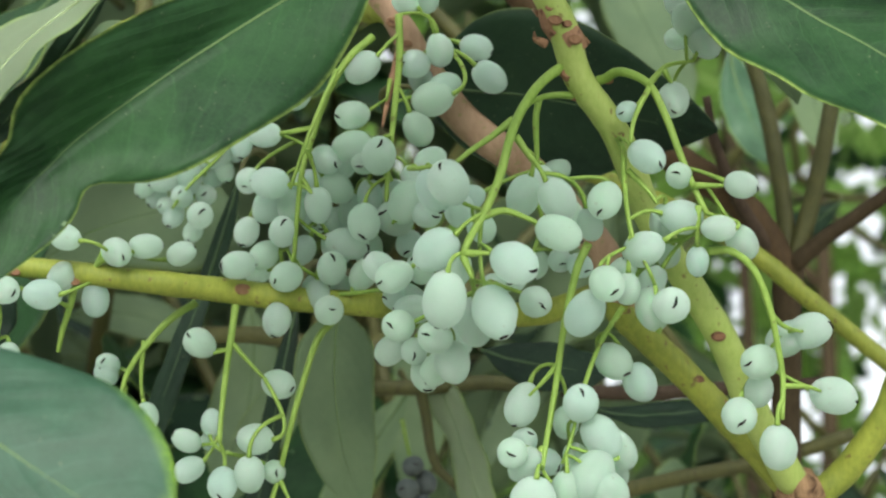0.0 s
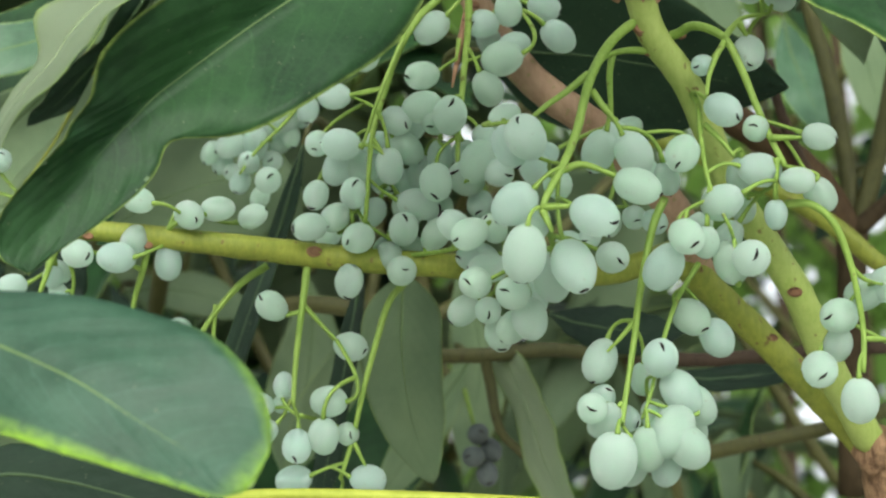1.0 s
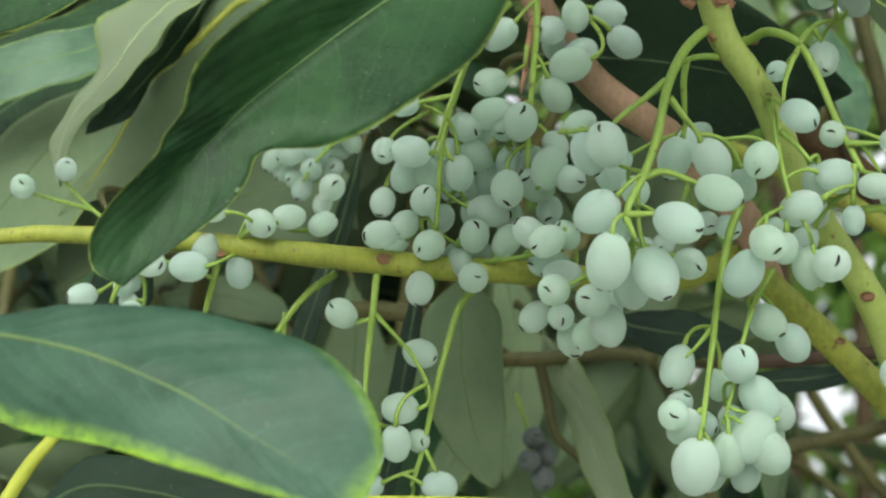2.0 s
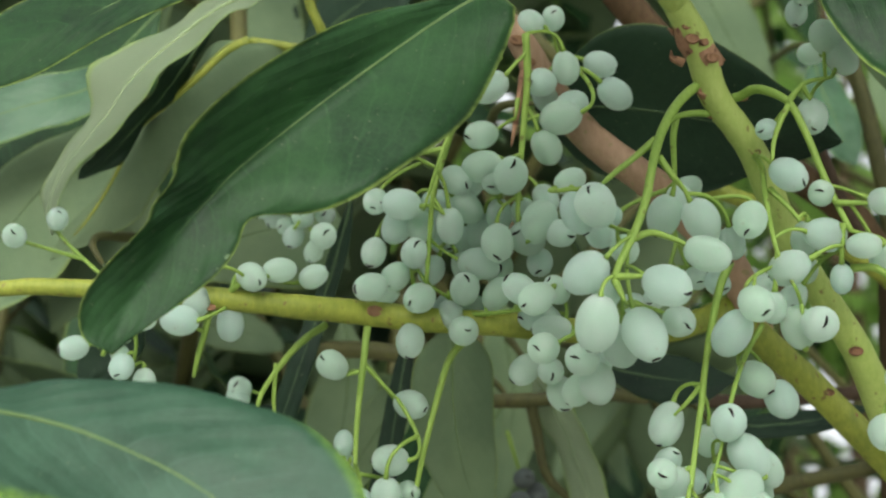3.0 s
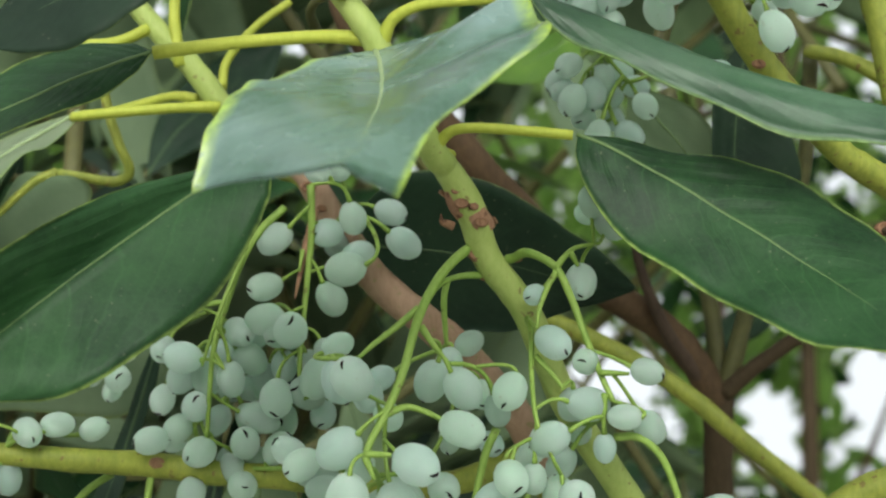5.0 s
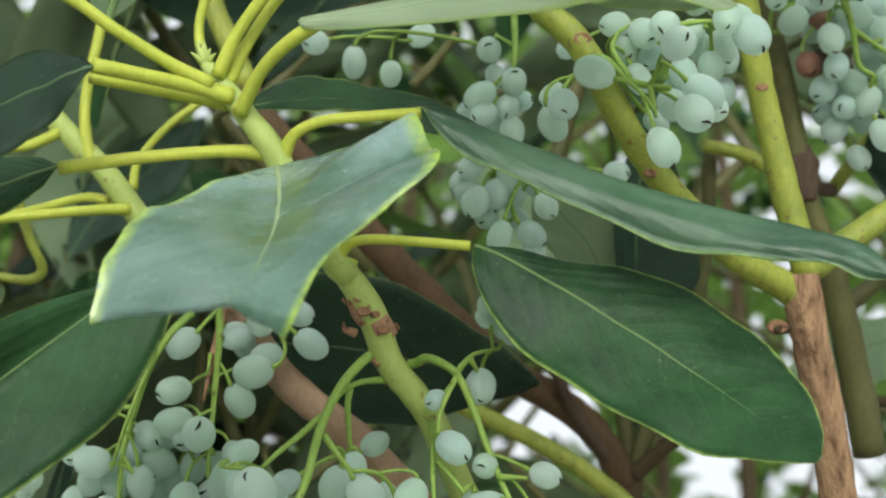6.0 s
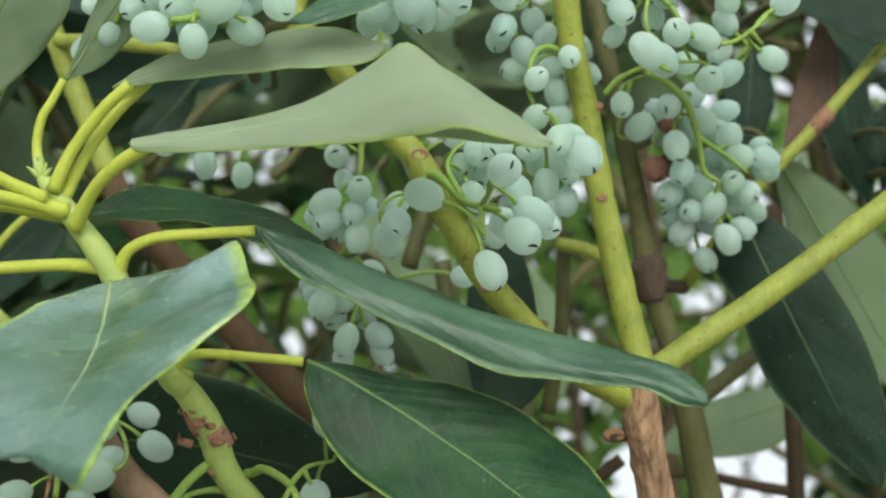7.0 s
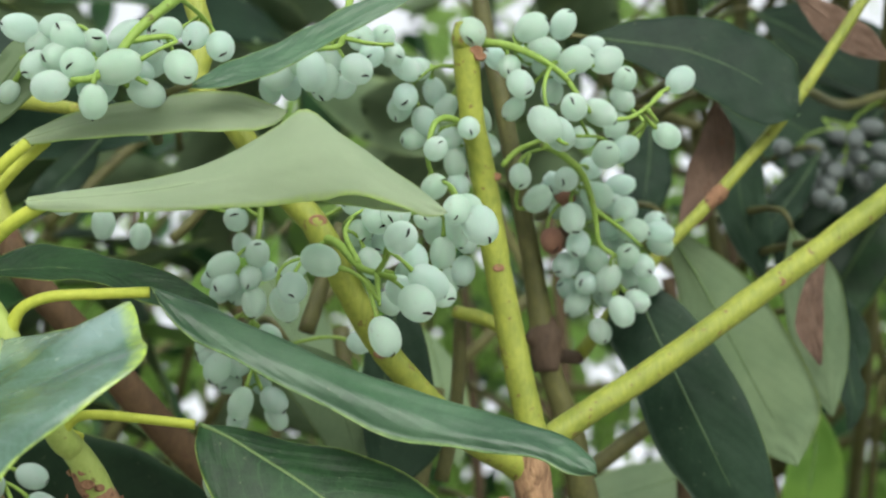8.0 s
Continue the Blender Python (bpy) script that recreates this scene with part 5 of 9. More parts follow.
thing_hang_two = empty("leafy_twig", P(-2.2, 495.5, 135), "narrow grey-green leaf hanging down on its twig", "foliage", "leafy twigs behind the fruit")
stem(thing_hang_two, "twig", [(2.1, 437.3, 106.4, 0.5), (0.1, 438.1, 110.3, 0.8), (-1.3, 443.4, 114.6, 1), (-2.2, 459.8, 122.1, 1.2), (-2.2, 495.5, 135, 1.6)], SHADED_TWIG, sides=8, step=3)
leaf(thing_hang_two, [
    (1.4, 437.6, 107.7, 0, 0, 0, 0, 0, 0),
    (7.2, 435.2, 96.7, -4.9, 3.9, 1.1, 4.8, -5.8, -1.6),
    (12.3, 430.8, 82.3, -4.1, 5.2, 0.5, 5, -6.1, -0.7),
    (16.6, 426.9, 66.8, -4.6, 5.5, -0.4, 4.4, -6.2, -0.6),
    (21.8, 423.7, 52.2, -4, 4.5, -0.7, 3.1, -5.2, -0.2),
    (25.3, 420.8, 42.5, -0.2, 0, -0, 0.2, -0, 0)], -1, "pale", 0.5)

thing_hang_dark = empty("leafy_twig", P(-46.4, 439.1, 171.1), "narrow dark leaf hanging down on its twig", "foliage", "leafy twigs behind the fruit")
stem(thing_hang_dark, "twig", [(-48.7, 384.5, 141.6, 0.5), (-47.6, 383.6, 145.9, 0.8), (-46.9, 387.8, 150.5, 1), (-46.4, 403.3, 158.2, 1.2), (-46.4, 439.1, 171.1, 1.6)], SHADED_TWIG, sides=8, step=3)
leaf(thing_hang_dark, [
    (-48.3, 384.2, 143.1, -0.2, 0, -0, 0.2, -0, 0),
    (-51.7, 387.1, 129.4, -2, 0.8, 1.3, 2.4, -0.8, -1.3),
    (-57.3, 391.4, 111.7, -2.6, 0.8, 1.3, 2.6, -0.8, -1.3),
    (-63.6, 395.7, 94.1, -3.4, 0.8, 1.2, 3.3, -0.8, -1.2),
    (-69.3, 400.8, 77, -3.4, 0.7, 1.6, 3.1, -0.8, -1.1),
    (-74.9, 405.5, 61.3, -0.2, 0, -0, 0.2, -0, 0)], 1, "dark", 0.2)

thing_hang_dark_two = empty("leafy_twig", P(-30.9, 451.5, 142), "narrow dark leaf hanging down on its twig", "foliage", "leafy twigs behind the fruit")
stem(thing_hang_dark_two, "twig", [(-32.5, 397.3, 112.5, 0.5), (-31.7, 396.3, 116.8, 0.8), (-31.2, 400.3, 121.3, 1), (-30.9, 415.8, 129, 1.2), (-30.9, 451.5, 142, 1.6)], SHADED_TWIG, sides=8, step=3)
leaf(thing_hang_dark_two, [
    (-32.3, 397, 113.9, -0.3, 0, -0, 0.3, -0, 0),
    (-35.4, 401.3, 96.1, -2.8, 1.7, 1.3, 2.8, -0.7, -1),
    (-38.4, 405.6, 78.5, -3.5, 1.7, 1.2, 2.8, -0.7, -0.9),
    (-41.8, 410.4, 59.6, -4, 2, 0.4, 3.1, -0.7, -0.9),
    (-45.3, 415, 44, -0.3, 0, -0, 0.3, -0, 0)], 1, "dark", 0.2)

thing_big_dark = empty("leafy_twig", P(168, 394.9, 244), "dark green leaf in the shade of others", "foliage", "leafy twigs behind the fruit")
stem(thing_big_dark, "twig", [(170.5, 338.6, 214.5, 0.5), (169.3, 338.5, 218.8, 0.8), (168.6, 343.2, 223.4, 1), (168, 359.2, 231.1, 1.2), (168, 394.9, 244, 1.6)], SHADED_TWIG, sides=8, step=3)
leaf(thing_big_dark, [
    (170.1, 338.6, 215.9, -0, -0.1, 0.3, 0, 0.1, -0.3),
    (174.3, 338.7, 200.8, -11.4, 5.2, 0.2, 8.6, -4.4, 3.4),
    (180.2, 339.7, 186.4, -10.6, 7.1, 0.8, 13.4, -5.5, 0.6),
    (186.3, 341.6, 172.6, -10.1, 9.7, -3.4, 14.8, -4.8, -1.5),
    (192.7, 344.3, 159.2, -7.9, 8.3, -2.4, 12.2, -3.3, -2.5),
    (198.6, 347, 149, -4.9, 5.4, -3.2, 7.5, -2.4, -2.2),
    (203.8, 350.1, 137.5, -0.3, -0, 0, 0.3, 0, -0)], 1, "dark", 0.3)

thing_grey_right = empty("leafy_twig", P(183.7, 413, 268.7), "grey-green leaf showing its pale underside", "foliage", "leafy twigs behind the fruit")
stem(thing_grey_right, "twig", [(188.8, 359.3, 240.7, 0.5), (186.4, 358, 244.3, 0.8), (184.8, 361.9, 248.4, 1), (183.7, 377.3, 255.7, 1.2), (183.7, 413, 268.7, 1.6)], SHADED_TWIG, sides=8, step=3)
leaf(thing_grey_right, [
    (188, 358.9, 241.9, -0.3, 0, -0, 0.3, -0, 0),
    (198.5, 364.6, 226.2, -6, 2.8, 1.1, 12.9, -3.4, 0.6),
    (209, 370.9, 209, -10.9, 4.9, -1.9, 17.4, -4.7, -1.6),
    (218.7, 375.3, 191, -10.8, 5.5, -3.5, 15.5, -4.8, -1.5),
    (224.6, 378, 181.5, -5.7, 3.3, -4.3, 8, -2.9, -0.8),
    (228.4, 380, 172.8, -0.2, -0.2, -0.2, 0.2, 0.2, 0.2)], -1, "plain", 0.3)

thing_upper_right = empty("leafy_twig", P(148.2, 372.3, 298.7), "dark glossy leaf over the hanging clusters", "foliage", "leafy twigs behind the fruit")
stem(thing_upper_right, "twig", [(157.7, 316.3, 277.2, 0.5), (153.2, 316.1, 277.7, 0.8), (150.2, 320.7, 279.7, 1), (148.2, 336.6, 285.7, 1.2), (148.2, 372.3, 298.7, 1.6)], SHADED_TWIG, sides=8, step=3)
leaf(thing_upper_right, [
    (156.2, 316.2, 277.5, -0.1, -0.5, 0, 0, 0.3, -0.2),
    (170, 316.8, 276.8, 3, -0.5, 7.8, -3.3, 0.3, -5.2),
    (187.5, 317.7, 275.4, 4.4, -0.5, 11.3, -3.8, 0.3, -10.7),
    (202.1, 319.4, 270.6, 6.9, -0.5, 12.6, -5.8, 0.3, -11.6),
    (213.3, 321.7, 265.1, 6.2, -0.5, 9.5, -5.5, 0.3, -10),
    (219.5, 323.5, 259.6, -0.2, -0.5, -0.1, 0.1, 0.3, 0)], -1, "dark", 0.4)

thing_dead_one = empty("leafy_twig", P(195.1, 392.1, 302.7), "withered brown leaf hanging among green ones", "foliage", "leafy twigs behind the fruit")
stem(thing_dead_one, "twig", [(195.9, 338.9, 273.4, 0.5), (195.5, 337.4, 277.6, 0.8), (195.3, 341.1, 282.1, 1), (195.1, 356.4, 289.8, 1.2), (195.1, 392.1, 302.7, 1.6)], SHADED_TWIG, sides=8, step=3)
leaf(thing_dead_one, [
    (200.8, 338.4, 272.8, -0.3, 0, -0, 0.3, -0, 0),
    (201.6, 341.9, 263.4, -3.6, 1.2, 2.5, 4.5, -1.5, -1.6),
    (199, 345.9, 252.2, -5.9, 1.6, 1.6, 5.3, -1.3, -2.4),
    (194.7, 349.9, 241.1, -3.7, 1.3, 2.4, 3.6, -1.3, -2.4),
    (189.6, 352.5, 234, -0.3, 0, -0, 0.3, -0, 0)], 1, "dead", 1.0)

thing_dead_two = empty("leafy_twig", P(237.3, 409.1, 256), "withered brown leaf hanging among green ones", "foliage", "leafy twigs behind the fruit")
stem(thing_dead_two, "twig", [(234.5, 355.8, 227.1, 0.5), (235.8, 354.3, 231.1, 0.8), (236.7, 358, 235.5, 1), (237.3, 373.4, 243.1, 1.2), (237.3, 409.1, 256, 1.6)], SHADED_TWIG, sides=8, step=3)
leaf(thing_dead_two, [
    (234.9, 355.3, 228.4, -0.4, 0, -0, 0.4, -0, 0),
    (232.2, 358.2, 220.5, -3.1, 0.4, 1.9, 2.2, -0.6, -1.1),
    (231.3, 361.6, 211.1, -4.8, 1.5, -1.3, 3.1, -0.4, -1.9),
    (233.9, 365.9, 199.3, -0.4, 0, -0, 0.4, -0, 0)], 1, "dead", 0.8)

thing_dead_three = empty("leafy_twig", P(155.7, 384.2, 254.2), "withered brown leaf hanging among green ones", "foliage", "leafy twigs behind the fruit")
stem(thing_dead_three, "twig", [(151.5, 330.7, 225.8, 0.5), (153.5, 329.3, 229.6, 0.8), (154.8, 333.1, 233.8, 1), (155.7, 348.5, 241.3, 1.2), (155.7, 384.2, 254.2, 1.6)], SHADED_TWIG, sides=8, step=3)
leaf(thing_dead_three, [
    (152.1, 330.2, 227.1, -0.3, 0, -0, 0.3, -0, 0),
    (149.8, 331.9, 222.7, -3.7, 0.7, 1.1, 1.3, -0.1, -2.6),
    (146.6, 333.2, 219, -0.3, 0, -0, 0.3, -0, 0)], 1, "dead", 0.8)

thing_dead_four = empty("leafy_twig", P(221.3, 388.7, 335.4), "withered brown leaf hanging among green ones", "foliage", "leafy twigs behind the fruit")
stem(thing_dead_four, "twig", [(228.9, 334.3, 309.6, 0.5), (225.3, 333.3, 312.2, 0.8), (222.9, 337.4, 315.6, 1), (221.3, 353, 322.5, 1.2), (221.3, 388.7, 335.4, 1.6)], SHADED_TWIG, sides=8, step=3)
leaf(thing_dead_four, [
    (227.7, 333.9, 310.5, -0.4, 0, -0, 0.4, -0, 0),
    (238.6, 336.8, 302.8, -3.2, 2.1, -2.9, 3.2, -2.1, 2.9),
    (249.6, 339, 296.7, -3.2, 2.4, -3.8, 3.2, -2.1, 2.9),
    (260.6, 341.2, 290.6, -0.4, 0, -0, 0.4, -0, 0)], 1, "dead", 0.8)

thing_bright_back = empty("leafy_twig", P(259.8, 568, 252.1), "bright green leaf in the light further back", "foliage", "leafy twigs behind the fruit")
stem(thing_bright_back, "twig", [(252.1, 513.5, 226.5, 0.5), (255.8, 512.6, 229, 0.8), (258.2, 516.7, 232.3, 1), (259.8, 532.3, 239.2, 1.2), (259.8, 568, 252.1, 1.6)], SHADED_TWIG, sides=8, step=3)
leaf(thing_bright_back, [
    (253.3, 513.2, 220.3, -0.5, 0, -0, 0.5, -0, 0),
    (239.6, 516.6, 211, -5.2, 2.9, 6.6, 2.9, -1.4, -10.6),
    (221.4, 518.9, 204.8, -5.1, 2.8, 10, 2.7, -1.3, -13.8),
    (204, 522.7, 200.2, -3.5, 1.2, 8.3, 0.6, -2.5, -10.7),
    (186.6, 526.8, 194.6, -0.4, -0, 0, 0.4, 0, -0)], -1, "plain", 0.3)

thing_bright_low = empty("leafy_twig", P(306.2, 600, 281.3), "bright green leaf in the light further back", "foliage", "leafy twigs behind the fruit")
stem(thing_bright_low, "twig", [(307.4, 546.8, 252, 0.5), (306.8, 545.3, 256.2, 0.8), (306.4, 548.9, 260.7, 1), (306.2, 564.2, 268.4, 1.2), (306.2, 600, 281.3, 1.6)], SHADED_TWIG, sides=8, step=3)
leaf(thing_bright_low, [
    (307.2, 546.3, 253.4, -0.5, 0, -0, 0.5, -0, 0),
    (309.6, 552.8, 235.6, -7.9, 4.4, 2.6, 7.8, -4.8, -1.5),
    (307, 559.2, 217.8, -10.4, 5.6, -0.9, 12.8, -4.8, -1.4),
    (301.9, 565.7, 200.1, -7.9, 5.7, -1, 10.3, -4.1, -3.5),
    (299.4, 571.3, 184.7, -0.5, -0, 0, 0.5, 0, -0)], 1, "far", 0.3)

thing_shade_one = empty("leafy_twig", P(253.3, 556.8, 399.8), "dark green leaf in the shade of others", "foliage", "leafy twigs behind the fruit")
stem(thing_shade_one, "twig", [(262.2, 501.6, 376.2, 0.5), (258, 501, 377.7, 0.8), (255.2, 505.4, 380.4, 1), (253.3, 521.1, 386.9, 1.2), (253.3, 556.8, 399.8, 1.6)], SHADED_TWIG, sides=8, step=3)
leaf(thing_shade_one, [
    (260.8, 501.4, 376.7, -0.3, -0.1, 0.2, 0.3, 0.1, -0.2),
    (283.4, 504.4, 368.6, 4.3, -0.7, 16.6, -6.8, 0.6, -16.4),
    (308.7, 508.2, 358.1, 7.6, -2.4, 24.2, -7.5, 2.2, -23.6),
    (334.3, 512.8, 345.3, 10.6, -2.4, 24.2, -10.4, 2.2, -23.6),
    (365.3, 518.3, 330.3, 0.3, -0.1, 0.2, -0.3, 0.1, -0.2)], -1, "dark", 0.3)

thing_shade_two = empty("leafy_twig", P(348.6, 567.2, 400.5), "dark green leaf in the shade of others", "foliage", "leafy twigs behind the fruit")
stem(thing_shade_two, "twig", [(343.3, 513.5, 372.7, 0.5), (345.8, 512.2, 376.2, 0.8), (347.5, 516.1, 380.2, 1), (348.6, 531.5, 387.5, 1.2), (348.6, 567.2, 400.5, 1.6)], SHADED_TWIG, sides=8, step=3)
leaf(thing_shade_two, [
    (344.1, 513.1, 373.8, -0.3, -0.1, 0.2, 0.3, 0.1, -0.2),
    (328.4, 521, 352.1, -13.5, 2.9, 6.5, 13.3, -3, -6.5),
    (315.4, 529.6, 328.4, -16.1, 2.2, 8.6, 18.5, -2.2, -8.5),
    (307.7, 537.3, 307.4, -11.2, 2.9, 3.6, 13.7, -2.1, -5.8),
    (302.6, 544.8, 286.6, -0.3, 0, -0, 0.3, -0, 0)], 1, "dark", 0.3)

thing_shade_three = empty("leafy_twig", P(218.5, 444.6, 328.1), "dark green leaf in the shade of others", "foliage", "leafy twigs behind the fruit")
stem(thing_shade_three, "twig", [(222.1, 391.2, 299.4, 0.5), (220.4, 389.8, 303.3, 0.8), (219.3, 393.5, 307.6, 1), (218.5, 408.9, 315.2, 1.2), (218.5, 444.6, 328.1, 1.6)], SHADED_TWIG, sides=8, step=3)
leaf(thing_shade_three, [
    (221.5, 390.7, 300.7, -0.2, -0.1, 0.2, 0.2, 0.1, -0.2),
    (227.5, 395.9, 286.5, -6.9, 3.4, -0.7, 6.8, -3.4, 0.6),
    (229.6, 401.1, 272.2, -7.8, 3.5, -0.7, 7.8, -2.8, -1.1),
    (233.6, 406.2, 258, -5.2, 2.5, -1.1, 6.2, -2.2, 0.2),
    (237.6, 410.7, 245.7, -0.2, 0, -0, 0.2, -0, 0)], 1, "dark", 0.4)

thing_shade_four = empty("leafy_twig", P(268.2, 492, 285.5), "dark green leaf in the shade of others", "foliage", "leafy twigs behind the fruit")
stem(thing_shade_four, "twig", [(272.7, 438.5, 257.2, 0.5), (270.6, 437.1, 260.9, 0.8), (269.2, 440.9, 265.1, 1), (268.2, 456.3, 272.6, 1.2), (268.2, 492, 285.5, 1.6)], SHADED_TWIG, sides=8, step=3)
leaf(thing_shade_four, [
    (272, 438, 258.4, -0.2, -0.1, 0.2, 0.2, 0.1, -0.2),
    (278.4, 442.1, 247.2, -4.5, 2.2, -0.3, 5.5, -2.6, 1.3),
    (282.6, 446.9, 234, -5.5, 2.6, -1.3, 5.5, -2.6, 1.3),
    (280.5, 451.1, 222.6, -0.2, 0, -0, 0.2, -0, 0)], 1, "dark", 0.4)

thing_grey_far = empty("leafy_twig", P(232.7, 430.9, 278), "grey-green leaf showing its pale underside", "foliage", "leafy twigs behind the fruit")
stem(thing_grey_far, "twig", [(236.2, 377.5, 249.3, 0.5), (234.5, 376.1, 253.2, 0.8), (233.4, 379.8, 257.6, 1), (232.7, 395.2, 265.1, 1.2), (232.7, 430.9, 278, 1.6)], SHADED_TWIG, sides=8, step=3)
leaf(thing_grey_far, [
    (235.6, 377, 250.6, -0.2, -0.1, 0.2, 0.2, 0.1, -0.2),
    (241.3, 381.9, 237.3, -7.3, 3.4, -0.7, 7.2, -3.4, 0.7),
    (245, 387.3, 222.3, -9.1, 4.1, -2.5, 8.1, -3.5, 0.7),
    (247.8, 392.8, 207.3, -6.3, 4.1, -2.4, 5.7, -2.5, 1.1),
    (249.7, 397.6, 194, -0.2, 0, -0, 0.2, -0, 0)], -1, "plain", 0.3)

thing_hub_one = empty("leafy_twig", P(109, 567, 273.6), "glossy green leaf behind the fruit clusters", "foliage", "leafy twigs behind the fruit")
stem(thing_hub_one, "twig", [(113, 512, 251.6, 0.6), (112, 516, 255.6, 0.9), (110, 532, 262.6, 1.2), (109, 567, 273.6, 1.6)], SHADED_TWIG, sides=8, step=3)
leaf(thing_hub_one, [
    (113, 512, 251.6, 0.1, 0, 0, 0, 0, 0),
    (115.8, 515.2, 238.1, 7.4, 2, 3.5, -7.3, -2, -3.6),
    (121.3, 518.5, 224.7, 8.8, 2, 4.9, -8.7, -2, -4.9),
    (125.4, 521.8, 215.9, 6.5, 2, 3.7, -6.4, -2, -3.6),
    (128.5, 525, 209.4, 0.1, 0, 0.1, 0, 0, 0)], -1, "glossy", 0.3)

thing_hub_pale = empty("leafy_twig", P(137.1, 585, 295.9), "grey-green leaf showing its pale underside", "foliage", "leafy twigs behind the fruit")
stem(thing_hub_pale, "twig", [(141.1, 530, 273.9, 0.6), (140.1, 534, 277.9, 0.9), (138.1, 550, 284.9, 1.2), (137.1, 585, 295.9, 1.6)], SHADED_TWIG, sides=8, step=3)
leaf(thing_hub_pale, [
    (141.1, 530, 273.9, 0, 0, 0, -0.1, 0, -0.1),
    (146, 533.8, 258.7, 7.5, 2, 3.5, -7.3, -2, -3.4),
    (149.9, 537.5, 243.7, 9.2, 2, 3.7, -9.1, -2, -3.7),
    (153.4, 541.2, 231.2, 7.1, 2, 2.6, -7, -2, -2.7),
    (155.4, 545, 219.8, 0.1, 0, 0, 0, 0, 0)], 1, "plain", 0.3)

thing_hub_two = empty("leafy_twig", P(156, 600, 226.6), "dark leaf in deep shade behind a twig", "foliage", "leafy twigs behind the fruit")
stem(thing_hub_two, "twig", [(160, 545, 204.6, 0.6), (159, 549, 208.6, 0.9), (157, 565, 215.6, 1.2), (156, 600, 226.6, 1.6)], SHADED_TWIG, sides=8, step=3)
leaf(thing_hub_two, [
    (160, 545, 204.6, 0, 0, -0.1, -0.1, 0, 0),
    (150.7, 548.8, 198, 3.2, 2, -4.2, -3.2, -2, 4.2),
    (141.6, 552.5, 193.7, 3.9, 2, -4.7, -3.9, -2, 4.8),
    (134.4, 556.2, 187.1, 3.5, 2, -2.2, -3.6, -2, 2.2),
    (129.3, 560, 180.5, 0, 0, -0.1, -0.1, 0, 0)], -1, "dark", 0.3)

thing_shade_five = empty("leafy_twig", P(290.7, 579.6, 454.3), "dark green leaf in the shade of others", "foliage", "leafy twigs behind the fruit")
stem(thing_shade_five, "twig", [(299.4, 524.4, 430.3, 0.5), (295.3, 523.8, 432, 0.8), (292.5, 528.1, 434.8, 1), (290.7, 543.8, 441.3, 1.2), (290.7, 579.6, 454.3, 1.6)], SHADED_TWIG, sides=8, step=3)
leaf(thing_shade_five, [
    (298, 524.2, 430.9, -0.3, -0.1, 0.2, 0.3, 0.1, -0.2),
    (319.7, 527.4, 422.1, 6.1, -1.2, 18, -7.4, 2, -20.2),
    (341.5, 531.1, 412.1, 8.2, -1.8, 22.4, -9.4, 2.5, -24.4),
    (363.5, 535.2, 400.7, 8, -2.1, 20.5, -9.3, 2.9, -22.6),
    (391.1, 540.6, 385.8, 0.3, -0.1, 0.3, -0.3, 0.1, -0.3)], -1, "dark", 0.3)

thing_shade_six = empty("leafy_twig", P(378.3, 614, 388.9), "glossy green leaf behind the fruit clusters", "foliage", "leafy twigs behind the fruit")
stem(thing_shade_six, "twig", [(372.6, 560.2, 361.4, 0.5), (375.3, 559, 364.8, 0.8), (377.1, 562.8, 368.7, 1), (378.3, 578.3, 376, 1.2), (378.3, 614, 388.9, 1.6)], SHADED_TWIG, sides=8, step=3)
leaf(thing_shade_six, [
    (373.5, 559.8, 362.5, -0.3, -0.1, 0.2, 0.3, 0.1, -0.2),
    (359.5, 566.3, 344.6, -9.3, 1, 8.9, 12, -1.1, -8.7),
    (345.7, 573.6, 324.5, -11.6, 2, 9.1, 14.2, -2.1, -8.9),
    (334.7, 580.8, 304.7, -7.9, 2, 6.2, 10.6, -2, -6.1),
    (326.5, 588, 285, -0.3, 0, -0, 0.3, -0, 0)], 1, "plain", 0.3)

thing_under_near = empty("leafy_twig", P(-115.7, 366.5, 45.7), "dark green leaf in the shade of others", "foliage", "leafy twigs behind the fruit")
stem(thing_under_near, "twig", [(-107.5, 308.4, 29.8, 0.5), (-111.4, 309.2, 27.7, 0.8), (-114, 314.4, 27.9, 1), (-115.7, 330.7, 32.7, 1.2), (-115.7, 366.5, 45.7, 1.6)], SHADED_TWIG, sides=8, step=3)
leaf(thing_under_near, [
    (-108.8, 308.7, 29.1, -0.2, -0, 0, 0.2, 0, -0),
    (-97.7, 306.4, 35.3, -0.7, 1, 5.9, 1.8, -0.7, -6.8),
    (-84.3, 306.8, 34.2, -0.6, 0.7, 6.9, 0.6, 0, -8.9),
    (-71, 308, 31.1, 0.7, 0.5, 7.4, 0.4, -0.3, -7.8),
    (-57.7, 309.5, 26.8, 2, -0.3, 6.7, -0.9, -0.1, -5.5),
    (-46.6, 311, 22.6, -0.2, -0, 0, 0.2, 0, -0)], -1, "dark", 0.5)

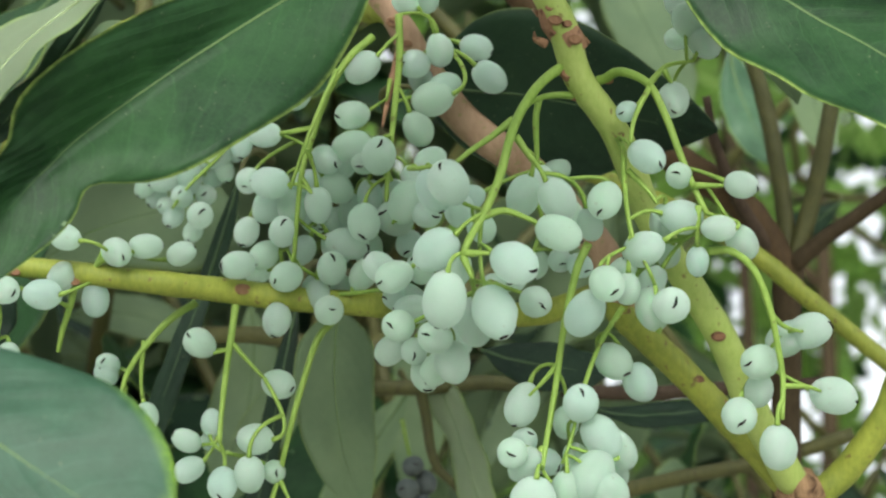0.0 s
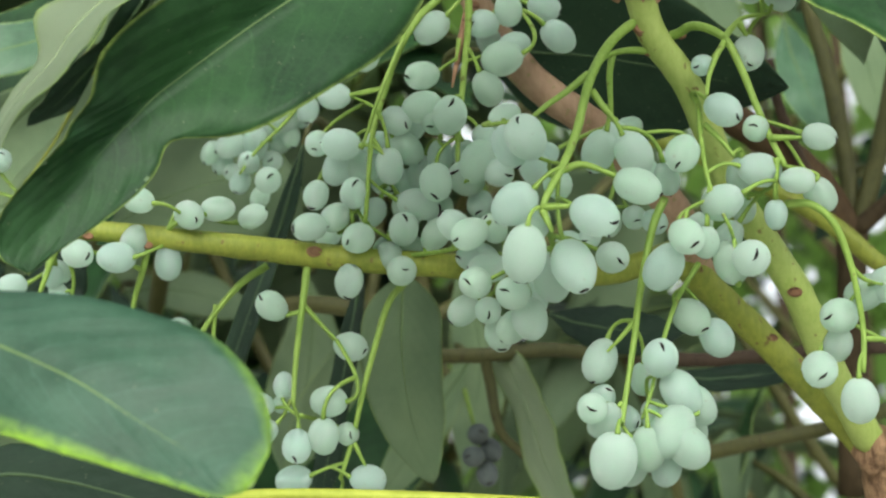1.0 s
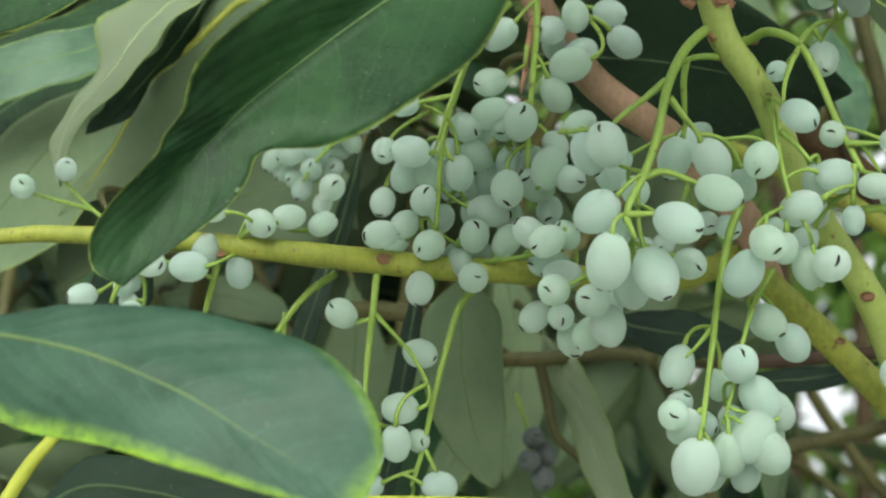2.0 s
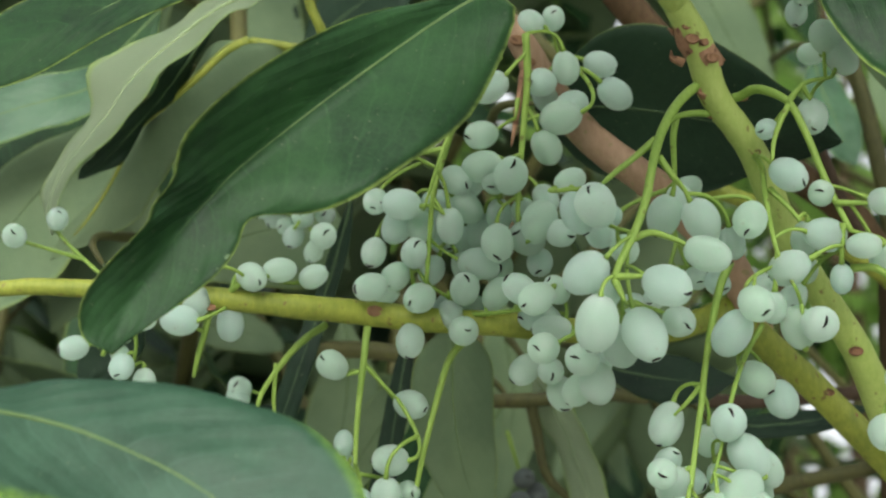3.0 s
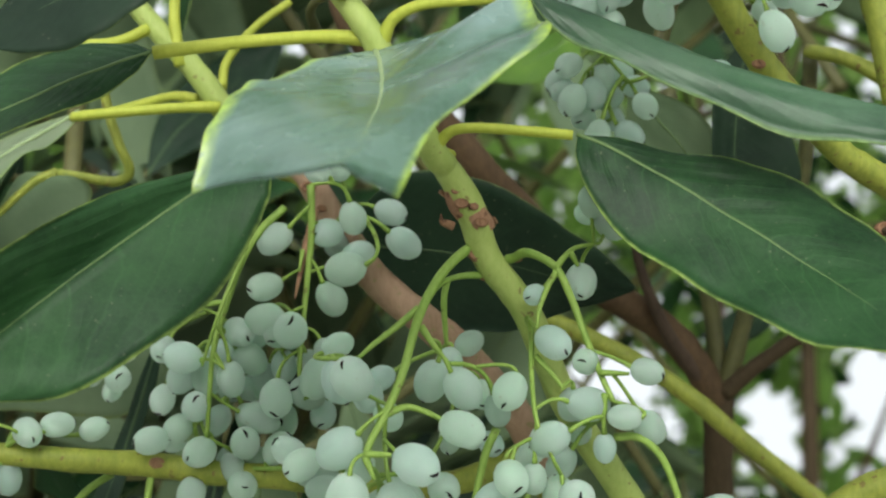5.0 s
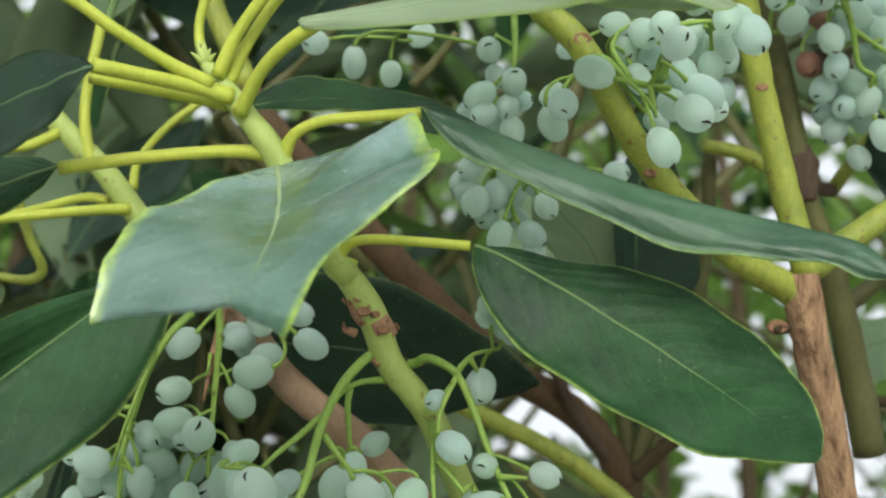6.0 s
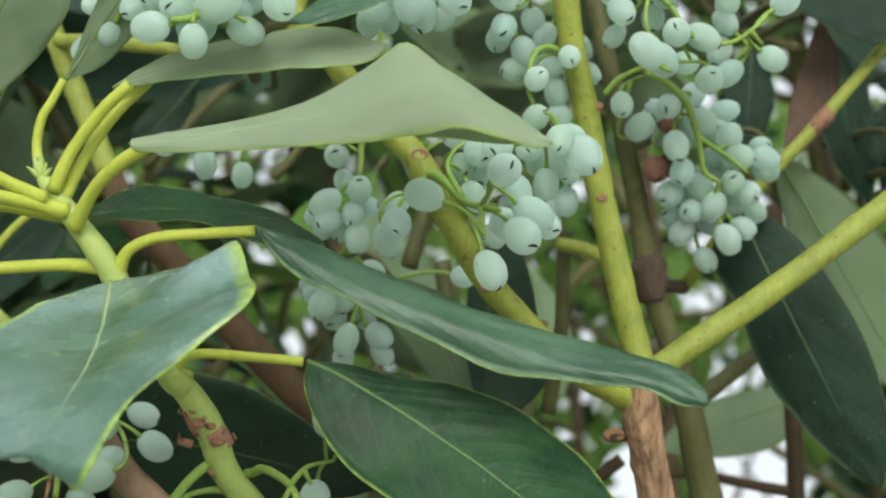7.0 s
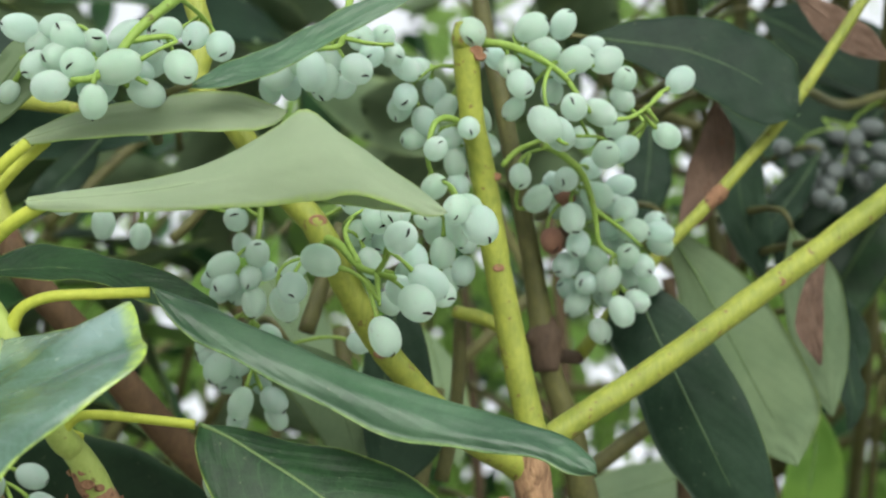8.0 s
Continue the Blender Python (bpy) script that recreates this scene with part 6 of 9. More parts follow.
thing_left_mid = empty("leafy_twig", P(-112.2, 409, 139.3), "dark green leaf in the shade of others", "foliage", "leafy twigs behind the fruit")
stem(thing_left_mid, "twig", [(-107, 355.3, 111.4, 0.5), (-109.4, 354, 115, 0.8), (-111.1, 357.9, 119, 1), (-112.2, 373.3, 126.4, 1.2), (-112.2, 409, 139.3, 1.6)], SHADED_TWIG, sides=8, step=3)
leaf(thing_left_mid, [
    (-107.8, 354.9, 112.6, -0.3, -0, 0, 0.3, 0, -0),
    (-102.3, 357.7, 104.8, -4.6, 0.9, 3.3, 4.5, -0.9, -3.3),
    (-106.5, 362.4, 91.9, -7.3, 0.9, 3.3, 7.3, -0.9, -3.2),
    (-113.4, 366.2, 81.6, -0.3, -0, 0, 0.3, 0, -0)], 1, "dark", 0.4)

thing_green_far = empty("leafy_twig", P(-101, 457.8, 235.2), "glossy green leaf behind the fruit clusters", "foliage", "leafy twigs behind the fruit")
stem(thing_green_far, "twig", [(-107.6, 403, 208.2, 0.5), (-104.5, 402.2, 211.3, 0.8), (-102.4, 406.4, 215.1, 1), (-101, 422.1, 222.3, 1.2), (-101, 457.8, 235.2, 1.6)], SHADED_TWIG, sides=8, step=3)
leaf(thing_green_far, [
    (-106.6, 402.7, 209.2, -0.3, -0, 0, 0.3, 0, -0),
    (-122.9, 406.6, 192.7, -11.3, 3.6, 7.5, 11.1, -3.1, -8.9),
    (-140.8, 409.9, 177.9, -17.1, 3.2, 14.5, 16.6, -3.9, -12.6),
    (-160.7, 414.9, 164.1, -17.4, 3.3, 14.3, 16.9, -3.4, -13.9),
    (-180.6, 420, 150.2, -9.6, 0.9, 9.3, 9.5, -1.5, -7.7),
    (-198.8, 423.9, 139.4, -0.3, -0, 0, 0.3, 0, -0)], 1, "plain", 0.4)

thing_left_band = empty("leafy_twig", P(-101.7, 436, 205.6), "mid green leaf behind the large ones", "foliage", "leafy twigs behind the fruit")
stem(thing_left_band, "twig", [(-109.9, 381.2, 180.6, 0.5), (-106, 380.4, 182.7, 0.8), (-103.4, 384.6, 185.9, 1), (-101.7, 400.2, 192.6, 1.2), (-101.7, 436, 205.6, 1.6)], SHADED_TWIG, sides=8, step=3)
leaf(thing_left_band, [
    (-108.6, 381, 181.3, -0.2, -0.1, 0.1, 0.2, 0.1, -0.1),
    (-122.7, 383.9, 173.3, -2.4, 1.5, 7.7, 3.9, -1.8, -6.9),
    (-139.8, 385.4, 169, -2.6, 1.2, 8.4, 4.1, -1.2, -8.3),
    (-158.6, 387.8, 162.6, -2.8, 1.2, 8.3, 4.3, -1.5, -7.5),
    (-180.5, 390.7, 154.6, -0.2, -0.1, 0.1, 0.2, 0.1, -0.1)], 1, "glossy", 0.3)

thing_behind_twenty = empty("leafy_twig", P(207.5, 487, 339.8), "dark leaf hanging behind a fruit cluster", "foliage", "leafy twigs behind the fruit")
stem(thing_behind_twenty, "twig", [(211.5, 432, 317.8, 0.6), (210.5, 436, 321.8, 0.9), (208.5, 452, 328.8, 1.2), (207.5, 487, 339.8, 1.6)], SHADED_TWIG, sides=8, step=3)
leaf(thing_behind_twenty, [
    (211.5, 432, 317.8, 0, 0, 0, -0.1, 0, 0),
    (210.4, 433, 307.8, 7.9, 2, 0.9, -7.8, -2, -1),
    (208.8, 434, 296.7, 9.8, 2, 0.3, -9.7, -2, -0.2),
    (206.4, 435, 285.8, 7.6, 2, -0.1, -7.4, -2, 0.1),
    (203.1, 436, 272.8, 0, 0, 0, -0.1, 0, 0)], -1, "dark", 0.4)

thing_behind_twig = empty("leafy_twig", P(287.9, 523, 350.3), "dark leaf in deep shade behind a twig", "foliage", "leafy twigs behind the fruit")
stem(thing_behind_twig, "twig", [(291.9, 468, 328.3, 0.6), (290.9, 472, 332.3, 0.9), (288.9, 488, 339.3, 1.2), (287.9, 523, 350.3, 1.6)], SHADED_TWIG, sides=8, step=3)
leaf(thing_behind_twig, [
    (291.9, 468, 328.3, 0, 0, 0, -0.1, 0, 0.1),
    (283.5, 470, 316.4, 5.1, 2, -2, -5.1, -2, 2.1),
    (274.6, 472, 304.7, 6.2, 2, -3.4, -6.3, -2, 3.4),
    (265.8, 474, 293.9, 5, 2, -2.3, -4.8, -2, 2.3),
    (257.9, 476, 283.3, 0.1, 0, -0.1, 0, 0, 0)], -1, "dark", 0.4)

thing_behind_far = empty("leafy_twig", P(336.7, 555, 393.9), "dark leaf in deep shade behind a twig", "foliage", "leafy twigs behind the fruit")
stem(thing_behind_far, "twig", [(340.7, 500, 371.9, 0.6), (339.7, 504, 375.9, 0.9), (337.7, 520, 382.9, 1.2), (336.7, 555, 393.9, 1.6)], SHADED_TWIG, sides=8, step=3)
leaf(thing_behind_far, [
    (340.7, 500, 371.9, 0.1, 0, -0.1, 0, 0, 0),
    (329, 502, 357.1, 7.5, 2, -3.7, -7.5, -2, 3.7),
    (317.1, 504, 340, 9.5, 2, -4.8, -9.5, -2, 4.8),
    (306.2, 506, 324.6, 7.4, 2, -3.5, -7.5, -2, 3.5),
    (295.7, 508, 309.5, 0, 0, 0, -0.1, 0, 0.1)], -1, "dark", 0.4)

thing_top_right = empty("leafy_twig", P(280.9, 555, 436.2), "dark leaf in deep shade behind a twig", "foliage", "leafy twigs behind the fruit")
stem(thing_top_right, "twig", [(284.9, 500, 414.2, 0.6), (283.9, 504, 418.2, 0.9), (281.9, 520, 425.2, 1.2), (280.9, 555, 436.2, 1.6)], SHADED_TWIG, sides=8, step=3)
leaf(thing_top_right, [
    (284.9, 500, 414.2, 0.1, 0, 0.1, 0, 0, -0.1),
    (301.9, 500, 406, 5.3, 2, 8.9, -5.2, -2, -8.7),
    (318.5, 500, 395.5, 7.2, 2, 10.6, -7, -2, -10.4),
    (332.6, 500, 385.5, 6.4, 2, 8.8, -6.4, -2, -8.6),
    (346.4, 500, 375, 0.1, 0, 0, -0.1, 0, -0.1)], -1, "dark", 0.4)

thing_slim_right = empty("leafy_twig", P(260, 475, 259.9), "narrow dark leaf hanging beside a withered one", "foliage", "leafy twigs behind the fruit")
stem(thing_slim_right, "twig", [(264, 420, 237.9, 0.6), (263, 424, 241.9, 0.9), (261, 440, 248.9, 1.2), (260, 475, 259.9, 1.6)], SHADED_TWIG, sides=8, step=3)
leaf(thing_slim_right, [
    (264, 420, 237.9, 0, 0, 0, -0.1, 0, 0),
    (266.9, 421.5, 226.2, 5, 2, 2.1, -5, -2, -2),
    (269, 423, 214.6, 5.8, 2, 1.8, -5.8, -2, -1.7),
    (269.4, 424.5, 205.2, 4.1, 2, 0.5, -4.1, -2, -0.6),
    (266.6, 426, 198.7, 0.1, 0, 0, 0, 0, 0)], -1, "dark", 0.4)

thing_under_six = empty("leafy_twig", P(12.4, 447, 118.9), "dark leaf in deep shade below the fruit", "foliage", "leafy twigs behind the fruit")
stem(thing_under_six, "twig", [(16.4, 392, 96.9, 0.6), (15.4, 396, 100.9, 0.9), (13.4, 412, 107.9, 1.2), (12.4, 447, 118.9, 1.6)], SHADED_TWIG, sides=8, step=3)
leaf(thing_under_six, [
    (16.4, 392, 96.9, 0, 0, 0, 0, 0, -0.1),
    (25.3, 393, 94.4, 1.5, 2, 5.6, -1.5, -2, -5.6),
    (34.9, 394, 93.1, 1.4, 2, 7.2, -1.3, -2, -7.1),
    (43.9, 395, 92.5, 0.6, 2, 6.1, -0.6, -2, -5.9),
    (53.8, 396, 93.5, 0, 0, 0, 0, 0, 0)], -1, "dark", 0.4)

thing_under_seven = empty("leafy_twig", P(42.4, 460, 106.7), "dark leaf in deep shade below the fruit", "foliage", "leafy twigs behind the fruit")
stem(thing_under_seven, "twig", [(46.4, 405, 84.7, 0.6), (45.4, 409, 88.7, 0.9), (43.4, 425, 95.7, 1.2), (42.4, 460, 106.7, 1.6)], SHADED_TWIG, sides=8, step=3)
leaf(thing_under_seven, [
    (46.4, 405, 84.7, 0, 0, 0, 0, 0, 0),
    (57.1, 406.2, 83.4, 0.6, 2, 3.2, -0.7, -2, -3.2),
    (69.5, 407.5, 84.3, 0.3, 2, 4.1, -0.3, -2, -4.2),
    (82.1, 408.8, 86.5, 0.1, 2, 3.2, -0.2, -2, -3.2),
    (93.3, 410, 89.9, 0, 0, 0, 0, 0, -0.1)], -1, "dark", 0.4)

thing_pale_low = empty("leafy_twig", P(-31.7, 510, 138.6), "grey-green leaf showing its pale underside", "foliage", "leafy twigs behind the fruit")
stem(thing_pale_low, "twig", [(-27.7, 455, 116.6, 0.6), (-28.7, 459, 120.6, 0.9), (-30.7, 475, 127.6, 1.2), (-31.7, 510, 138.6, 1.6)], SHADED_TWIG, sides=8, step=3)
leaf(thing_pale_low, [
    (-27.7, 455, 116.6, 0, 0, 0, 0, 0, 0),
    (-36.3, 458.8, 106.9, 4.6, 2, -3.1, -4.6, -2, 3.2),
    (-44.9, 462.5, 95.5, 6.3, 2, -3.9, -6.2, -2, 3.8),
    (-52.6, 466.2, 84.1, 5, 2, -2.6, -4.9, -2, 2.5),
    (-60.2, 470, 70.9, 0, 0, 0, -0.1, 0, 0)], 1, "plain", 0.4)

thing_pale_broad = empty("leafy_twig", P(-62.2, 560, 169), "grey-green leaf showing its pale underside", "foliage", "leafy twigs behind the fruit")
stem(thing_pale_broad, "twig", [(-58.2, 505, 147, 0.6), (-59.2, 509, 151, 0.9), (-61.2, 525, 158, 1.2), (-62.2, 560, 169, 1.6)], SHADED_TWIG, sides=8, step=3)
leaf(thing_pale_broad, [
    (-58.2, 505, 147, 0, 0, 0, -0.1, 0, 0),
    (-56.7, 508.8, 132, 7.6, 2, 0.6, -7.5, -2, -0.7),
    (-57.8, 512.5, 115, 12.5, 2, -1.2, -12.4, -2, 1.3),
    (-61.3, 516.2, 96.3, 11.2, 2, -1.8, -11.1, -2, 1.8),
    (-64.8, 520, 77.8, 0.1, 0, 0, 0, 0, 0)], 1, "plain", 0.5)

thing_pale_band = empty("leafy_twig", P(-134.9, 600, 176.4), "grey-green leaf showing its pale underside", "foliage", "leafy twigs behind the fruit")
stem(thing_pale_band, "twig", [(-130.9, 545, 154.4, 0.6), (-131.9, 549, 158.4, 0.9), (-133.9, 565, 165.4, 1.2), (-134.9, 600, 176.4, 1.6)], SHADED_TWIG, sides=8, step=3)
leaf(thing_pale_band, [
    (-130.9, 545, 154.4, 0, 0, 0, 0.1, 0, -0.1),
    (-118.2, 548.8, 157.5, -0.9, 2, 7.4, 0.9, -2, -7.3),
    (-105.1, 552.5, 157, 0.9, 2, 9, -0.8, -2, -8.9),
    (-91.7, 556.2, 153.8, 1.5, 2, 6.6, -1.5, -2, -6.5),
    (-83.5, 560, 150.6, 0, 0, 0, 0, 0, -0.1)], 1, "plain", 0.5)

thing_pale_side = empty("leafy_twig", P(-9.9, 590, 187.3), "grey-green leaf showing its pale underside", "foliage", "leafy twigs behind the fruit")
stem(thing_pale_side, "twig", [(-5.9, 535, 165.3, 0.6), (-6.9, 539, 169.3, 0.9), (-8.9, 555, 176.3, 1.2), (-9.9, 590, 187.3, 1.6)], SHADED_TWIG, sides=8, step=3)
leaf(thing_pale_side, [
    (-5.9, 535, 165.3, 0.1, 0, 0, 0, 0, 0),
    (-1.7, 541.2, 149, 8.1, 2, 2.3, -8.1, -2, -2.3),
    (1.4, 547.5, 129.4, 10.7, 2, 0.8, -10.7, -2, -0.8),
    (-1.1, 553.8, 109.9, 9, 2, -0.8, -8.9, -2, 0.8),
    (-4.8, 560, 88.4, 0.1, 0, 0, 0, 0, 0)], 1, "plain", 0.5)

thing_grey_gap = empty("leafy_twig", P(-75.7, 525, 243.6), "dark green leaf in the shade of others", "foliage", "leafy twigs behind the fruit")
stem(thing_grey_gap, "twig", [(-71.7, 470, 221.6, 0.6), (-72.7, 474, 225.6, 0.9), (-74.7, 490, 232.6, 1.2), (-75.7, 525, 243.6, 1.6)], SHADED_TWIG, sides=8, step=3)
leaf(thing_grey_gap, [
    (-71.7, 470, 221.6, -0.1, 0, 0, 0, 0, 0),
    (-63.4, 473.8, 239.3, -6.9, 2, 7.3, 6.8, -2, -7.2),
    (-51.7, 477.5, 253.2, -7.9, 2, 10.9, 7.8, -2, -10.7),
    (-40.5, 481.2, 266.3, -7.2, 2, 9.4, 7, -2, -9.3),
    (-27.1, 485, 284.3, 0, 0, 0.1, 0, 0, 0)], -1, "dark", 0.4)

thing_pale_lower = empty("leafy_twig", P(-7.2, 555, 137.5), "grey-green leaf showing its pale underside", "foliage", "leafy twigs behind the fruit")
stem(thing_pale_lower, "twig", [(-3.2, 500, 115.5, 0.6), (-4.2, 504, 119.5, 0.9), (-6.2, 520, 126.5, 1.2), (-7.2, 555, 137.5, 1.6)], SHADED_TWIG, sides=8, step=3)
leaf(thing_pale_lower, [
    (-3.2, 500, 115.5, 0.1, 0, 0, 0, 0, 0),
    (-10.7, 502.5, 104.5, 4.7, 2, -2.6, -4.6, -2, 2.7),
    (-19, 505, 91.7, 5.9, 2, -3.4, -6, -2, 3.5),
    (-27.3, 507.5, 79.1, 4.6, 2, -2.8, -4.6, -2, 2.7),
    (-36.5, 510, 66.5, 0.1, 0, -0.1, 0, 0, 0)], 1, "plain", 0.4)

cluster_one = Cluster("tight cluster of pale green drupes with black stigmas",
    [(-5.1, 318.1, 155.2), (-4.8, 321.7, 145.4), (-5.6, 324.8, 136.8), (-6.4, 327, 127.7), (-7.3, 329.2, 115.9), (-6.6, 329.5, 106.2)],
    [(-7, 324.1, 141.5), (-7.6, 324.8, 136.8)])
cluster_one.drupe(-13.4, 322.2, 143.4, 6.7, (-0.76, 0.51, -0.4))
cluster_one.drupe(-1.4, 325.4, 146.2, 6.5, (-0.58, -0.71, -0.4))
cluster_one.drupe(4.5, 325, 149.8, 6.3, (0.18, 0.64, -0.75))
cluster_one.drupe(13.2, 330.1, 153.3, 6.1, (0.9, -0.21, -0.37))
cluster_one.drupe(16.4, 330.1, 145.4, 6.9, (0.75, 0.51, -0.41))
cluster_one.drupe(3.0, 325.8, 137.3, 7.8, (-0.92, 0.39, -0.08))
cluster_one.drupe(5.7, 327.5, 141.3, 6.6, (0.84, 0.18, 0.51))
cluster_one.drupe(-0.3, 328.8, 131.2, 6.8, (0.45, 0.6, -0.66))
cluster_one.drupe(-15.5, 325.9, 133.1, 6.5, (-0.7, -0.58, -0.41))
cluster_one.drupe(-15.4, 326.8, 125.5, 7.2, (-0.93, 0.36, -0))
cluster_one.drupe(-9.1, 323.1, 121.5, 7.6, (0.11, -0.98, 0.15))
cluster_one.drupe(-12.5, 327.4, 122.2, 5.9, (-0.21, -0.69, -0.69))
cluster_one.drupe(-12.2, 327.2, 107.1, 7.3, (0, -0.33, -0.94))
cluster_one.drupe(-2.7, 325.8, 111.4, 7.8, (0.44, 0.04, 0.9))
cluster_one.drupe(-5.3, 329.8, 109, 7.7, (-0.53, -0.84, -0.08))
cluster_one.drupe(-11.3, 334.8, 116.7, 6.0, (0, 0.64, -0.77))
cluster_one.drupe(-3.7, 319.1, 158.8, 5.1, (-0.81, 0.16, 0.57))
cluster_one.drupe(1.4, 319.9, 160, 5.4, (0, -1, -0.04))
cluster_one.drupe(0.2, 334.5, 146.7, 5.9, (0.47, 0.6, -0.65))
cluster_one.drupe(-5.4, 334.9, 116.8, 6.3)
cluster_one.drupe(-17.6, 337.8, 125.9, 5.8)
cluster_one.drupe(-16, 339.9, 114.6, 6.1)
cluster_one.drupe(-0.9, 326.9, 117.5, 5.6)
cluster_one.drupe(-11.2, 339.3, 104.4, 6.0)
cluster_one.drupe(-2.1, 336.7, 105.6, 6.0)
cluster_one.drupe(1.7, 325.1, 108.4, 6.1)

cluster_two = Cluster("dense cluster of bluish green drupes behind others",
    [(-11, 319.9, 150.3), (-16.1, 319.7, 144.9), (-20.5, 321.3, 137.7), (-23.7, 323.5, 128.7), (-26.6, 326.1, 118.6), (-27.6, 329.6, 108.9), (-28.3, 334.1, 99.6)],
    [(-23.7, 323.5, 128.7), (-29.6, 326.7, 128.8), (-33.8, 329.5, 129.8)],
    [(-26.6, 326.6, 117.4), (-23.9, 326.9, 113.4)],
    [(-19.2, 319.9, 141.4), (-25.2, 320.7, 124.6), (-28.9, 324.7, 113.7)])
cluster_two.drupe(-35.8, 328.2, 128.9, 6.0, (-0.97, 0.23, 0.08))
cluster_two.drupe(-28.2, 326.7, 138, 5.2, (-0.66, 0.55, -0.51))
cluster_two.drupe(-21.6, 329.4, 123.3, 6.5, (0.58, -0.6, -0.56))
cluster_two.drupe(-19.1, 333.6, 118, 6.8, (0.7, 0.53, -0.47))
cluster_two.drupe(-22.9, 330.1, 112.2, 6.2, (0.07, 0.64, -0.76))
cluster_two.drupe(-34, 328.8, 117, 7.2, (-0.93, 0.28, 0.23))
cluster_two.drupe(-40.4, 340.1, 122.4, 5.9, (-0.15, -0.69, -0.71))
cluster_two.drupe(-35, 337.9, 115.3, 7.1)
cluster_two.drupe(-29.6, 336, 114, 6.5)
cluster_two.drupe(-30.9, 332.4, 106.4, 6.4, (0.06, -0.98, 0.19))
cluster_two.drupe(-41.1, 335, 99.1, 6.4, (-0.83, -0.46, -0.3))
cluster_two.drupe(-35.5, 337.9, 102.6, 6.2)
cluster_two.drupe(-29.9, 335, 96.4, 6.7, (-0.49, -0.7, -0.52))
cluster_two.drupe(-19.6, 334.3, 98.3, 6.7, (0.12, -0.94, 0.31))
cluster_two.drupe(-16.2, 333.5, 104.2, 7.2)
cluster_two.drupe(-19.1, 339.3, 105.1, 6.5)
cluster_two.drupe(-32.1, 340.2, 87.8, 6.4, (-0.13, -0.09, -0.99))
cluster_two.drupe(-20, 335.7, 88.7, 6.6, (0.25, -0.93, -0.27))
cluster_two.drupe(-22.6, 339, 93.4, 5.9)
cluster_two.drupe(-7.9, 316.2, 92.1, 6.3, (-0.74, -0.55, 0.39))
cluster_two.drupe(-4.7, 310.4, 88.1, 6.6, (-0.69, -0.49, -0.54))
cluster_two.drupe(-41.1, 347, 111.8, 6.0)
cluster_two.drupe(-1.9, 331.8, 90.5, 6.6)
cluster_two.drupe(-26, 337.1, 121.2, 5.3)
cluster_two.drupe(-28.3, 342.1, 119.8, 5.9)
cluster_two.drupe(-19.4, 342.4, 113.4, 6.1)
cluster_two.drupe(-24.9, 344.2, 114.1, 5.9)
cluster_two.drupe(-24.2, 342.3, 95.7, 5.7)
cluster_two.drupe(-17, 342, 96.3, 5.5)
cluster_two.drupe(-12.2, 334.6, 97.1, 6.1)
cluster_two.drupe(-27.2, 342.9, 105.8, 5.8)
cluster_two.drupe(-38.1, 348.3, 102.1, 5.3)

cluster_three = Cluster("large cluster of waxy pale green drupes in front",
    [(32.2, 303.8, 133.2), (30.2, 301.7, 133.1), (25.9, 299.2, 128.2), (22.3, 296.2, 121.7), (19.3, 292.9, 113.5), (16.7, 290.4, 102.7), (13.5, 289.2, 94.2), (10.4, 288.3, 88), (9.3, 288.4, 84.7)],
    [(34.8, 306.3, 129), (30.3, 304.5, 128.3), (26.5, 302.9, 126.9), (23.8, 299.7, 123.9), (21.1, 296, 119.4)],
    [(25.9, 303, 126.5), (25.3, 304.5, 122.5), (25.6, 307.4, 117.2), (25.9, 309.6, 114.2)],
    [(19.8, 294.6, 117.6), (15, 294, 113.1), (10.9, 292.3, 109.3), (7.4, 291.4, 105.7)],
    [(20.3, 294, 113.4), (23.2, 294.4, 109.1), (26.1, 295.6, 105.8)],
    [(13.5, 289.4, 93.6), (17.6, 290.9, 95.5), (22.7, 291.4, 93.9), (24.9, 290.9, 92.5)],
    [(9.3, 288.2, 85.2), (14.5, 286.3, 84.6)],
    [(9.3, 288.4, 84.7), (11.2, 289, 80.2)], girth=1.0)
cluster_three.drupe(6.4, 290.3, 101.1, 8.1, (-0.36, -0.89, 0.29))
cluster_three.drupe(2.6, 304.1, 112.3, 5.3, (0.84, 0.18, 0.51))
cluster_three.drupe(3.4, 297.8, 102.6, 7.0)
cluster_three.drupe(4, 291.2, 86.9, 8.0, (-0.73, 0.52, -0.44))
cluster_three.drupe(5.8, 291, 76.4, 8.6, (-0.09, 0.64, -0.76))
cluster_three.drupe(8.3, 293.5, 83.6, 5.6)
cluster_three.drupe(15.8, 296.1, 75.6, 8.5, (0.30, -0.25, -0.92))
cluster_three.drupe(12.2, 305.6, 76.6, 8.1)
cluster_three.drupe(16.3, 306.6, 80, 8.3)
cluster_three.drupe(19.2, 286.3, 82.7, 7.9, (0.67, -0.53, -0.52))
cluster_three.drupe(28.6, 291.4, 91, 7.0, (0.9, -0.11, -0.41))
cluster_three.drupe(13.5, 303.7, 96.7, 5.9)
cluster_three.drupe(25.2, 311.1, 83, 6.6, (0.23, -0.87, -0.44))
cluster_three.drupe(-3.7, 310.1, 77, 6.5, (-0.34, -0.9, -0.27))
cluster_three.drupe(-5.9, 340.5, 80.9, 6.4)
cluster_three.drupe(4, 307.1, 73.7, 6.7, (-0.44, -0.89, -0.15))
cluster_three.drupe(7.8, 313.9, 70.4, 7.3, (0.15, 0.56, -0.82))
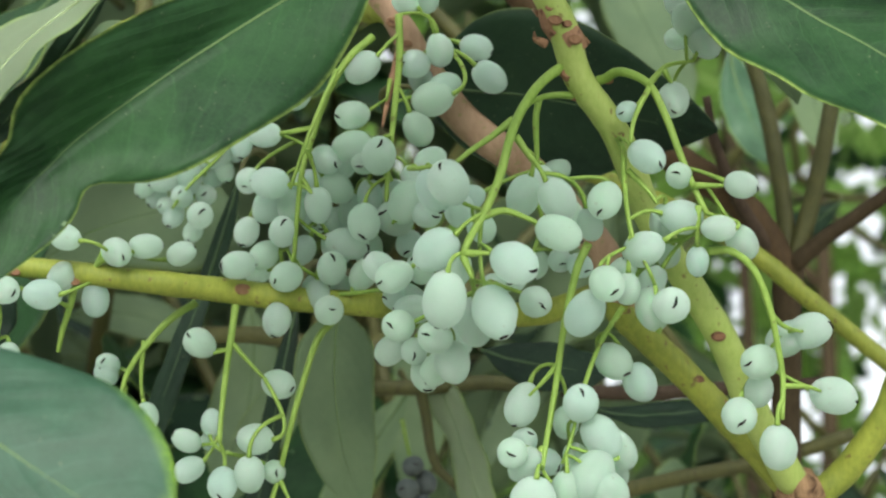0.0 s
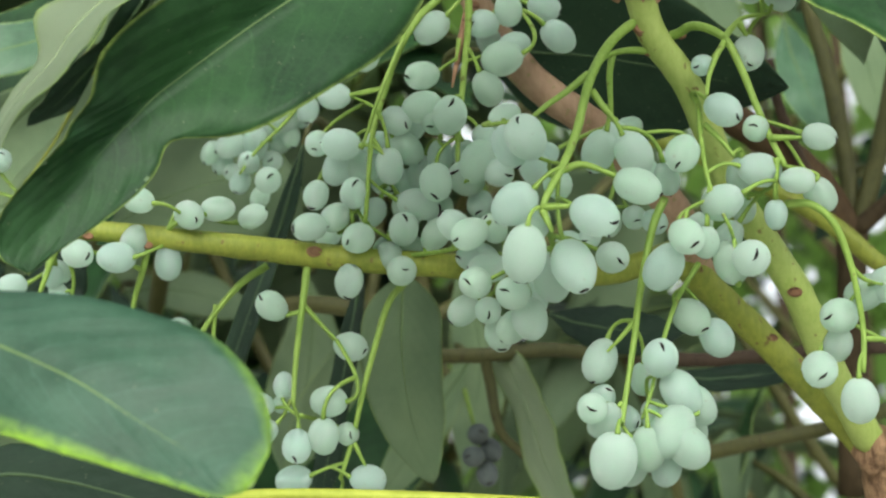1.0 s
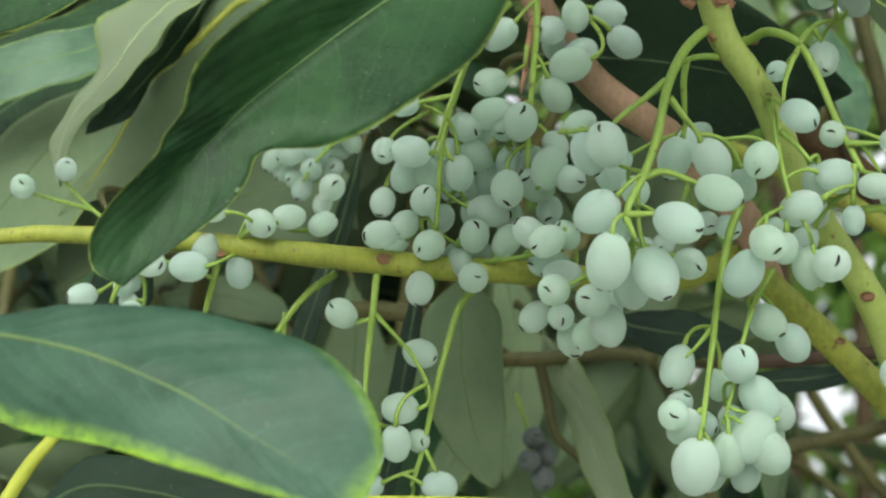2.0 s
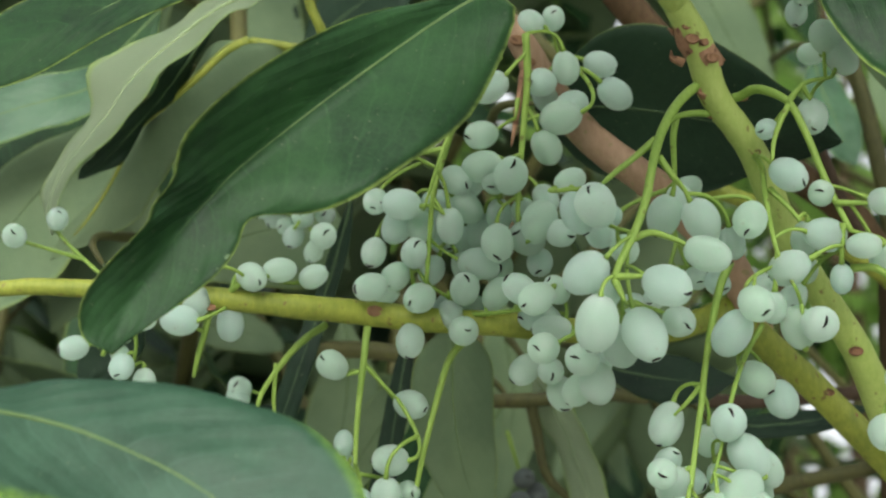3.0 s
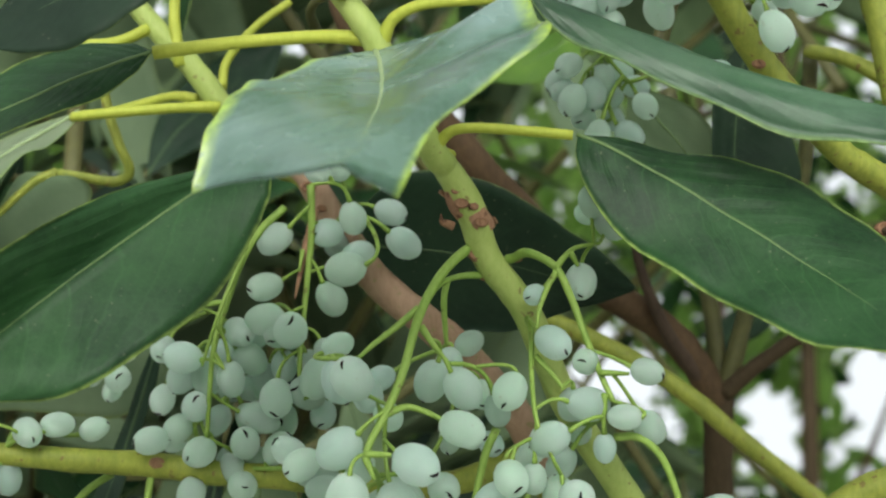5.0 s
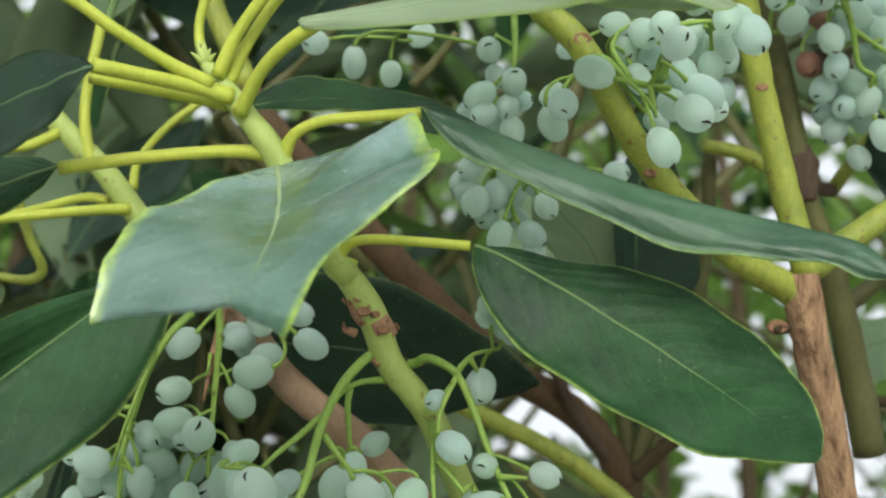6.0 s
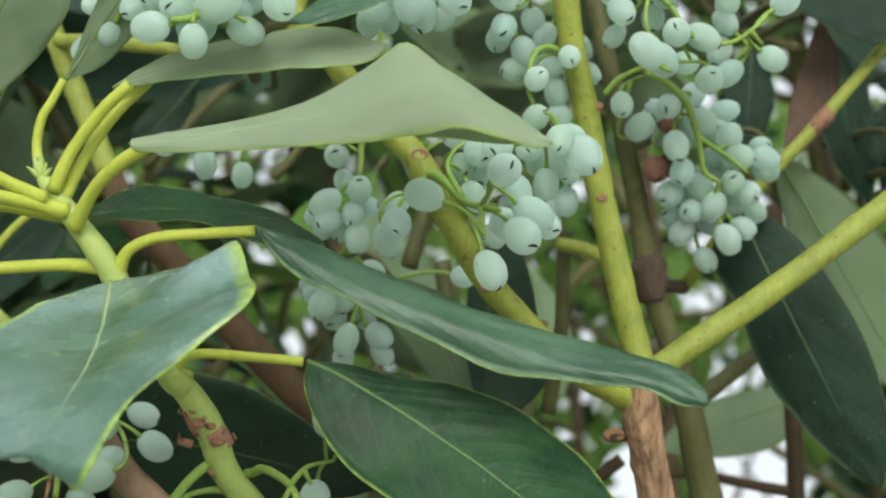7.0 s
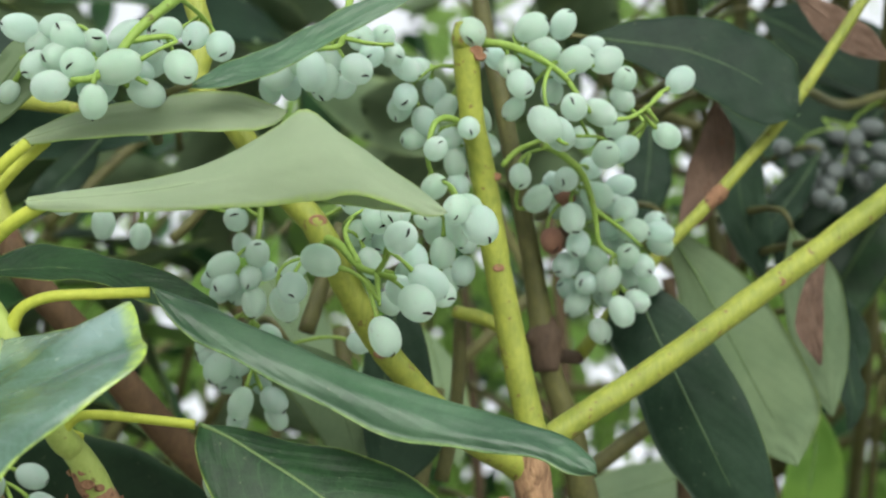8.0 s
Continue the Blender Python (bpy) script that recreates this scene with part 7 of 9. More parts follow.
cluster_three.drupe(2, 337.6, 74.4, 6.3)
cluster_three.drupe(4.6, 322.6, 71.5, 6.3)
cluster_three.drupe(22.5, 305.6, 104.9, 7.1, (-0.32, 0.62, -0.72))
cluster_three.drupe(26.3, 308.8, 109.3, 6.0)
cluster_three.drupe(29.1, 298.5, 101.2, 7.4, (0.54, 0.58, -0.61))
cluster_three.drupe(31.4, 326, 119.5, 5.4, (0.82, 0.16, 0.55))
cluster_three.drupe(36.5, 305, 98.4, 5.4, (0.25, 0.55, -0.8))
cluster_three.drupe(38.6, 295.5, 100, 6.9, (-0.32, -0.55, -0.77))
cluster_three.drupe(31.6, 323.5, 97, 5.2, (0.15, -0.83, -0.54))
cluster_three.drupe(21.4, 320.2, 90.9, 4.7, (-0.42, -0.73, -0.54))
cluster_three.drupe(8.9, 308.2, 102.7, 6.5)
cluster_three.drupe(-0.6, 324.9, 85.6, 6.2)
cluster_three.drupe(0.6, 324.6, 94.8, 5.7)
cluster_three.drupe(-3.8, 331.5, 90.6, 6.1)
cluster_three.drupe(17.2, 321.2, 89.7, 5.9)
cluster_three.drupe(27, 328.5, 97.8, 5.0)
cluster_three.drupe(35.7, 321, 95, 5.2)
cluster_three.drupe(11.5, 314.3, 108, 5.4)
cluster_three.drupe(9.3, 325.3, 78.7, 6.1)
cluster_three.drupe(33.6, 315.6, 104.7, 5.6)
cluster_three.drupe(-0.5, 333.6, 78.7, 5.8)

cluster_four = Cluster("pale green drupes on an arched stalk",
    [(39.1, 305.2, 132.3), (40.6, 304.1, 132.3), (42.9, 300.9, 132.3), (46.2, 298.5, 130.2), (49.5, 297.5, 127), (52.2, 297.7, 120.7), (54.9, 298.5, 112.6), (57.6, 299.1, 105.1), (60.2, 299.3, 98.8)],
    [(49, 297.6, 126.7), (47.2, 297.8, 123.4), (45.3, 297.4, 118.5), (44.7, 297.9, 114.2)],
    [(43.4, 310.2, 121.4), (44, 304.9, 115.5), (43.6, 302.2, 108.3), (43.6, 299.1, 99.2), (44.6, 298.3, 92.6), (47.8, 298.8, 85.4)],
    [(48.9, 297.3, 127.4), (50.9, 296.5, 129.7), (53.1, 295.9, 131.5), (58.6, 296.4, 132.9)],
    [(52.1, 296.2, 130.6), (53.8, 297.2, 127.8)],
    [(57.4, 298.2, 104.7), (63.4, 296.3, 103.9)],
    [(58.4, 298.7, 100.4), (58.2, 301.5, 92.7)],
    [(44.5, 301.8, 109.4), (47.8, 301.2, 105.3), (50.3, 301.4, 101.8)], girth=0.9)
cluster_four.drupe(44.6, 300.1, 122.5, 4.5, (-0.59, -0.63, -0.5))
cluster_four.drupe(54.5, 300.1, 125.3, 6.7, (-0.11, -0.51, -0.85))
cluster_four.drupe(48, 298.7, 111.4, 6.6, (0.57, -0.48, -0.66))
cluster_four.drupe(54.8, 299.6, 107.5, 5.4, (-0.35, -0.92, -0.19))
cluster_four.drupe(67.4, 297.5, 104.7, 5.6, (0.8, -0.46, -0.38))
cluster_four.drupe(55.3, 301.3, 98.8, 7.0, (0.93, 0.36, 0.01))
cluster_four.drupe(52.3, 306.8, 100.1, 5.9)
cluster_four.drupe(62.3, 298.6, 95.3, 5.3, (-0.94, 0.32, 0.12))
cluster_four.drupe(68.3, 304.7, 94.6, 6.3, (0.59, 0.49, -0.64))
cluster_four.drupe(58.7, 304.5, 90.1, 4.7, (0.07, 0.56, -0.83))
cluster_four.drupe(46.9, 300, 91, 7.1, (-0.85, 0.46, -0.25))
cluster_four.drupe(38.4, 295.7, 81.9, 6.8, (0.21, -0.72, -0.66))
cluster_four.drupe(43.7, 303, 83.4, 5.3, (0, 0.56, -0.83))
cluster_four.drupe(34.7, 302.8, 77.9, 7.5, (-0.44, 0.6, -0.66))
cluster_four.drupe(52, 300.2, 78.9, 7.3, (0.05, -0.98, -0.2))
cluster_four.drupe(49.1, 306, 80, 7.0, (-0.21, 0.01, 0.98))
cluster_four.drupe(57.5, 294.2, 141, 6.4, (-0.45, 0.04, 0.89))
cluster_four.drupe(60.8, 295.6, 137.2, 6.4, (0.63, 0.56, -0.54))
cluster_four.drupe(57.1, 306.4, 143.6, 4.9)
cluster_four.drupe(50.6, 315.9, 89.3, 5.8)
cluster_four.drupe(44, 314.9, 91.5, 5.3)
cluster_four.drupe(55.4, 320, 97.4, 4.9)

cluster_five = Cluster("few large pale drupes on a drooping stalk",
    [(60.8, 304.7, 92.5), (65.9, 303.8, 92.2), (70.4, 304.2, 88.2), (73.6, 306.8, 81.1), (75.5, 309.6, 73.4), (76.6, 312, 66.8), (76, 312.8, 58.6)],
    [(73.6, 307.2, 80), (77.3, 310, 77.9), (81.4, 312.3, 77.5)],
    [(76.6, 312.4, 65.7), (82.1, 314.3, 66.1), (85.3, 315.6, 65.5)])
cluster_five.drupe(79.5, 317.6, 77.7, 7.2, (-0.77, 0.5, -0.39))
cluster_five.drupe(83.5, 315.2, 78.6, 7.4, (0.83, -0.55, 0.13))
cluster_five.drupe(72.7, 315.6, 71.7, 7.3, (-0.62, -0.72, -0.32))
cluster_five.drupe(73.4, 320.9, 67.1, 6.0, (-0.13, 0.56, -0.82))
cluster_five.drupe(67.8, 315.5, 60, 7.2, (-0.15, -0.81, -0.57))
cluster_five.drupe(75.6, 316, 53.5, 7.6, (0.1, 0.56, -0.82))
cluster_five.drupe(88.5, 318, 65.3, 7.6, (0.85, -0.39, -0.35))

cluster_six = Cluster("heavy hanging cluster of whitish green drupes",
    [(36.4, 308, 95.2), (33.7, 309.1, 89.2), (31, 312.7, 76.6), (29.4, 315.8, 65.1), (27.3, 316.9, 53.2), (26.5, 316.5, 48.4)],
    [(30.4, 314.7, 71), (26.9, 316.1, 67), (24, 317.2, 64.2)],
    [(44.7, 320.2, 85), (39.2, 317.3, 75.6), (35.2, 314.8, 64.9), (32.8, 316.1, 55.5), (30.6, 316.1, 49.5)])
cluster_six.drupe(42.2, 319.4, 72.7, 7.2, (0.59, -0.39, -0.71))
cluster_six.drupe(48.4, 323.8, 69.3, 7.0, (0.49, 0.59, -0.64))
cluster_six.drupe(34.3, 311.9, 61.2, 7.2, (0, -0.98, 0.19))
cluster_six.drupe(22.8, 320.7, 63.3, 7.1, (-0.34, 0.08, -0.94))
cluster_six.drupe(39.1, 317.3, 55.5, 7.5, (-0.57, 0.07, 0.82))
cluster_six.drupe(42.8, 320, 53.5, 7.0, (0.57, 0.58, -0.58))
cluster_six.drupe(20.2, 313, 51, 6.2, (-0.12, -0.93, -0.34))
cluster_six.drupe(23.3, 318.9, 49.8, 6.5)
cluster_six.drupe(23.3, 324.7, 56.1, 5.5, (0.28, -0.93, 0.26))
cluster_six.drupe(32.6, 327.2, 61.1, 5.6, (0, 0.64, -0.77))
cluster_six.drupe(24.4, 315.1, 40.6, 9.5, (-0.09, 0.64, -0.76))
cluster_six.drupe(31.7, 317.2, 43.5, 7.1, (0.06, 0.64, -0.77))
cluster_six.drupe(36.6, 316.6, 47.1, 8.7, (0.57, 0.07, 0.82))
cluster_six.drupe(39.8, 317.4, 44.2, 8.1, (0.66, 0.55, -0.51))
cluster_six.drupe(36.4, 324, 41.2, 6.1, (-0.21, 0.63, -0.74))
cluster_six.drupe(28.4, 326.1, 52.2, 5.5)
cluster_six.drupe(34.9, 326.3, 52.3, 6.0)
cluster_six.drupe(29.3, 326.2, 41.4, 6.4)
cluster_six.drupe(42.7, 327.1, 50.1, 6.0)

cluster_seven = Cluster("loose cluster of small pale green drupes",
    [(-41.9, 343.3, 94.8), (-42.9, 344.6, 85.3), (-44.1, 347.2, 75.1), (-44.7, 349, 67.5), (-44.9, 350.2, 61.2)],
    [(-43.8, 345.7, 82.2), (-46.9, 345.1, 81)],
    [(-43.1, 345.1, 84), (-38.5, 346.8, 79.2), (-35.2, 348, 76.1)])
cluster_seven.drupe(-50.3, 346, 83.7, 6.5, (-0.51, -0.84, 0.17))
cluster_seven.drupe(-32.3, 352.1, 75.8, 6.6, (0.77, -0.51, -0.39))
cluster_seven.drupe(-36.9, 350.8, 62.3, 7.0, (-0.94, 0.32, 0.12))
cluster_seven.drupe(-43.8, 351.2, 51.9, 6.7, (0, -0.53, -0.85))
cluster_seven.drupe(-37.7, 350.6, 54, 6.9, (0, 0.64, -0.77))
cluster_seven.drupe(-32.7, 356.5, 56, 5.2, (0.24, -0.91, -0.33))
cluster_seven.drupe(-48, 356.3, 67.6, 4.7, (0, -0, 1))
cluster_seven.drupe(-48.2, 359.7, 64, 4.5)
cluster_seven.drupe(-52.5, 356.7, 56.3, 5.7)
cluster_seven.drupe(-53.1, 354.1, 62.6, 5.2)

cluster_eight = Cluster("two pale drupes at a long curved stalk",
    [(-19.1, 346.1, 90.1), (-23.3, 346.9, 84.8), (-26.5, 349.6, 74.6), (-29.2, 352.2, 64.5), (-31.5, 355.8, 54.6), (-34.2, 357.9, 45.8)],
    [(-31.5, 355.8, 54.6), (-28.3, 357, 48.3)])
cluster_eight.drupe(-45.1, 358.7, 45.7, 6.5, (-0.91, 0.4, -0.1))
cluster_eight.drupe(-27.9, 358.8, 45.9, 6.7, (0.93, 0.37, -0.03))
cluster_eight.drupe(-36.3, 360.8, 40, 6.5)

cluster_nine = Cluster("sparse drupes on a thin arched stalk",
    [(-51.8, 346.8, 94), (-57.6, 347.2, 89.9), (-62.7, 348.2, 84.2), (-67, 349.5, 77.7), (-68.5, 350.6, 71.8)],
    [(-63.6, 348, 84.8), (-64.2, 350.7, 77.4), (-63.9, 352.5, 72.4)])
cluster_nine.drupe(-72.5, 352.2, 80, 5.5, (-0.15, -0.99, -0.04))
cluster_nine.drupe(-72.8, 352.9, 78, 5.5, (-0.15, -0.96, 0.22))
cluster_nine.drupe(-70.2, 355.3, 71, 5.2)
cluster_nine.drupe(-63, 356.1, 68.8, 5.2)

cluster_ten = Cluster("row of pale drupes along the olive branch",
    [(-77.7, 334.2, 93.4), (-78.7, 335.9, 88.8), (-80.2, 337.6, 84), (-81.4, 340.3, 79.5)],
    [(-78.7, 335.9, 88.8), (-82.1, 332.4, 89.6)],
    [(-74.5, 333.2, 96.1), (-69.9, 328.4, 97.7), (-64.2, 327.7, 99.5)],
    [(-74.5, 333.2, 96.1), (-73.4, 332.9, 94)])
cluster_ten.drupe(-78.1, 323.4, 100.9, 5.7, (-0.92, 0.25, 0.32))
cluster_ten.drupe(-67.6, 328.4, 99.4, 6.3, (0.51, -0.68, -0.52))
cluster_ten.drupe(-61.6, 330.5, 101.7, 5.6, (0.95, 0.27, 0.18))
cluster_ten.drupe(-80.1, 331.3, 94.2, 6.1, (0.5, 0.05, 0.87))
cluster_ten.drupe(-83.4, 329.1, 89.4, 6.7, (-0.94, 0.32, 0.12))
cluster_ten.drupe(-73, 335.8, 90.8, 6.1, (0, 0.56, -0.83))
cluster_ten.drupe(-92.2, 329.5, 90.5, 6.3, (0.7, -0.58, -0.41))
cluster_ten.drupe(-54.3, 335.6, 102, 5.4)
cluster_ten.drupe(-117.6, 347.7, 121.1, 5.1, (0.34, -0.92, 0.2))
cluster_ten.drupe(-128.1, 349.3, 117.4, 5.7, (0.15, -0.98, -0.11))

cluster_eleven = Cluster("small pale drupes half hidden by a leaf",
    [(-97.2, 331.7, 94.6), (-99.3, 333.6, 89.2), (-101.6, 335.8, 83.2)],
    [(-96.5, 331.9, 94), (-94.2, 335.4, 87.1), (-95.1, 338.6, 81.4)])
cluster_eleven.drupe(-99.6, 338.2, 88.1, 4.6)
cluster_eleven.drupe(-98.8, 341.3, 85.1, 4.4)
cluster_eleven.drupe(-96.9, 335, 80.4, 5.5)
cluster_eleven.drupe(-92.6, 340, 78.1, 5.3)
cluster_eleven.drupe(-109.2, 339.4, 86.2, 5.6)
cluster_eleven.drupe(-99.1, 341.6, 90.6, 4.7)

cluster_twelve = Cluster("shaded cluster of small blue-green drupes",
    [(-45.3, 356.5, 143.1), (-50.8, 358.1, 136), (-57.7, 359.6, 128.9), (-61.7, 360.6, 123.1)], girth=0.5)
cluster_twelve.drupe(-64.7, 363.3, 132.3, 6.3)
cluster_twelve.drupe(-58.2, 362.2, 132.3, 6.2, (0, 0.64, -0.77))
cluster_twelve.drupe(-59.8, 362.6, 127.2, 5.4, (0, -1, -0.09))
cluster_twelve.drupe(-54.1, 357.2, 120, 6.4, (0.21, -0.97, -0.13))
cluster_twelve.drupe(-62.5, 367.9, 124.2, 5.1)
cluster_twelve.drupe(-51, 361.2, 138.4, 6.5)
cluster_twelve.drupe(-47.2, 362.2, 140.5, 5.7)
cluster_twelve.drupe(-54.6, 367.9, 130, 5.2, (0, -0.94, -0.34))
cluster_twelve.drupe(-64.3, 368.7, 127.2, 4.6, (-0.5, -0.77, -0.39))
cluster_twelve.drupe(-53.2, 368.1, 134.9, 4.9)
cluster_twelve.drupe(-70.1, 367.2, 131.9, 5.2)
cluster_twelve.drupe(-55.8, 365.2, 137.4, 5.2)
cluster_twelve.drupe(-49.8, 363.8, 135.3, 5.1)
cluster_twelve.drupe(-45, 358.1, 139.7, 5.4)
cluster_twelve.drupe(-67.6, 369.9, 130, 4.9)
cluster_twelve.drupe(-57.2, 367.3, 119.7, 4.8)

cluster_thirteen = Cluster("bright cluster of round pale drupes above a leaf",
    [(45.4, 235.6, 229.8), (37.5, 236.4, 221.7), (32.5, 238.1, 214.3), (29.2, 238.2, 210.9), (24.6, 238.5, 210.2)],
    [(32.5, 238.1, 214.3), (40, 240.3, 211.2)],
    [(35.2, 237.3, 219.4), (43.3, 236.8, 220.8), (45.6, 237.1, 219.8)], girth=1.0)
cluster_thirteen.drupe(20.2, 241.4, 210.2, 6.5, (-0.97, 0.25, 0.03))
cluster_thirteen.drupe(25.5, 241.6, 215.9, 6.8, (-0.28, -0.8, -0.53))
cluster_thirteen.drupe(21.4, 244.5, 219.1, 6.4)
cluster_thirteen.drupe(34, 238.3, 213.8, 7.2, (-0.9, 0.41, -0.13))
cluster_thirteen.drupe(38.5, 244.7, 216.5, 4.8, (-0.24, -0.95, -0.18))
cluster_thirteen.drupe(29.2, 240.3, 206.4, 5.8, (0, 0.64, -0.77))
cluster_thirteen.drupe(39.6, 244.8, 211.7, 5.9, (0.91, 0.4, -0.1))
cluster_thirteen.drupe(46.6, 238.8, 214.7, 6.7, (0.33, -0.47, -0.82))
cluster_thirteen.drupe(22.8, 243.2, 222.9, 6.7)
cluster_thirteen.drupe(35.3, 241.1, 222.7, 6.6)
cluster_thirteen.drupe(12.6, 245.8, 226.8, 6.0)
cluster_thirteen.drupe(20.3, 245.7, 227.1, 6.0, (-0.94, 0.32, 0.12))
cluster_thirteen.drupe(54.6, 248.2, 226.2, 6.1, (0.19, -0.55, -0.81))
cluster_thirteen.drupe(27.8, 246.7, 224.3, 6.0)
cluster_thirteen.drupe(43.1, 248.7, 229.9, 5.6)
cluster_thirteen.drupe(16.5, 246.7, 218.2, 6.0)
cluster_thirteen.drupe(30.6, 247.1, 213.7, 5.5)
cluster_thirteen.drupe(27.5, 249.6, 215.7, 5.5)
cluster_thirteen.drupe(17.1, 248.6, 224.9, 6.1)
cluster_thirteen.drupe(49.2, 247.3, 227.9, 5.6)
cluster_thirteen.drupe(39.7, 246.8, 223.5, 5.5)
cluster_thirteen.drupe(9.1, 262.3, 220.3, 4.3)
cluster_thirteen.drupe(1.9, 272.3, 222.2, 4.4)
cluster_thirteen.drupe(5.3, 264.5, 228.9, 4.3)
cluster_thirteen.drupe(40.9, 251.2, 222.8, 5.4)

cluster_fourteen = Cluster("pale drupes hanging beside a dark leaf",
    [(84.2, 259, 247.5), (82.7, 260, 238.9), (81.5, 261.1, 235.7), (76.2, 260.5, 234.4), (71.1, 261.9, 233.5)],
    [(82.8, 260.4, 237.6), (89.6, 262.5, 237.8), (94.5, 264.2, 239)])
cluster_fourteen.drupe(68.4, 271.4, 233.6, 7.0)
cluster_fourteen.drupe(75.6, 262.2, 229.3, 6.8, (0.12, 0.64, -0.76))
cluster_fourteen.drupe(78.9, 268.2, 230.3, 6.7, (-0.12, -0.03, -0.99))
cluster_fourteen.drupe(85.7, 261.8, 230.4, 6.8, (0.41, -0.57, -0.71))
cluster_fourteen.drupe(95.8, 275.9, 243.5, 6.1, (0.35, -0.75, -0.57))
cluster_fourteen.drupe(62.6, 273.9, 236.9, 5.8)
cluster_fourteen.drupe(76.8, 268.1, 241.8, 6.2)
cluster_fourteen.drupe(87.8, 271.3, 244.8, 6.3)
cluster_fourteen.drupe(71.6, 278.7, 234.8, 5.3)
cluster_fourteen.drupe(80.8, 269.6, 237.3, 6.0)
cluster_fourteen.drupe(72.7, 268.3, 235.4, 6.2)
cluster_fourteen.drupe(90.1, 269, 238.9, 6.0)
cluster_fourteen.drupe(84.6, 280.3, 236.3, 5.3)
cluster_fourteen.drupe(67, 280.8, 235, 5.3)
cluster_fourteen.drupe(100, 281.2, 243, 5.7)
cluster_fourteen.drupe(93.7, 274.5, 247.2, 5.8)

cluster_fifteen = Cluster("radiating cluster of large light green drupes",
    [(78.9, 276.2, 194.3), (82.2, 269.5, 189.4), (86.1, 265.6, 182.6), (89.7, 262.4, 179.6), (93.2, 259, 177.2)],
    [(89.7, 262.4, 179.6), (92, 257.2, 182.2)],
    [(89.7, 262.4, 179.6), (89.7, 259.2, 170.8)],
    [(86.1, 265.4, 183.1), (83.5, 268.6, 191.7), (85.4, 270.9, 197.1)],
    [(96, 266.9, 196.3), (103.5, 266.5, 197.5), (110.5, 265, 195.9)], girth=0.9)
cluster_fifteen.drupe(77, 255.9, 179.3, 6.7, (-0.87, 0.2, 0.44))
cluster_fifteen.drupe(71.7, 267, 177.6, 6.4, (-0.06, -0.71, -0.7))
cluster_fifteen.drupe(70.6, 276.5, 177.8, 6.3, (0.36, 0.62, -0.7))
cluster_fifteen.drupe(90.7, 259.4, 163.9, 6.6, (0.35, 0.08, -0.93))
cluster_fifteen.drupe(92.9, 247.7, 181.4, 6.7, (0.27, -0.96, -0.12))
cluster_fifteen.drupe(106.5, 275.8, 191.1, 5.9, (0, 0.56, -0.83))
cluster_fifteen.drupe(100.9, 262.1, 177.7, 7.2, (0.81, 0.48, -0.33))
cluster_fifteen.drupe(98, 260.1, 171.9, 7.6, (0.34, -0.63, -0.7))
cluster_fifteen.drupe(95.8, 269.8, 178.9, 6.5)
cluster_fifteen.drupe(90.6, 268.1, 195.4, 6.5, (0.18, -0.7, -0.7))
cluster_fifteen.drupe(94.3, 264, 194.9, 6.5)
cluster_fifteen.drupe(87.2, 274.4, 194.7, 5.7, (0.14, -0.64, -0.75))
cluster_fifteen.drupe(89.6, 272.9, 186.6, 5.4)
cluster_fifteen.drupe(103.2, 276.6, 200.5, 6.0, (-0.2, -0.83, -0.52))
cluster_fifteen.drupe(113.5, 265.2, 193.4, 7.9, (0.34, -0.31, -0.89))
cluster_fifteen.drupe(110.6, 266.7, 198.5, 6.1)
cluster_fifteen.drupe(88.2, 288.3, 209.2, 6.0)
cluster_fifteen.drupe(94.7, 282.3, 180.9, 5.0)
cluster_fifteen.drupe(78.8, 298.8, 209, 5.3)
cluster_fifteen.drupe(74, 298.2, 195.9, 5.3)
cluster_fifteen.drupe(99.6, 272.8, 187.9, 6.1)
cluster_fifteen.drupe(92.9, 274.8, 193.2, 5.4)
cluster_fifteen.drupe(110, 276.7, 197, 5.7)
cluster_fifteen.drupe(105.7, 275.2, 180.8, 5.9)
cluster_fifteen.drupe(99.1, 277.1, 186.7, 5.4)
cluster_fifteen.drupe(88.5, 278.8, 193.2, 5.0)
cluster_fifteen.drupe(106, 281.2, 199.4, 5.8)

cluster_sixteen = Cluster("hanging grey-green drupes in the shade",
    [(65.9, 298.2, 221.5), (65.9, 299.8, 211.4), (65.4, 300.1, 204.7), (63.9, 303.1, 196.4)],
    [(65.9, 300.2, 210.2), (61.6, 300.2, 213.2)])
cluster_sixteen.drupe(60, 304.5, 211.7, 6.0, (-0.15, -0.97, -0.2))
cluster_sixteen.drupe(65.3, 300.9, 200.8, 5.9, (0, -0.98, 0.18))
cluster_sixteen.drupe(57.2, 302.1, 197.9, 6.1)
cluster_sixteen.drupe(63.8, 303.6, 195.7, 5.3, (-0.16, -0.49, -0.86))
cluster_sixteen.drupe(58, 303.4, 193.7, 5.6)
cluster_sixteen.drupe(64.8, 305.9, 190.1, 5.9)
cluster_sixteen.drupe(57.1, 310.3, 194.5, 4.9)
cluster_sixteen.drupe(27.3, 317.1, 215, 5.9, (0, 0.64, -0.77))
cluster_sixteen.drupe(36.5, 319.6, 213.1, 5.4, (0, 0.56, -0.83))
cluster_sixteen.drupe(17.7, 312.7, 218.2, 5.9, (-0.53, -0.69, -0.49))
cluster_sixteen.drupe(44.6, 322.6, 225.9, 5.8)
cluster_sixteen.drupe(61.5, 310.4, 194.5, 5.2)
cluster_sixteen.drupe(67.7, 308.4, 199.6, 4.9)
cluster_sixteen.drupe(61.9, 309.9, 207.2, 4.9)
cluster_sixteen.drupe(55.5, 311, 198.6, 5.2)

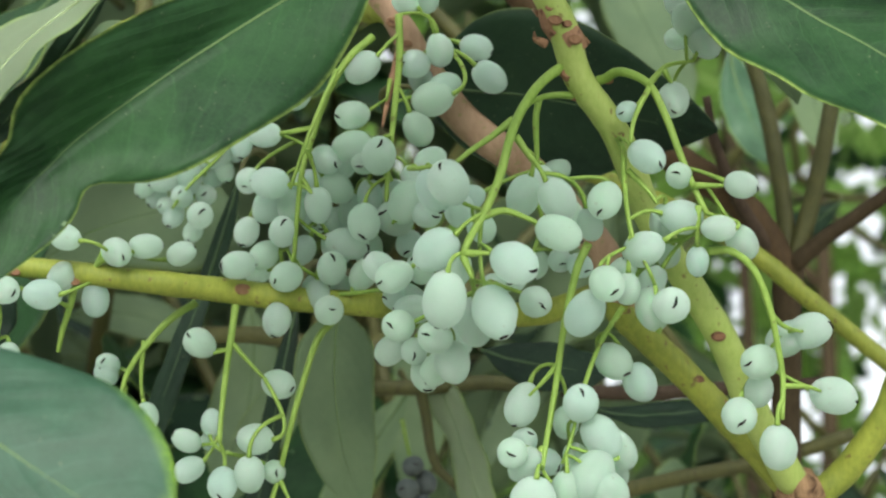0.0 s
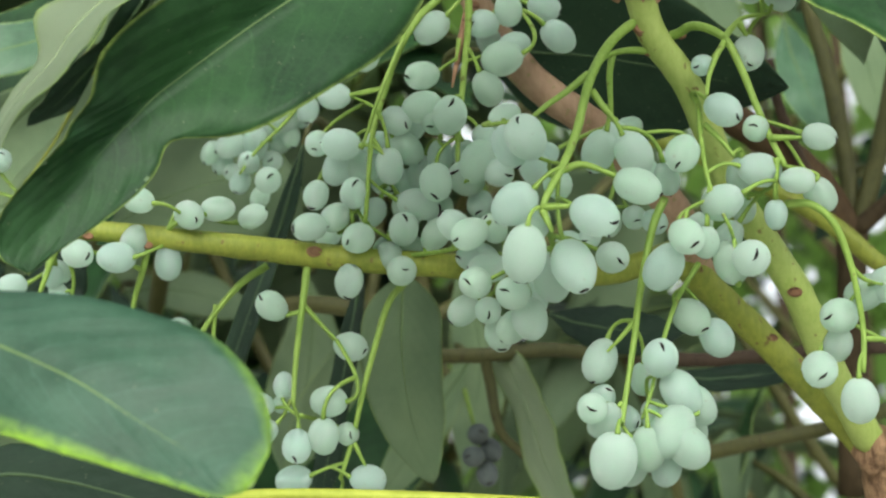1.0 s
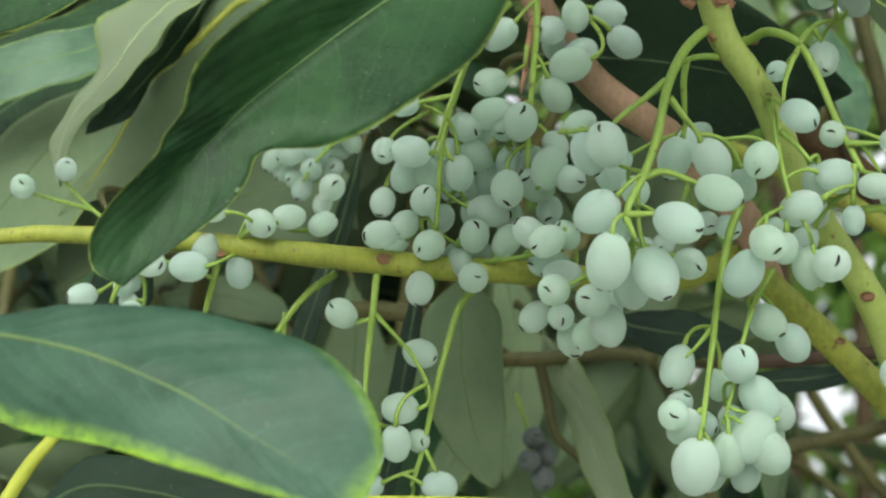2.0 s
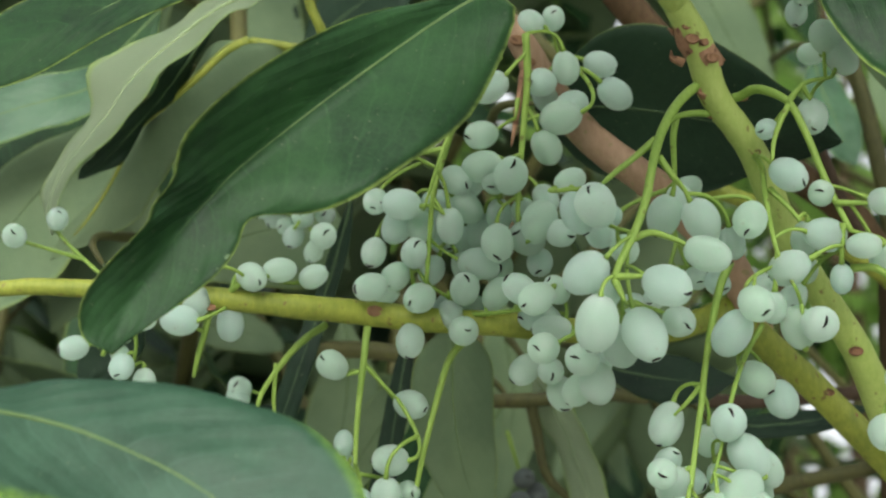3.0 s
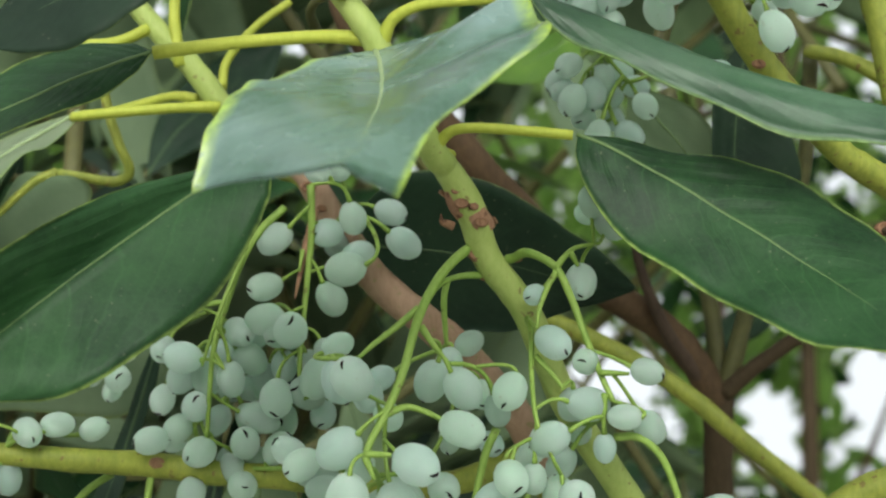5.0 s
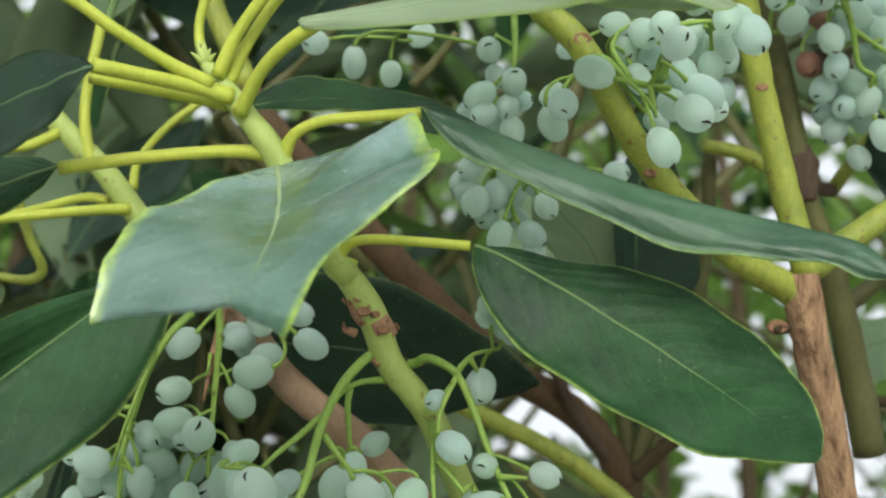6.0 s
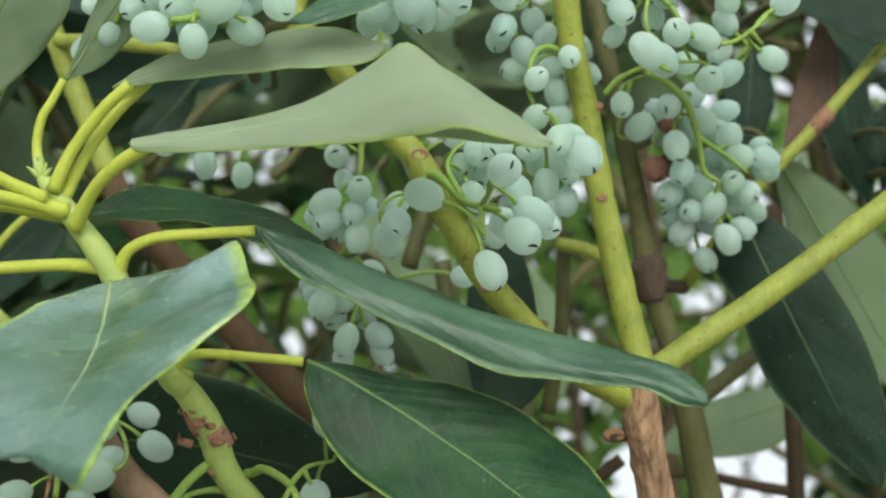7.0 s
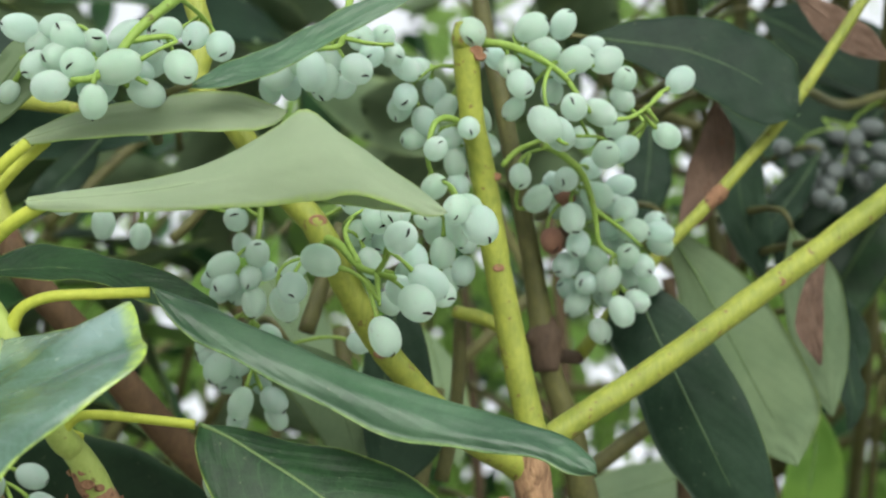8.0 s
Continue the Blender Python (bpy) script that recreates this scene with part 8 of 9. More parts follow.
cluster_seventeen = Cluster("dull green drupes in shade below a leaf",
    [(65.2, 319, 199.6), (65, 320.1, 190.8), (69.1, 322, 185.5)],
    [(65, 320.1, 190.8), (60.6, 320.6, 186.4)], girth=0.55)
cluster_seventeen.drupe(56.2, 323.3, 189, 5.9)
cluster_seventeen.drupe(64.6, 324.5, 185.7, 5.9)
cluster_seventeen.drupe(61.9, 324.1, 181.7, 6.4)
cluster_seventeen.drupe(56.8, 322.9, 179.4, 6.6)
cluster_seventeen.drupe(62.7, 325.7, 171.1, 6.1)
cluster_seventeen.drupe(74.4, 324.8, 178.9, 5.8, (0.38, -0.35, -0.86))
cluster_seventeen.drupe(73, 328.5, 185.8, 5.4)
cluster_seventeen.drupe(71.1, 329.2, 173.2, 6.1)
cluster_seventeen.drupe(91.8, 320.1, 185.8, 5.5)
cluster_seventeen.drupe(54, 329.8, 188.1, 5.4)
cluster_seventeen.drupe(67.8, 332.9, 179.2, 5.1)
cluster_seventeen.drupe(69.9, 330.6, 191.4, 5.1)
cluster_seventeen.drupe(60, 329.4, 177.9, 5.6)
cluster_seventeen.drupe(66.6, 329.6, 183.2, 5.6)
cluster_seventeen.drupe(55.1, 327.1, 183.8, 5.3)
cluster_seventeen.drupe(71.9, 332.2, 169.8, 5.3)
cluster_seventeen.drupe(62.2, 334.5, 169.3, 5.4)

cluster_eighteen = Cluster("grey-green drupes behind an upright stem",
    [(114.1, 283.6, 229.6), (109, 278.7, 228.2), (105.4, 276, 224.2), (104, 276.7, 216.3), (105.4, 278.5, 211.3)],
    [(114.9, 283.2, 245.4), (107.8, 283.3, 245.1), (102.2, 284.8, 240.9)])
cluster_eighteen.drupe(113.9, 275.3, 223.8, 5.2, (0, -0.72, -0.69))
cluster_eighteen.drupe(105, 270.9, 215.5, 5.4, (0.15, -0.99, -0.04))
cluster_eighteen.drupe(105.5, 277.7, 209, 5.7, (0.44, -0.9, 0.06))
cluster_eighteen.drupe(111.3, 286.9, 227, 5.4)
cluster_eighteen.drupe(112.8, 289.1, 221.5, 5.7)
cluster_eighteen.drupe(120, 291.4, 235.4, 5.5)
cluster_eighteen.drupe(121.9, 293.5, 229.4, 5.5)
cluster_eighteen.drupe(113.5, 290.8, 216.3, 5.4)
cluster_eighteen.drupe(105.8, 290.3, 233.4, 6.3)
cluster_eighteen.drupe(100.1, 283.8, 236.5, 6.2)
cluster_eighteen.drupe(99.4, 289.1, 236.4, 6.0)
cluster_eighteen.drupe(108, 263.4, 196.2, 6.1)
cluster_eighteen.drupe(115.7, 295.4, 204.5, 5.9)
cluster_eighteen.drupe(116, 302.8, 198.7, 6.0)
cluster_eighteen.drupe(112.9, 305.4, 196.8, 5.5)
cluster_eighteen.drupe(103.3, 293.3, 230.2, 5.5)
cluster_eighteen.drupe(111.4, 292.3, 238.8, 5.5)
cluster_eighteen.drupe(116.2, 294.3, 227.3, 5.5)
cluster_eighteen.drupe(103.9, 287.3, 246.8, 5.8)
cluster_eighteen.drupe(108.5, 291, 242.7, 5.8)
cluster_eighteen.drupe(119.8, 295.6, 223.3, 5.2)

cluster_nineteen = Cluster("bright drupes against the light beside a stem",
    [(117.6, 274, 247.1), (123.7, 270.7, 244.5), (131.6, 270, 240.5), (137.9, 271.6, 236.2), (141.4, 273.4, 231.2)],
    [(137.9, 271.6, 236.2), (133, 270.2, 239.9)],
    [(141.4, 273.4, 231.2), (146.2, 276.3, 229.1), (154.2, 279, 230.5), (160.2, 279.6, 234.6), (164.7, 281.1, 239.2)],
    [(159.8, 279.8, 234), (163.6, 283.5, 232.7)],
    [(124.2, 287.9, 220.6), (128, 284.7, 223.7), (134.6, 281.9, 225.5), (139.7, 279.8, 225.3), (147.3, 281.5, 226.5)], girth=0.9)
cluster_nineteen.drupe(124.5, 274.5, 240.8, 5.5, (-0.23, -0.65, -0.72))
cluster_nineteen.drupe(126.6, 272.7, 235, 6.3, (0.27, -0.5, -0.82))
cluster_nineteen.drupe(126.5, 281.3, 233.1, 4.8)
cluster_nineteen.drupe(133.7, 274.8, 246.6, 6.1)
cluster_nineteen.drupe(140.7, 272.4, 242.5, 6.8)
cluster_nineteen.drupe(149, 273.9, 243.8, 6.6, (0.85, 0.19, 0.49))
cluster_nineteen.drupe(131.5, 271, 223.4, 7.2, (-0.54, 0.06, 0.84))
cluster_nineteen.drupe(135.5, 273.4, 222.3, 7.0, (0.56, 0.58, -0.59))
cluster_nineteen.drupe(139.4, 272.7, 229.4, 6.5, (-0.32, -0.93, -0.2))
cluster_nineteen.drupe(146.8, 276.5, 230.3, 6.3)
cluster_nineteen.drupe(169.9, 281.3, 243.7, 6.5, (0.77, 0.03, 0.64))
cluster_nineteen.drupe(167.5, 288.8, 231.7, 6.2, (0.86, 0.45, -0.25))
cluster_nineteen.drupe(157.4, 293.6, 229.9, 6.0)
cluster_nineteen.drupe(152.2, 292.7, 227.6, 6.8, (-0.06, -0.99, -0.09))
cluster_nineteen.drupe(135.7, 284.6, 247.5, 4.9)
cluster_nineteen.drupe(130.4, 273.4, 251.6, 7.2)
cluster_nineteen.drupe(138.6, 274.4, 253.7, 6.2)
cluster_nineteen.drupe(114.7, 272.8, 248.5, 7.9, (-0.16, -0.69, -0.71))
cluster_nineteen.drupe(123.9, 286, 250.2, 5.5)
cluster_nineteen.drupe(132.5, 285.5, 251.9, 5.8)
cluster_nineteen.drupe(139.7, 281.7, 245, 5.9)
cluster_nineteen.drupe(157.3, 290.8, 243.1, 5.8)
cluster_nineteen.drupe(137.9, 287.1, 241.7, 5.7)
cluster_nineteen.drupe(156.4, 295.2, 237.3, 6.1)
cluster_nineteen.drupe(147, 294.4, 233.2, 5.8)
cluster_nineteen.drupe(148, 283.1, 252.8, 6.0)
cluster_nineteen.drupe(157.4, 287.5, 246.8, 6.0)

cluster_twenty = Cluster("long hanging cluster of dull blue-green drupes",
    [(137.9, 300.1, 233.9), (144.1, 304.6, 233.3), (150, 308.1, 229.5), (153.6, 312.9, 222.1), (155.7, 317.8, 214.6), (159.6, 318.8, 211.9)],
    [(153.6, 312.9, 222.1), (161.8, 316.4, 218.2), (167.3, 317.9, 214.1)], girth=0.9)
cluster_twenty.drupe(132.9, 306.9, 228, 5.7, (-0.08, -0.4, -0.91))
cluster_twenty.drupe(138.9, 313.7, 225, 6.6, (0.7, -0.62, 0.37))
cluster_twenty.drupe(145.7, 309.1, 228.7, 6.3, (-0.36, -0.73, -0.58))
cluster_twenty.drupe(147.4, 311.8, 218.6, 6.5, (0, -0.23, -0.97))
cluster_twenty.drupe(150.1, 318.5, 214.5, 6.3)
cluster_twenty.drupe(148.1, 325.2, 211.3, 6.7, (-0.56, -0.47, -0.69))
cluster_twenty.drupe(155.1, 314.2, 227.1, 6.9)
cluster_twenty.drupe(164, 319.1, 225.1, 6.7)
cluster_twenty.drupe(165.7, 319, 219.3, 6.6)
cluster_twenty.drupe(174, 322.6, 220.4, 6.1)
cluster_twenty.drupe(174.9, 325.4, 218.4, 5.9)
cluster_twenty.drupe(164.5, 322.2, 213.3, 6.4, (-0.22, -0.97, -0.05))
cluster_twenty.drupe(169, 323.9, 211.2, 6.1)
cluster_twenty.drupe(156.5, 325.3, 213.2, 6.1)
cluster_twenty.drupe(159.4, 325.3, 207.7, 6.4)
cluster_twenty.drupe(154.1, 327.5, 207.2, 6.1, (-0.61, -0.72, -0.34))
cluster_twenty.drupe(163, 327.3, 199.2, 6.4)
cluster_twenty.drupe(168, 328.8, 203.1, 5.8)
cluster_twenty.drupe(152.5, 333.1, 203.8, 6.5)
cluster_twenty.drupe(159.3, 337.3, 197.4, 5.9, (0.24, -0.37, -0.9))
cluster_twenty.drupe(153.8, 313.3, 234.5, 6.1)
cluster_twenty.drupe(145.2, 319.8, 233, 5.3)
cluster_twenty.drupe(161, 325.8, 222.4, 5.3)
cluster_twenty.drupe(150.4, 333.4, 208.1, 5.9)
cluster_twenty.drupe(162, 321.9, 228.1, 5.9)
cluster_twenty.drupe(155.3, 325.7, 229, 5.6)
cluster_twenty.drupe(148.2, 325.8, 228.8, 5.6)
cluster_twenty.drupe(153.8, 331.3, 213.9, 5.9)
cluster_twenty.drupe(162.4, 329, 219.8, 5.6)
cluster_twenty.drupe(166.4, 332.3, 211.2, 5.9)
cluster_twenty.drupe(172.7, 332.7, 209.9, 5.6)
cluster_twenty.drupe(145.6, 325.9, 233.9, 5.4)
cluster_twenty.drupe(153.2, 322.3, 232.4, 5.6)
cluster_twenty.drupe(174.3, 326.8, 225.8, 5.6)
cluster_twenty.drupe(164.2, 321.8, 234.1, 5.9)
cluster_twenty.drupe(160.6, 335.6, 207.5, 5.7)

withered_drupe(cluster_twenty, 148.4, 322, 230.7, 5.6)
withered_drupe(cluster_twenty, 144.1, 322, 216.9, 6.4)

cluster_low_back = Cluster("small cluster of drupes darkened for deep shade",
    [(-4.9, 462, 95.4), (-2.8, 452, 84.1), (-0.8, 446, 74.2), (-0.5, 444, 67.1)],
    girth=0.6, stock=SHADED_DRUPES)
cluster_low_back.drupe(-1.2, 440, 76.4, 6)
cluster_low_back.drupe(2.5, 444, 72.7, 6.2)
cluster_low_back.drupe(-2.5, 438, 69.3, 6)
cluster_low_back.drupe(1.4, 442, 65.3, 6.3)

cluster_twentyone = Cluster("distant cluster of drupes coloured dark for shade",
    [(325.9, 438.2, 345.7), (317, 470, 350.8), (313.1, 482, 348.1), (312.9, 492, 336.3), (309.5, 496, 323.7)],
    [(313.1, 482, 348.1), (300.5, 490, 349.2), (292.7, 498, 342.5), (285.6, 502, 324.4)], girth=0.6, stock=SHADED_DRUPES)
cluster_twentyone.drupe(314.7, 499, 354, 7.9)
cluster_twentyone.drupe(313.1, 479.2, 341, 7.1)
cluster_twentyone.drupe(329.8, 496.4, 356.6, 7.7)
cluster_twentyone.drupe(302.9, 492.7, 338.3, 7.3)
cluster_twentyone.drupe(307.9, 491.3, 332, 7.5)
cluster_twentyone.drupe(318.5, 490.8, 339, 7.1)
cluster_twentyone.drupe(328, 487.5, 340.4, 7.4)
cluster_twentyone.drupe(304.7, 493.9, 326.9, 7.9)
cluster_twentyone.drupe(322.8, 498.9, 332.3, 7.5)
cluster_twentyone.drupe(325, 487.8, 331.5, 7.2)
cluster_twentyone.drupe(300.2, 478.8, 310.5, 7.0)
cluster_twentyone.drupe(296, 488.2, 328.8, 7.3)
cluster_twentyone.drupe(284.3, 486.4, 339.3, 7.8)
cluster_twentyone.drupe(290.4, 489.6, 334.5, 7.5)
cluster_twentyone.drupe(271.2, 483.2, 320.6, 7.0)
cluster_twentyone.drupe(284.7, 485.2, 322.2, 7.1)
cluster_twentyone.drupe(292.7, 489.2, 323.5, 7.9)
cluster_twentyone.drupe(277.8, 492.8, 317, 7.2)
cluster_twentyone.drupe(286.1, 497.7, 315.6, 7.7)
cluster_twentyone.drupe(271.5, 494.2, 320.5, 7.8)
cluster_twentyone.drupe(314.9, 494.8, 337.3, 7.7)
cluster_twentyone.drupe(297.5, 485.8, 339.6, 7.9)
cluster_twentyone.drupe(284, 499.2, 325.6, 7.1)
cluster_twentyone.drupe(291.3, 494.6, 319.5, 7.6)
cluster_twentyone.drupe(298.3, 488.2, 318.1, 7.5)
blemish(cluster_four.thing, 51.3, 297.3, 78.5, 0.75, -0.16, -0.93, -0.33)
blemish(cluster_four.thing, 50.5, 297, 80.4, 0.4, -0.16, -0.93, -0.34)
blemish(cluster_three.thing, 4.6, 287.3, 103.5, 0.6, -0.01, -0.91, -0.42)
blemish(cluster_three.thing, 5.9, 287.2, 103.9, 0.55, -0.02, -0.91, -0.42)
blemish(cluster_three.thing, 7.3, 287.3, 103.8, 0.45, -0.02, -0.91, -0.42)


# ---- background foliage ----
def simple_leaf(length, width, rng):
    """A slim leaf along +x, bent and folded; stations in millimetres."""
    rows, n = [], 6
    droop, fold, twist = rng.uniform(0.05, 0.5), rng.uniform(0.0, 0.35), rng.uniform(-0.5, 0.5)
    for i in range(n + 1):
        f = i / n
        w = width / 2 * (math.sin(math.pi * min(1, f * 0.93 + 0.03) ** 0.8)) if 0 < i < n else 0
        a = twist * f
        l = (0, w * math.cos(a), w * (fold + math.sin(a)))
        r = (0, -w * math.cos(a), w * (fold - math.sin(a)))
        rows.append((length * f, 0, -droop * length * f * f, *l, *r))
    return rows


def spray(seed, looks):
    """A leafy spray: a short twig with a whorl of leaves."""
    rng = random.Random(seed)
    thing = empty("leaf_spray", ORIGIN + Vector((0, 0, -5)), "spray of slim dark green leaves in shade", "foliage", "leaf sprays of the shrub")
    me = tube_mesh("twig", [(0, 0, -0.16, 0.003), (0.008, 0, -0.08, 0.0028), (0, 0, 0, 0.0022), (0, 0.004, 0.03, 0.001)], SHADED_TWIG, 8, 3, 0.1)
    part("twig", me, thing, thing.location)
    for k in range(rng.randint(8, 10)):
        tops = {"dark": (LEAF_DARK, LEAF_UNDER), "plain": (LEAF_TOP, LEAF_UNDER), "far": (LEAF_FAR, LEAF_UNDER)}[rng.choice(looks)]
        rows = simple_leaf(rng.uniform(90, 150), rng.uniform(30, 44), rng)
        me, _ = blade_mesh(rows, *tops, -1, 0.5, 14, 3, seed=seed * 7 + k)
        ob = part("leaf", me, thing, thing.location + Vector((0, 0, rng.uniform(-0.03, 0.03))))
        ob.rotation_euler = (rng.uniform(-0.6, 0.6), rng.uniform(-0.4, 0.7), k * 2.4 + rng.uniform(-0.3, 0.3))
    return thing


SPRAYS = [spray(s, ("plain", "dark", "far") if s > 1 else ("plain", "dark", "plain")) for s in range(4)]
TILT = radians(20)


def aim(az, el, dist):
    """A point at a bearing, a height angle above the tilted sight line, and a distance."""
    a, e = radians(az), radians(el)
    x, y, z = dist * math.sin(a) * math.cos(e), dist * math.cos(a) * math.cos(e), dist * math.sin(e)
    return ORIGIN + Vector((x, y * math.cos(TILT) - z * math.sin(TILT), y * math.sin(TILT) + z * math.cos(TILT)))


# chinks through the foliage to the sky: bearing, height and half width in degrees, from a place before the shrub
SPOT, WAY, WIDE = [], [], []


def chinks(x, y, z, *ways):
    for az, el, wide in ways:
        a, e = radians(az), radians(el)
        SPOT.append((x, y, z))
        WAY.append((math.sin(a) * math.cos(e), math.cos(a) * math.cos(e), math.sin(e)))
        WIDE.append(math.tan(radians(wide)))


chinks(0.003, 0.002, 1.678, (12.1, 24.9, 0.5), (12.1, 18.6, 0.5), (16.3, 18.9, 0.3), (14.5, 12.6, 0.4), (14.9, 24.2, 0.3))
chinks(-0.008, 0.006, 1.671, (15.4, 27.8, 0.3), (12.7, 25, 0.3), (15, 23.2, 0.3), (16.2, 23, 0.3), (13.8, 18.7, 0.5), (12.6, 14.6, 0.3), (12.6, 12.1, 0.4))
chinks(0, 0, 1.7, (12.2, 23.3, 0.3), (11.4, 22.6, 0.3), (13.7, 20.5, 0.3), (14.8, 20.9, 0.3), (15, 20.1, 0.4), (9.4, 24.5, 0.3), (16.1, 16.7, 0.3), (13.6, 15.8, 0.3))
chinks(0.011, -0.006, 1.708, (6.2, 23.5, 0.4), (8.3, 23.7, 0.4), (5.6, 27.7, 0.3), (16.6, 17.6, 0.35), (15, 16.2, 0.5), (14.8, 11.2, 0.5), (12.8, 13.7, 0.4), (9.5, 18.4, 0.4))
chinks(0.025, -0.023, 1.726, (-6.9, 25, 0.3), (-6, 24.9, 0.3), (-8, 24.1, 0.3), (-0.6, 27.4, 0.3), (0.1, 26, 0.3), (16.3, 25.2, 0.3), (15, 24.1, 0.3), (19.3, 23.6, 0.5), (19.7, 22.5, 0.5))
chinks(0.025, -0.023, 1.726, (6.9, 15.5, 0.9), (8.1, 15.3, 0.7), (9.3, 13.6, 0.5), (13.1, 13.6, 0.8), (12.3, 12.2, 0.6), (19.3, 18.2, 0.4), (19.1, 16.1, 0.5))
chinks(0.044, -0.035, 1.742, (12.5, 21.7, 0.5), (16.7, 19.8, 0.35), (16.5, 21.8, 0.5), (17.4, 16.6, 0.4), (18.2, 16.9, 0.4), (17, 14.5, 0.8), (17.4, 12.7, 0.8), (18.9, 12.3, 0.3), (13.5, 14, 0.4))
chinks(0.044, -0.035, 1.742, (15.4, 13.1, 0.3))
chinks(0.041, -0.033, 1.74, (4.8, 13.8, 0.5), (5.6, 13.5, 0.46), (4.5, 13.3, 0.38), (17.8, 16.9, 0.42), (18.9, 17.1, 0.34), (17.7, 14.6, 0.46), (18.7, 14.3, 0.46), (17.7, 13, 0.59), (18.9, 12.7, 0.52))
chinks(0.041, -0.033, 1.74, (-7.1, 25.7, 0.29))
chinks(0.051, -0.039, 1.747, (15.9, 19.2, 0.5), (15.8, 21.2, 0.3), (16, 17.4, 0.3), (15.6, 15.3, 0.3), (16.2, 15.7, 0.3), (16.9, 16, 0.3), (17.5, 16.2, 0.3), (15.8, 13.8, 0.65), (16.7, 13.5, 0.6))
chinks(0.051, -0.039, 1.747, (17.3, 13.3, 0.3), (12.4, 13.2, 0.4), (16.7, 12.2, 0.5))
chinks(0.053, -0.042, 1.746, (16.2, 29.9, 0.5), (18.2, 30.1, 0.4), (17.9, 28.5, 0.3), (19.5, 27.1, 0.4), (27, 30.4, 0.3), (13.8, 25.3, 0.4), (13.8, 23.4, 0.4), (15.3, 21.2, 0.3), (15.8, 21.6, 0.3))
chinks(0.053, -0.042, 1.746, (15.3, 19.3, 0.5), (15.5, 17.6, 0.3), (15.6, 15.8, 0.5), (16.7, 16.3, 0.5), (25.5, 20, 0.4), (25, 17, 0.5), (24.9, 16, 0.45), (23.9, 16.9, 0.4), (21.9, 14.9, 0.4))
chinks(0.053, -0.042, 1.746, (-1.5, 21.8, 0.35), (-1.3, 19.5, 0.35), (-0.1, 18.8, 0.65), (-3.6, 24.9, 0.4))
SPOT, WAY, WIDE = np.array(SPOT), np.array(WAY), np.array(WIDE)


def in_chink(points, ease=1.0, least=0.0):
    """Whether any of the points lies in a chink."""
    q = np.array(points)[:, None, :] - SPOT[None]
    far = (q * WAY).sum(2)
    wide = WIDE * np.where(WIDE > 0.012, 2.0, 1.0)
    off = np.linalg.norm(q - WAY * far[..., None], axis=2)
    return bool(((off < wide * far * ease) & (WIDE > least)).any())


BACK = random.Random(11)
PLACES = []
for dist, count, lo, hi in ((0.66, 20, -26, 24), (0.85, 26, -28, 30), (1.2, 44, -30, 34), (1.7, 52, -30, 36)):
    for k in range(count):
        az = BACK.uniform(lo, hi)
        el = BACK.uniform(-15, 18)
        drop = (0.97 if dist < 1 else 0.85) if 12 < az < 30 and -10 < el < 5.5 else 0.12
        if BACK.random() < drop:
            continue
        m = Matrix.Translation(aim(az, el, dist * BACK.uniform(0.9, 1.15)))
        m = m @ Euler((BACK.uniform(-0.8, 0.8), BACK.uniform(-0.8, 0.8), BACK.uniform(0, 6.28))).to_matrix().to_4x4()
        thing = copy_thing(BACK.choice(SPRAYS[:2] if dist < 0.8 else SPRAYS), m)
        for ob in list(thing.children):
            if ob.name.startswith("leaf"):
                pts = [m @ ob.matrix_basis @ v.co for v in ob.data.vertices[:len(ob.data.vertices) // 2]]
                if in_chink(pts, 0.8):
                    bpy.data.objects.remove(ob)
        PLACES.append(m)
# the rest of the crown, to the sides, above and below
while len(PLACES) < 185:
    c = Vector((BACK.uniform(-1.35, 1.55), BACK.uniform(0.7, 2.2), BACK.uniform(-0.85, 1.15)))
    if ((c.x - 0.1) / 1.45) ** 2 + ((c.y - 1.45) / 0.8) ** 2 + ((c.z - 0.15) / 1.05) ** 2 > 1 + 0.3 * noise.noise(c * 2.3):
        continue
    az = math.degrees(math.atan2(c.x, c.y))
    el = math.degrees(math.atan2(c.z, c.y)) - 20
    if -27 < az < 37 and -24 < el < 25:
        continue
    m = Matrix.Translation(ORIGIN + c)
    m = m @ Euler((BACK.uniform(-0.8, 0.8), BACK.uniform(-0.8, 0.8), BACK.uniform(0, 6.28))).to_matrix().to_4x4()
    copy_thing(BACK.choice(SPRAYS), m)
    PLACES.append(m)
# unseen shoots overhead, added as shade, with a gap for a leaf's reflection
while len(PLACES) < 265:
    c = Vector((BACK.uniform(-1.2, 1.4), BACK.uniform(0.42, 1.6), BACK.uniform(0.5, 1.35)))
    if math.degrees(math.atan2(c.z - 0.12, c.y)) < 43 or (c - Vector((-0.03, 0.21, 0.1))).angle(Vector((-0.1, 0.3, 0.93))) < radians(24):
        continue
    m = Matrix.Translation(ORIGIN + c)
    m = m @ Euler((BACK.uniform(-0.8, 0.8), BACK.uniform(-0.8, 0.8), BACK.uniform(0, 6.28))).to_matrix().to_4x4()
    copy_thing(BACK.choice(SPRAYS), m)
    PLACES.append(m)
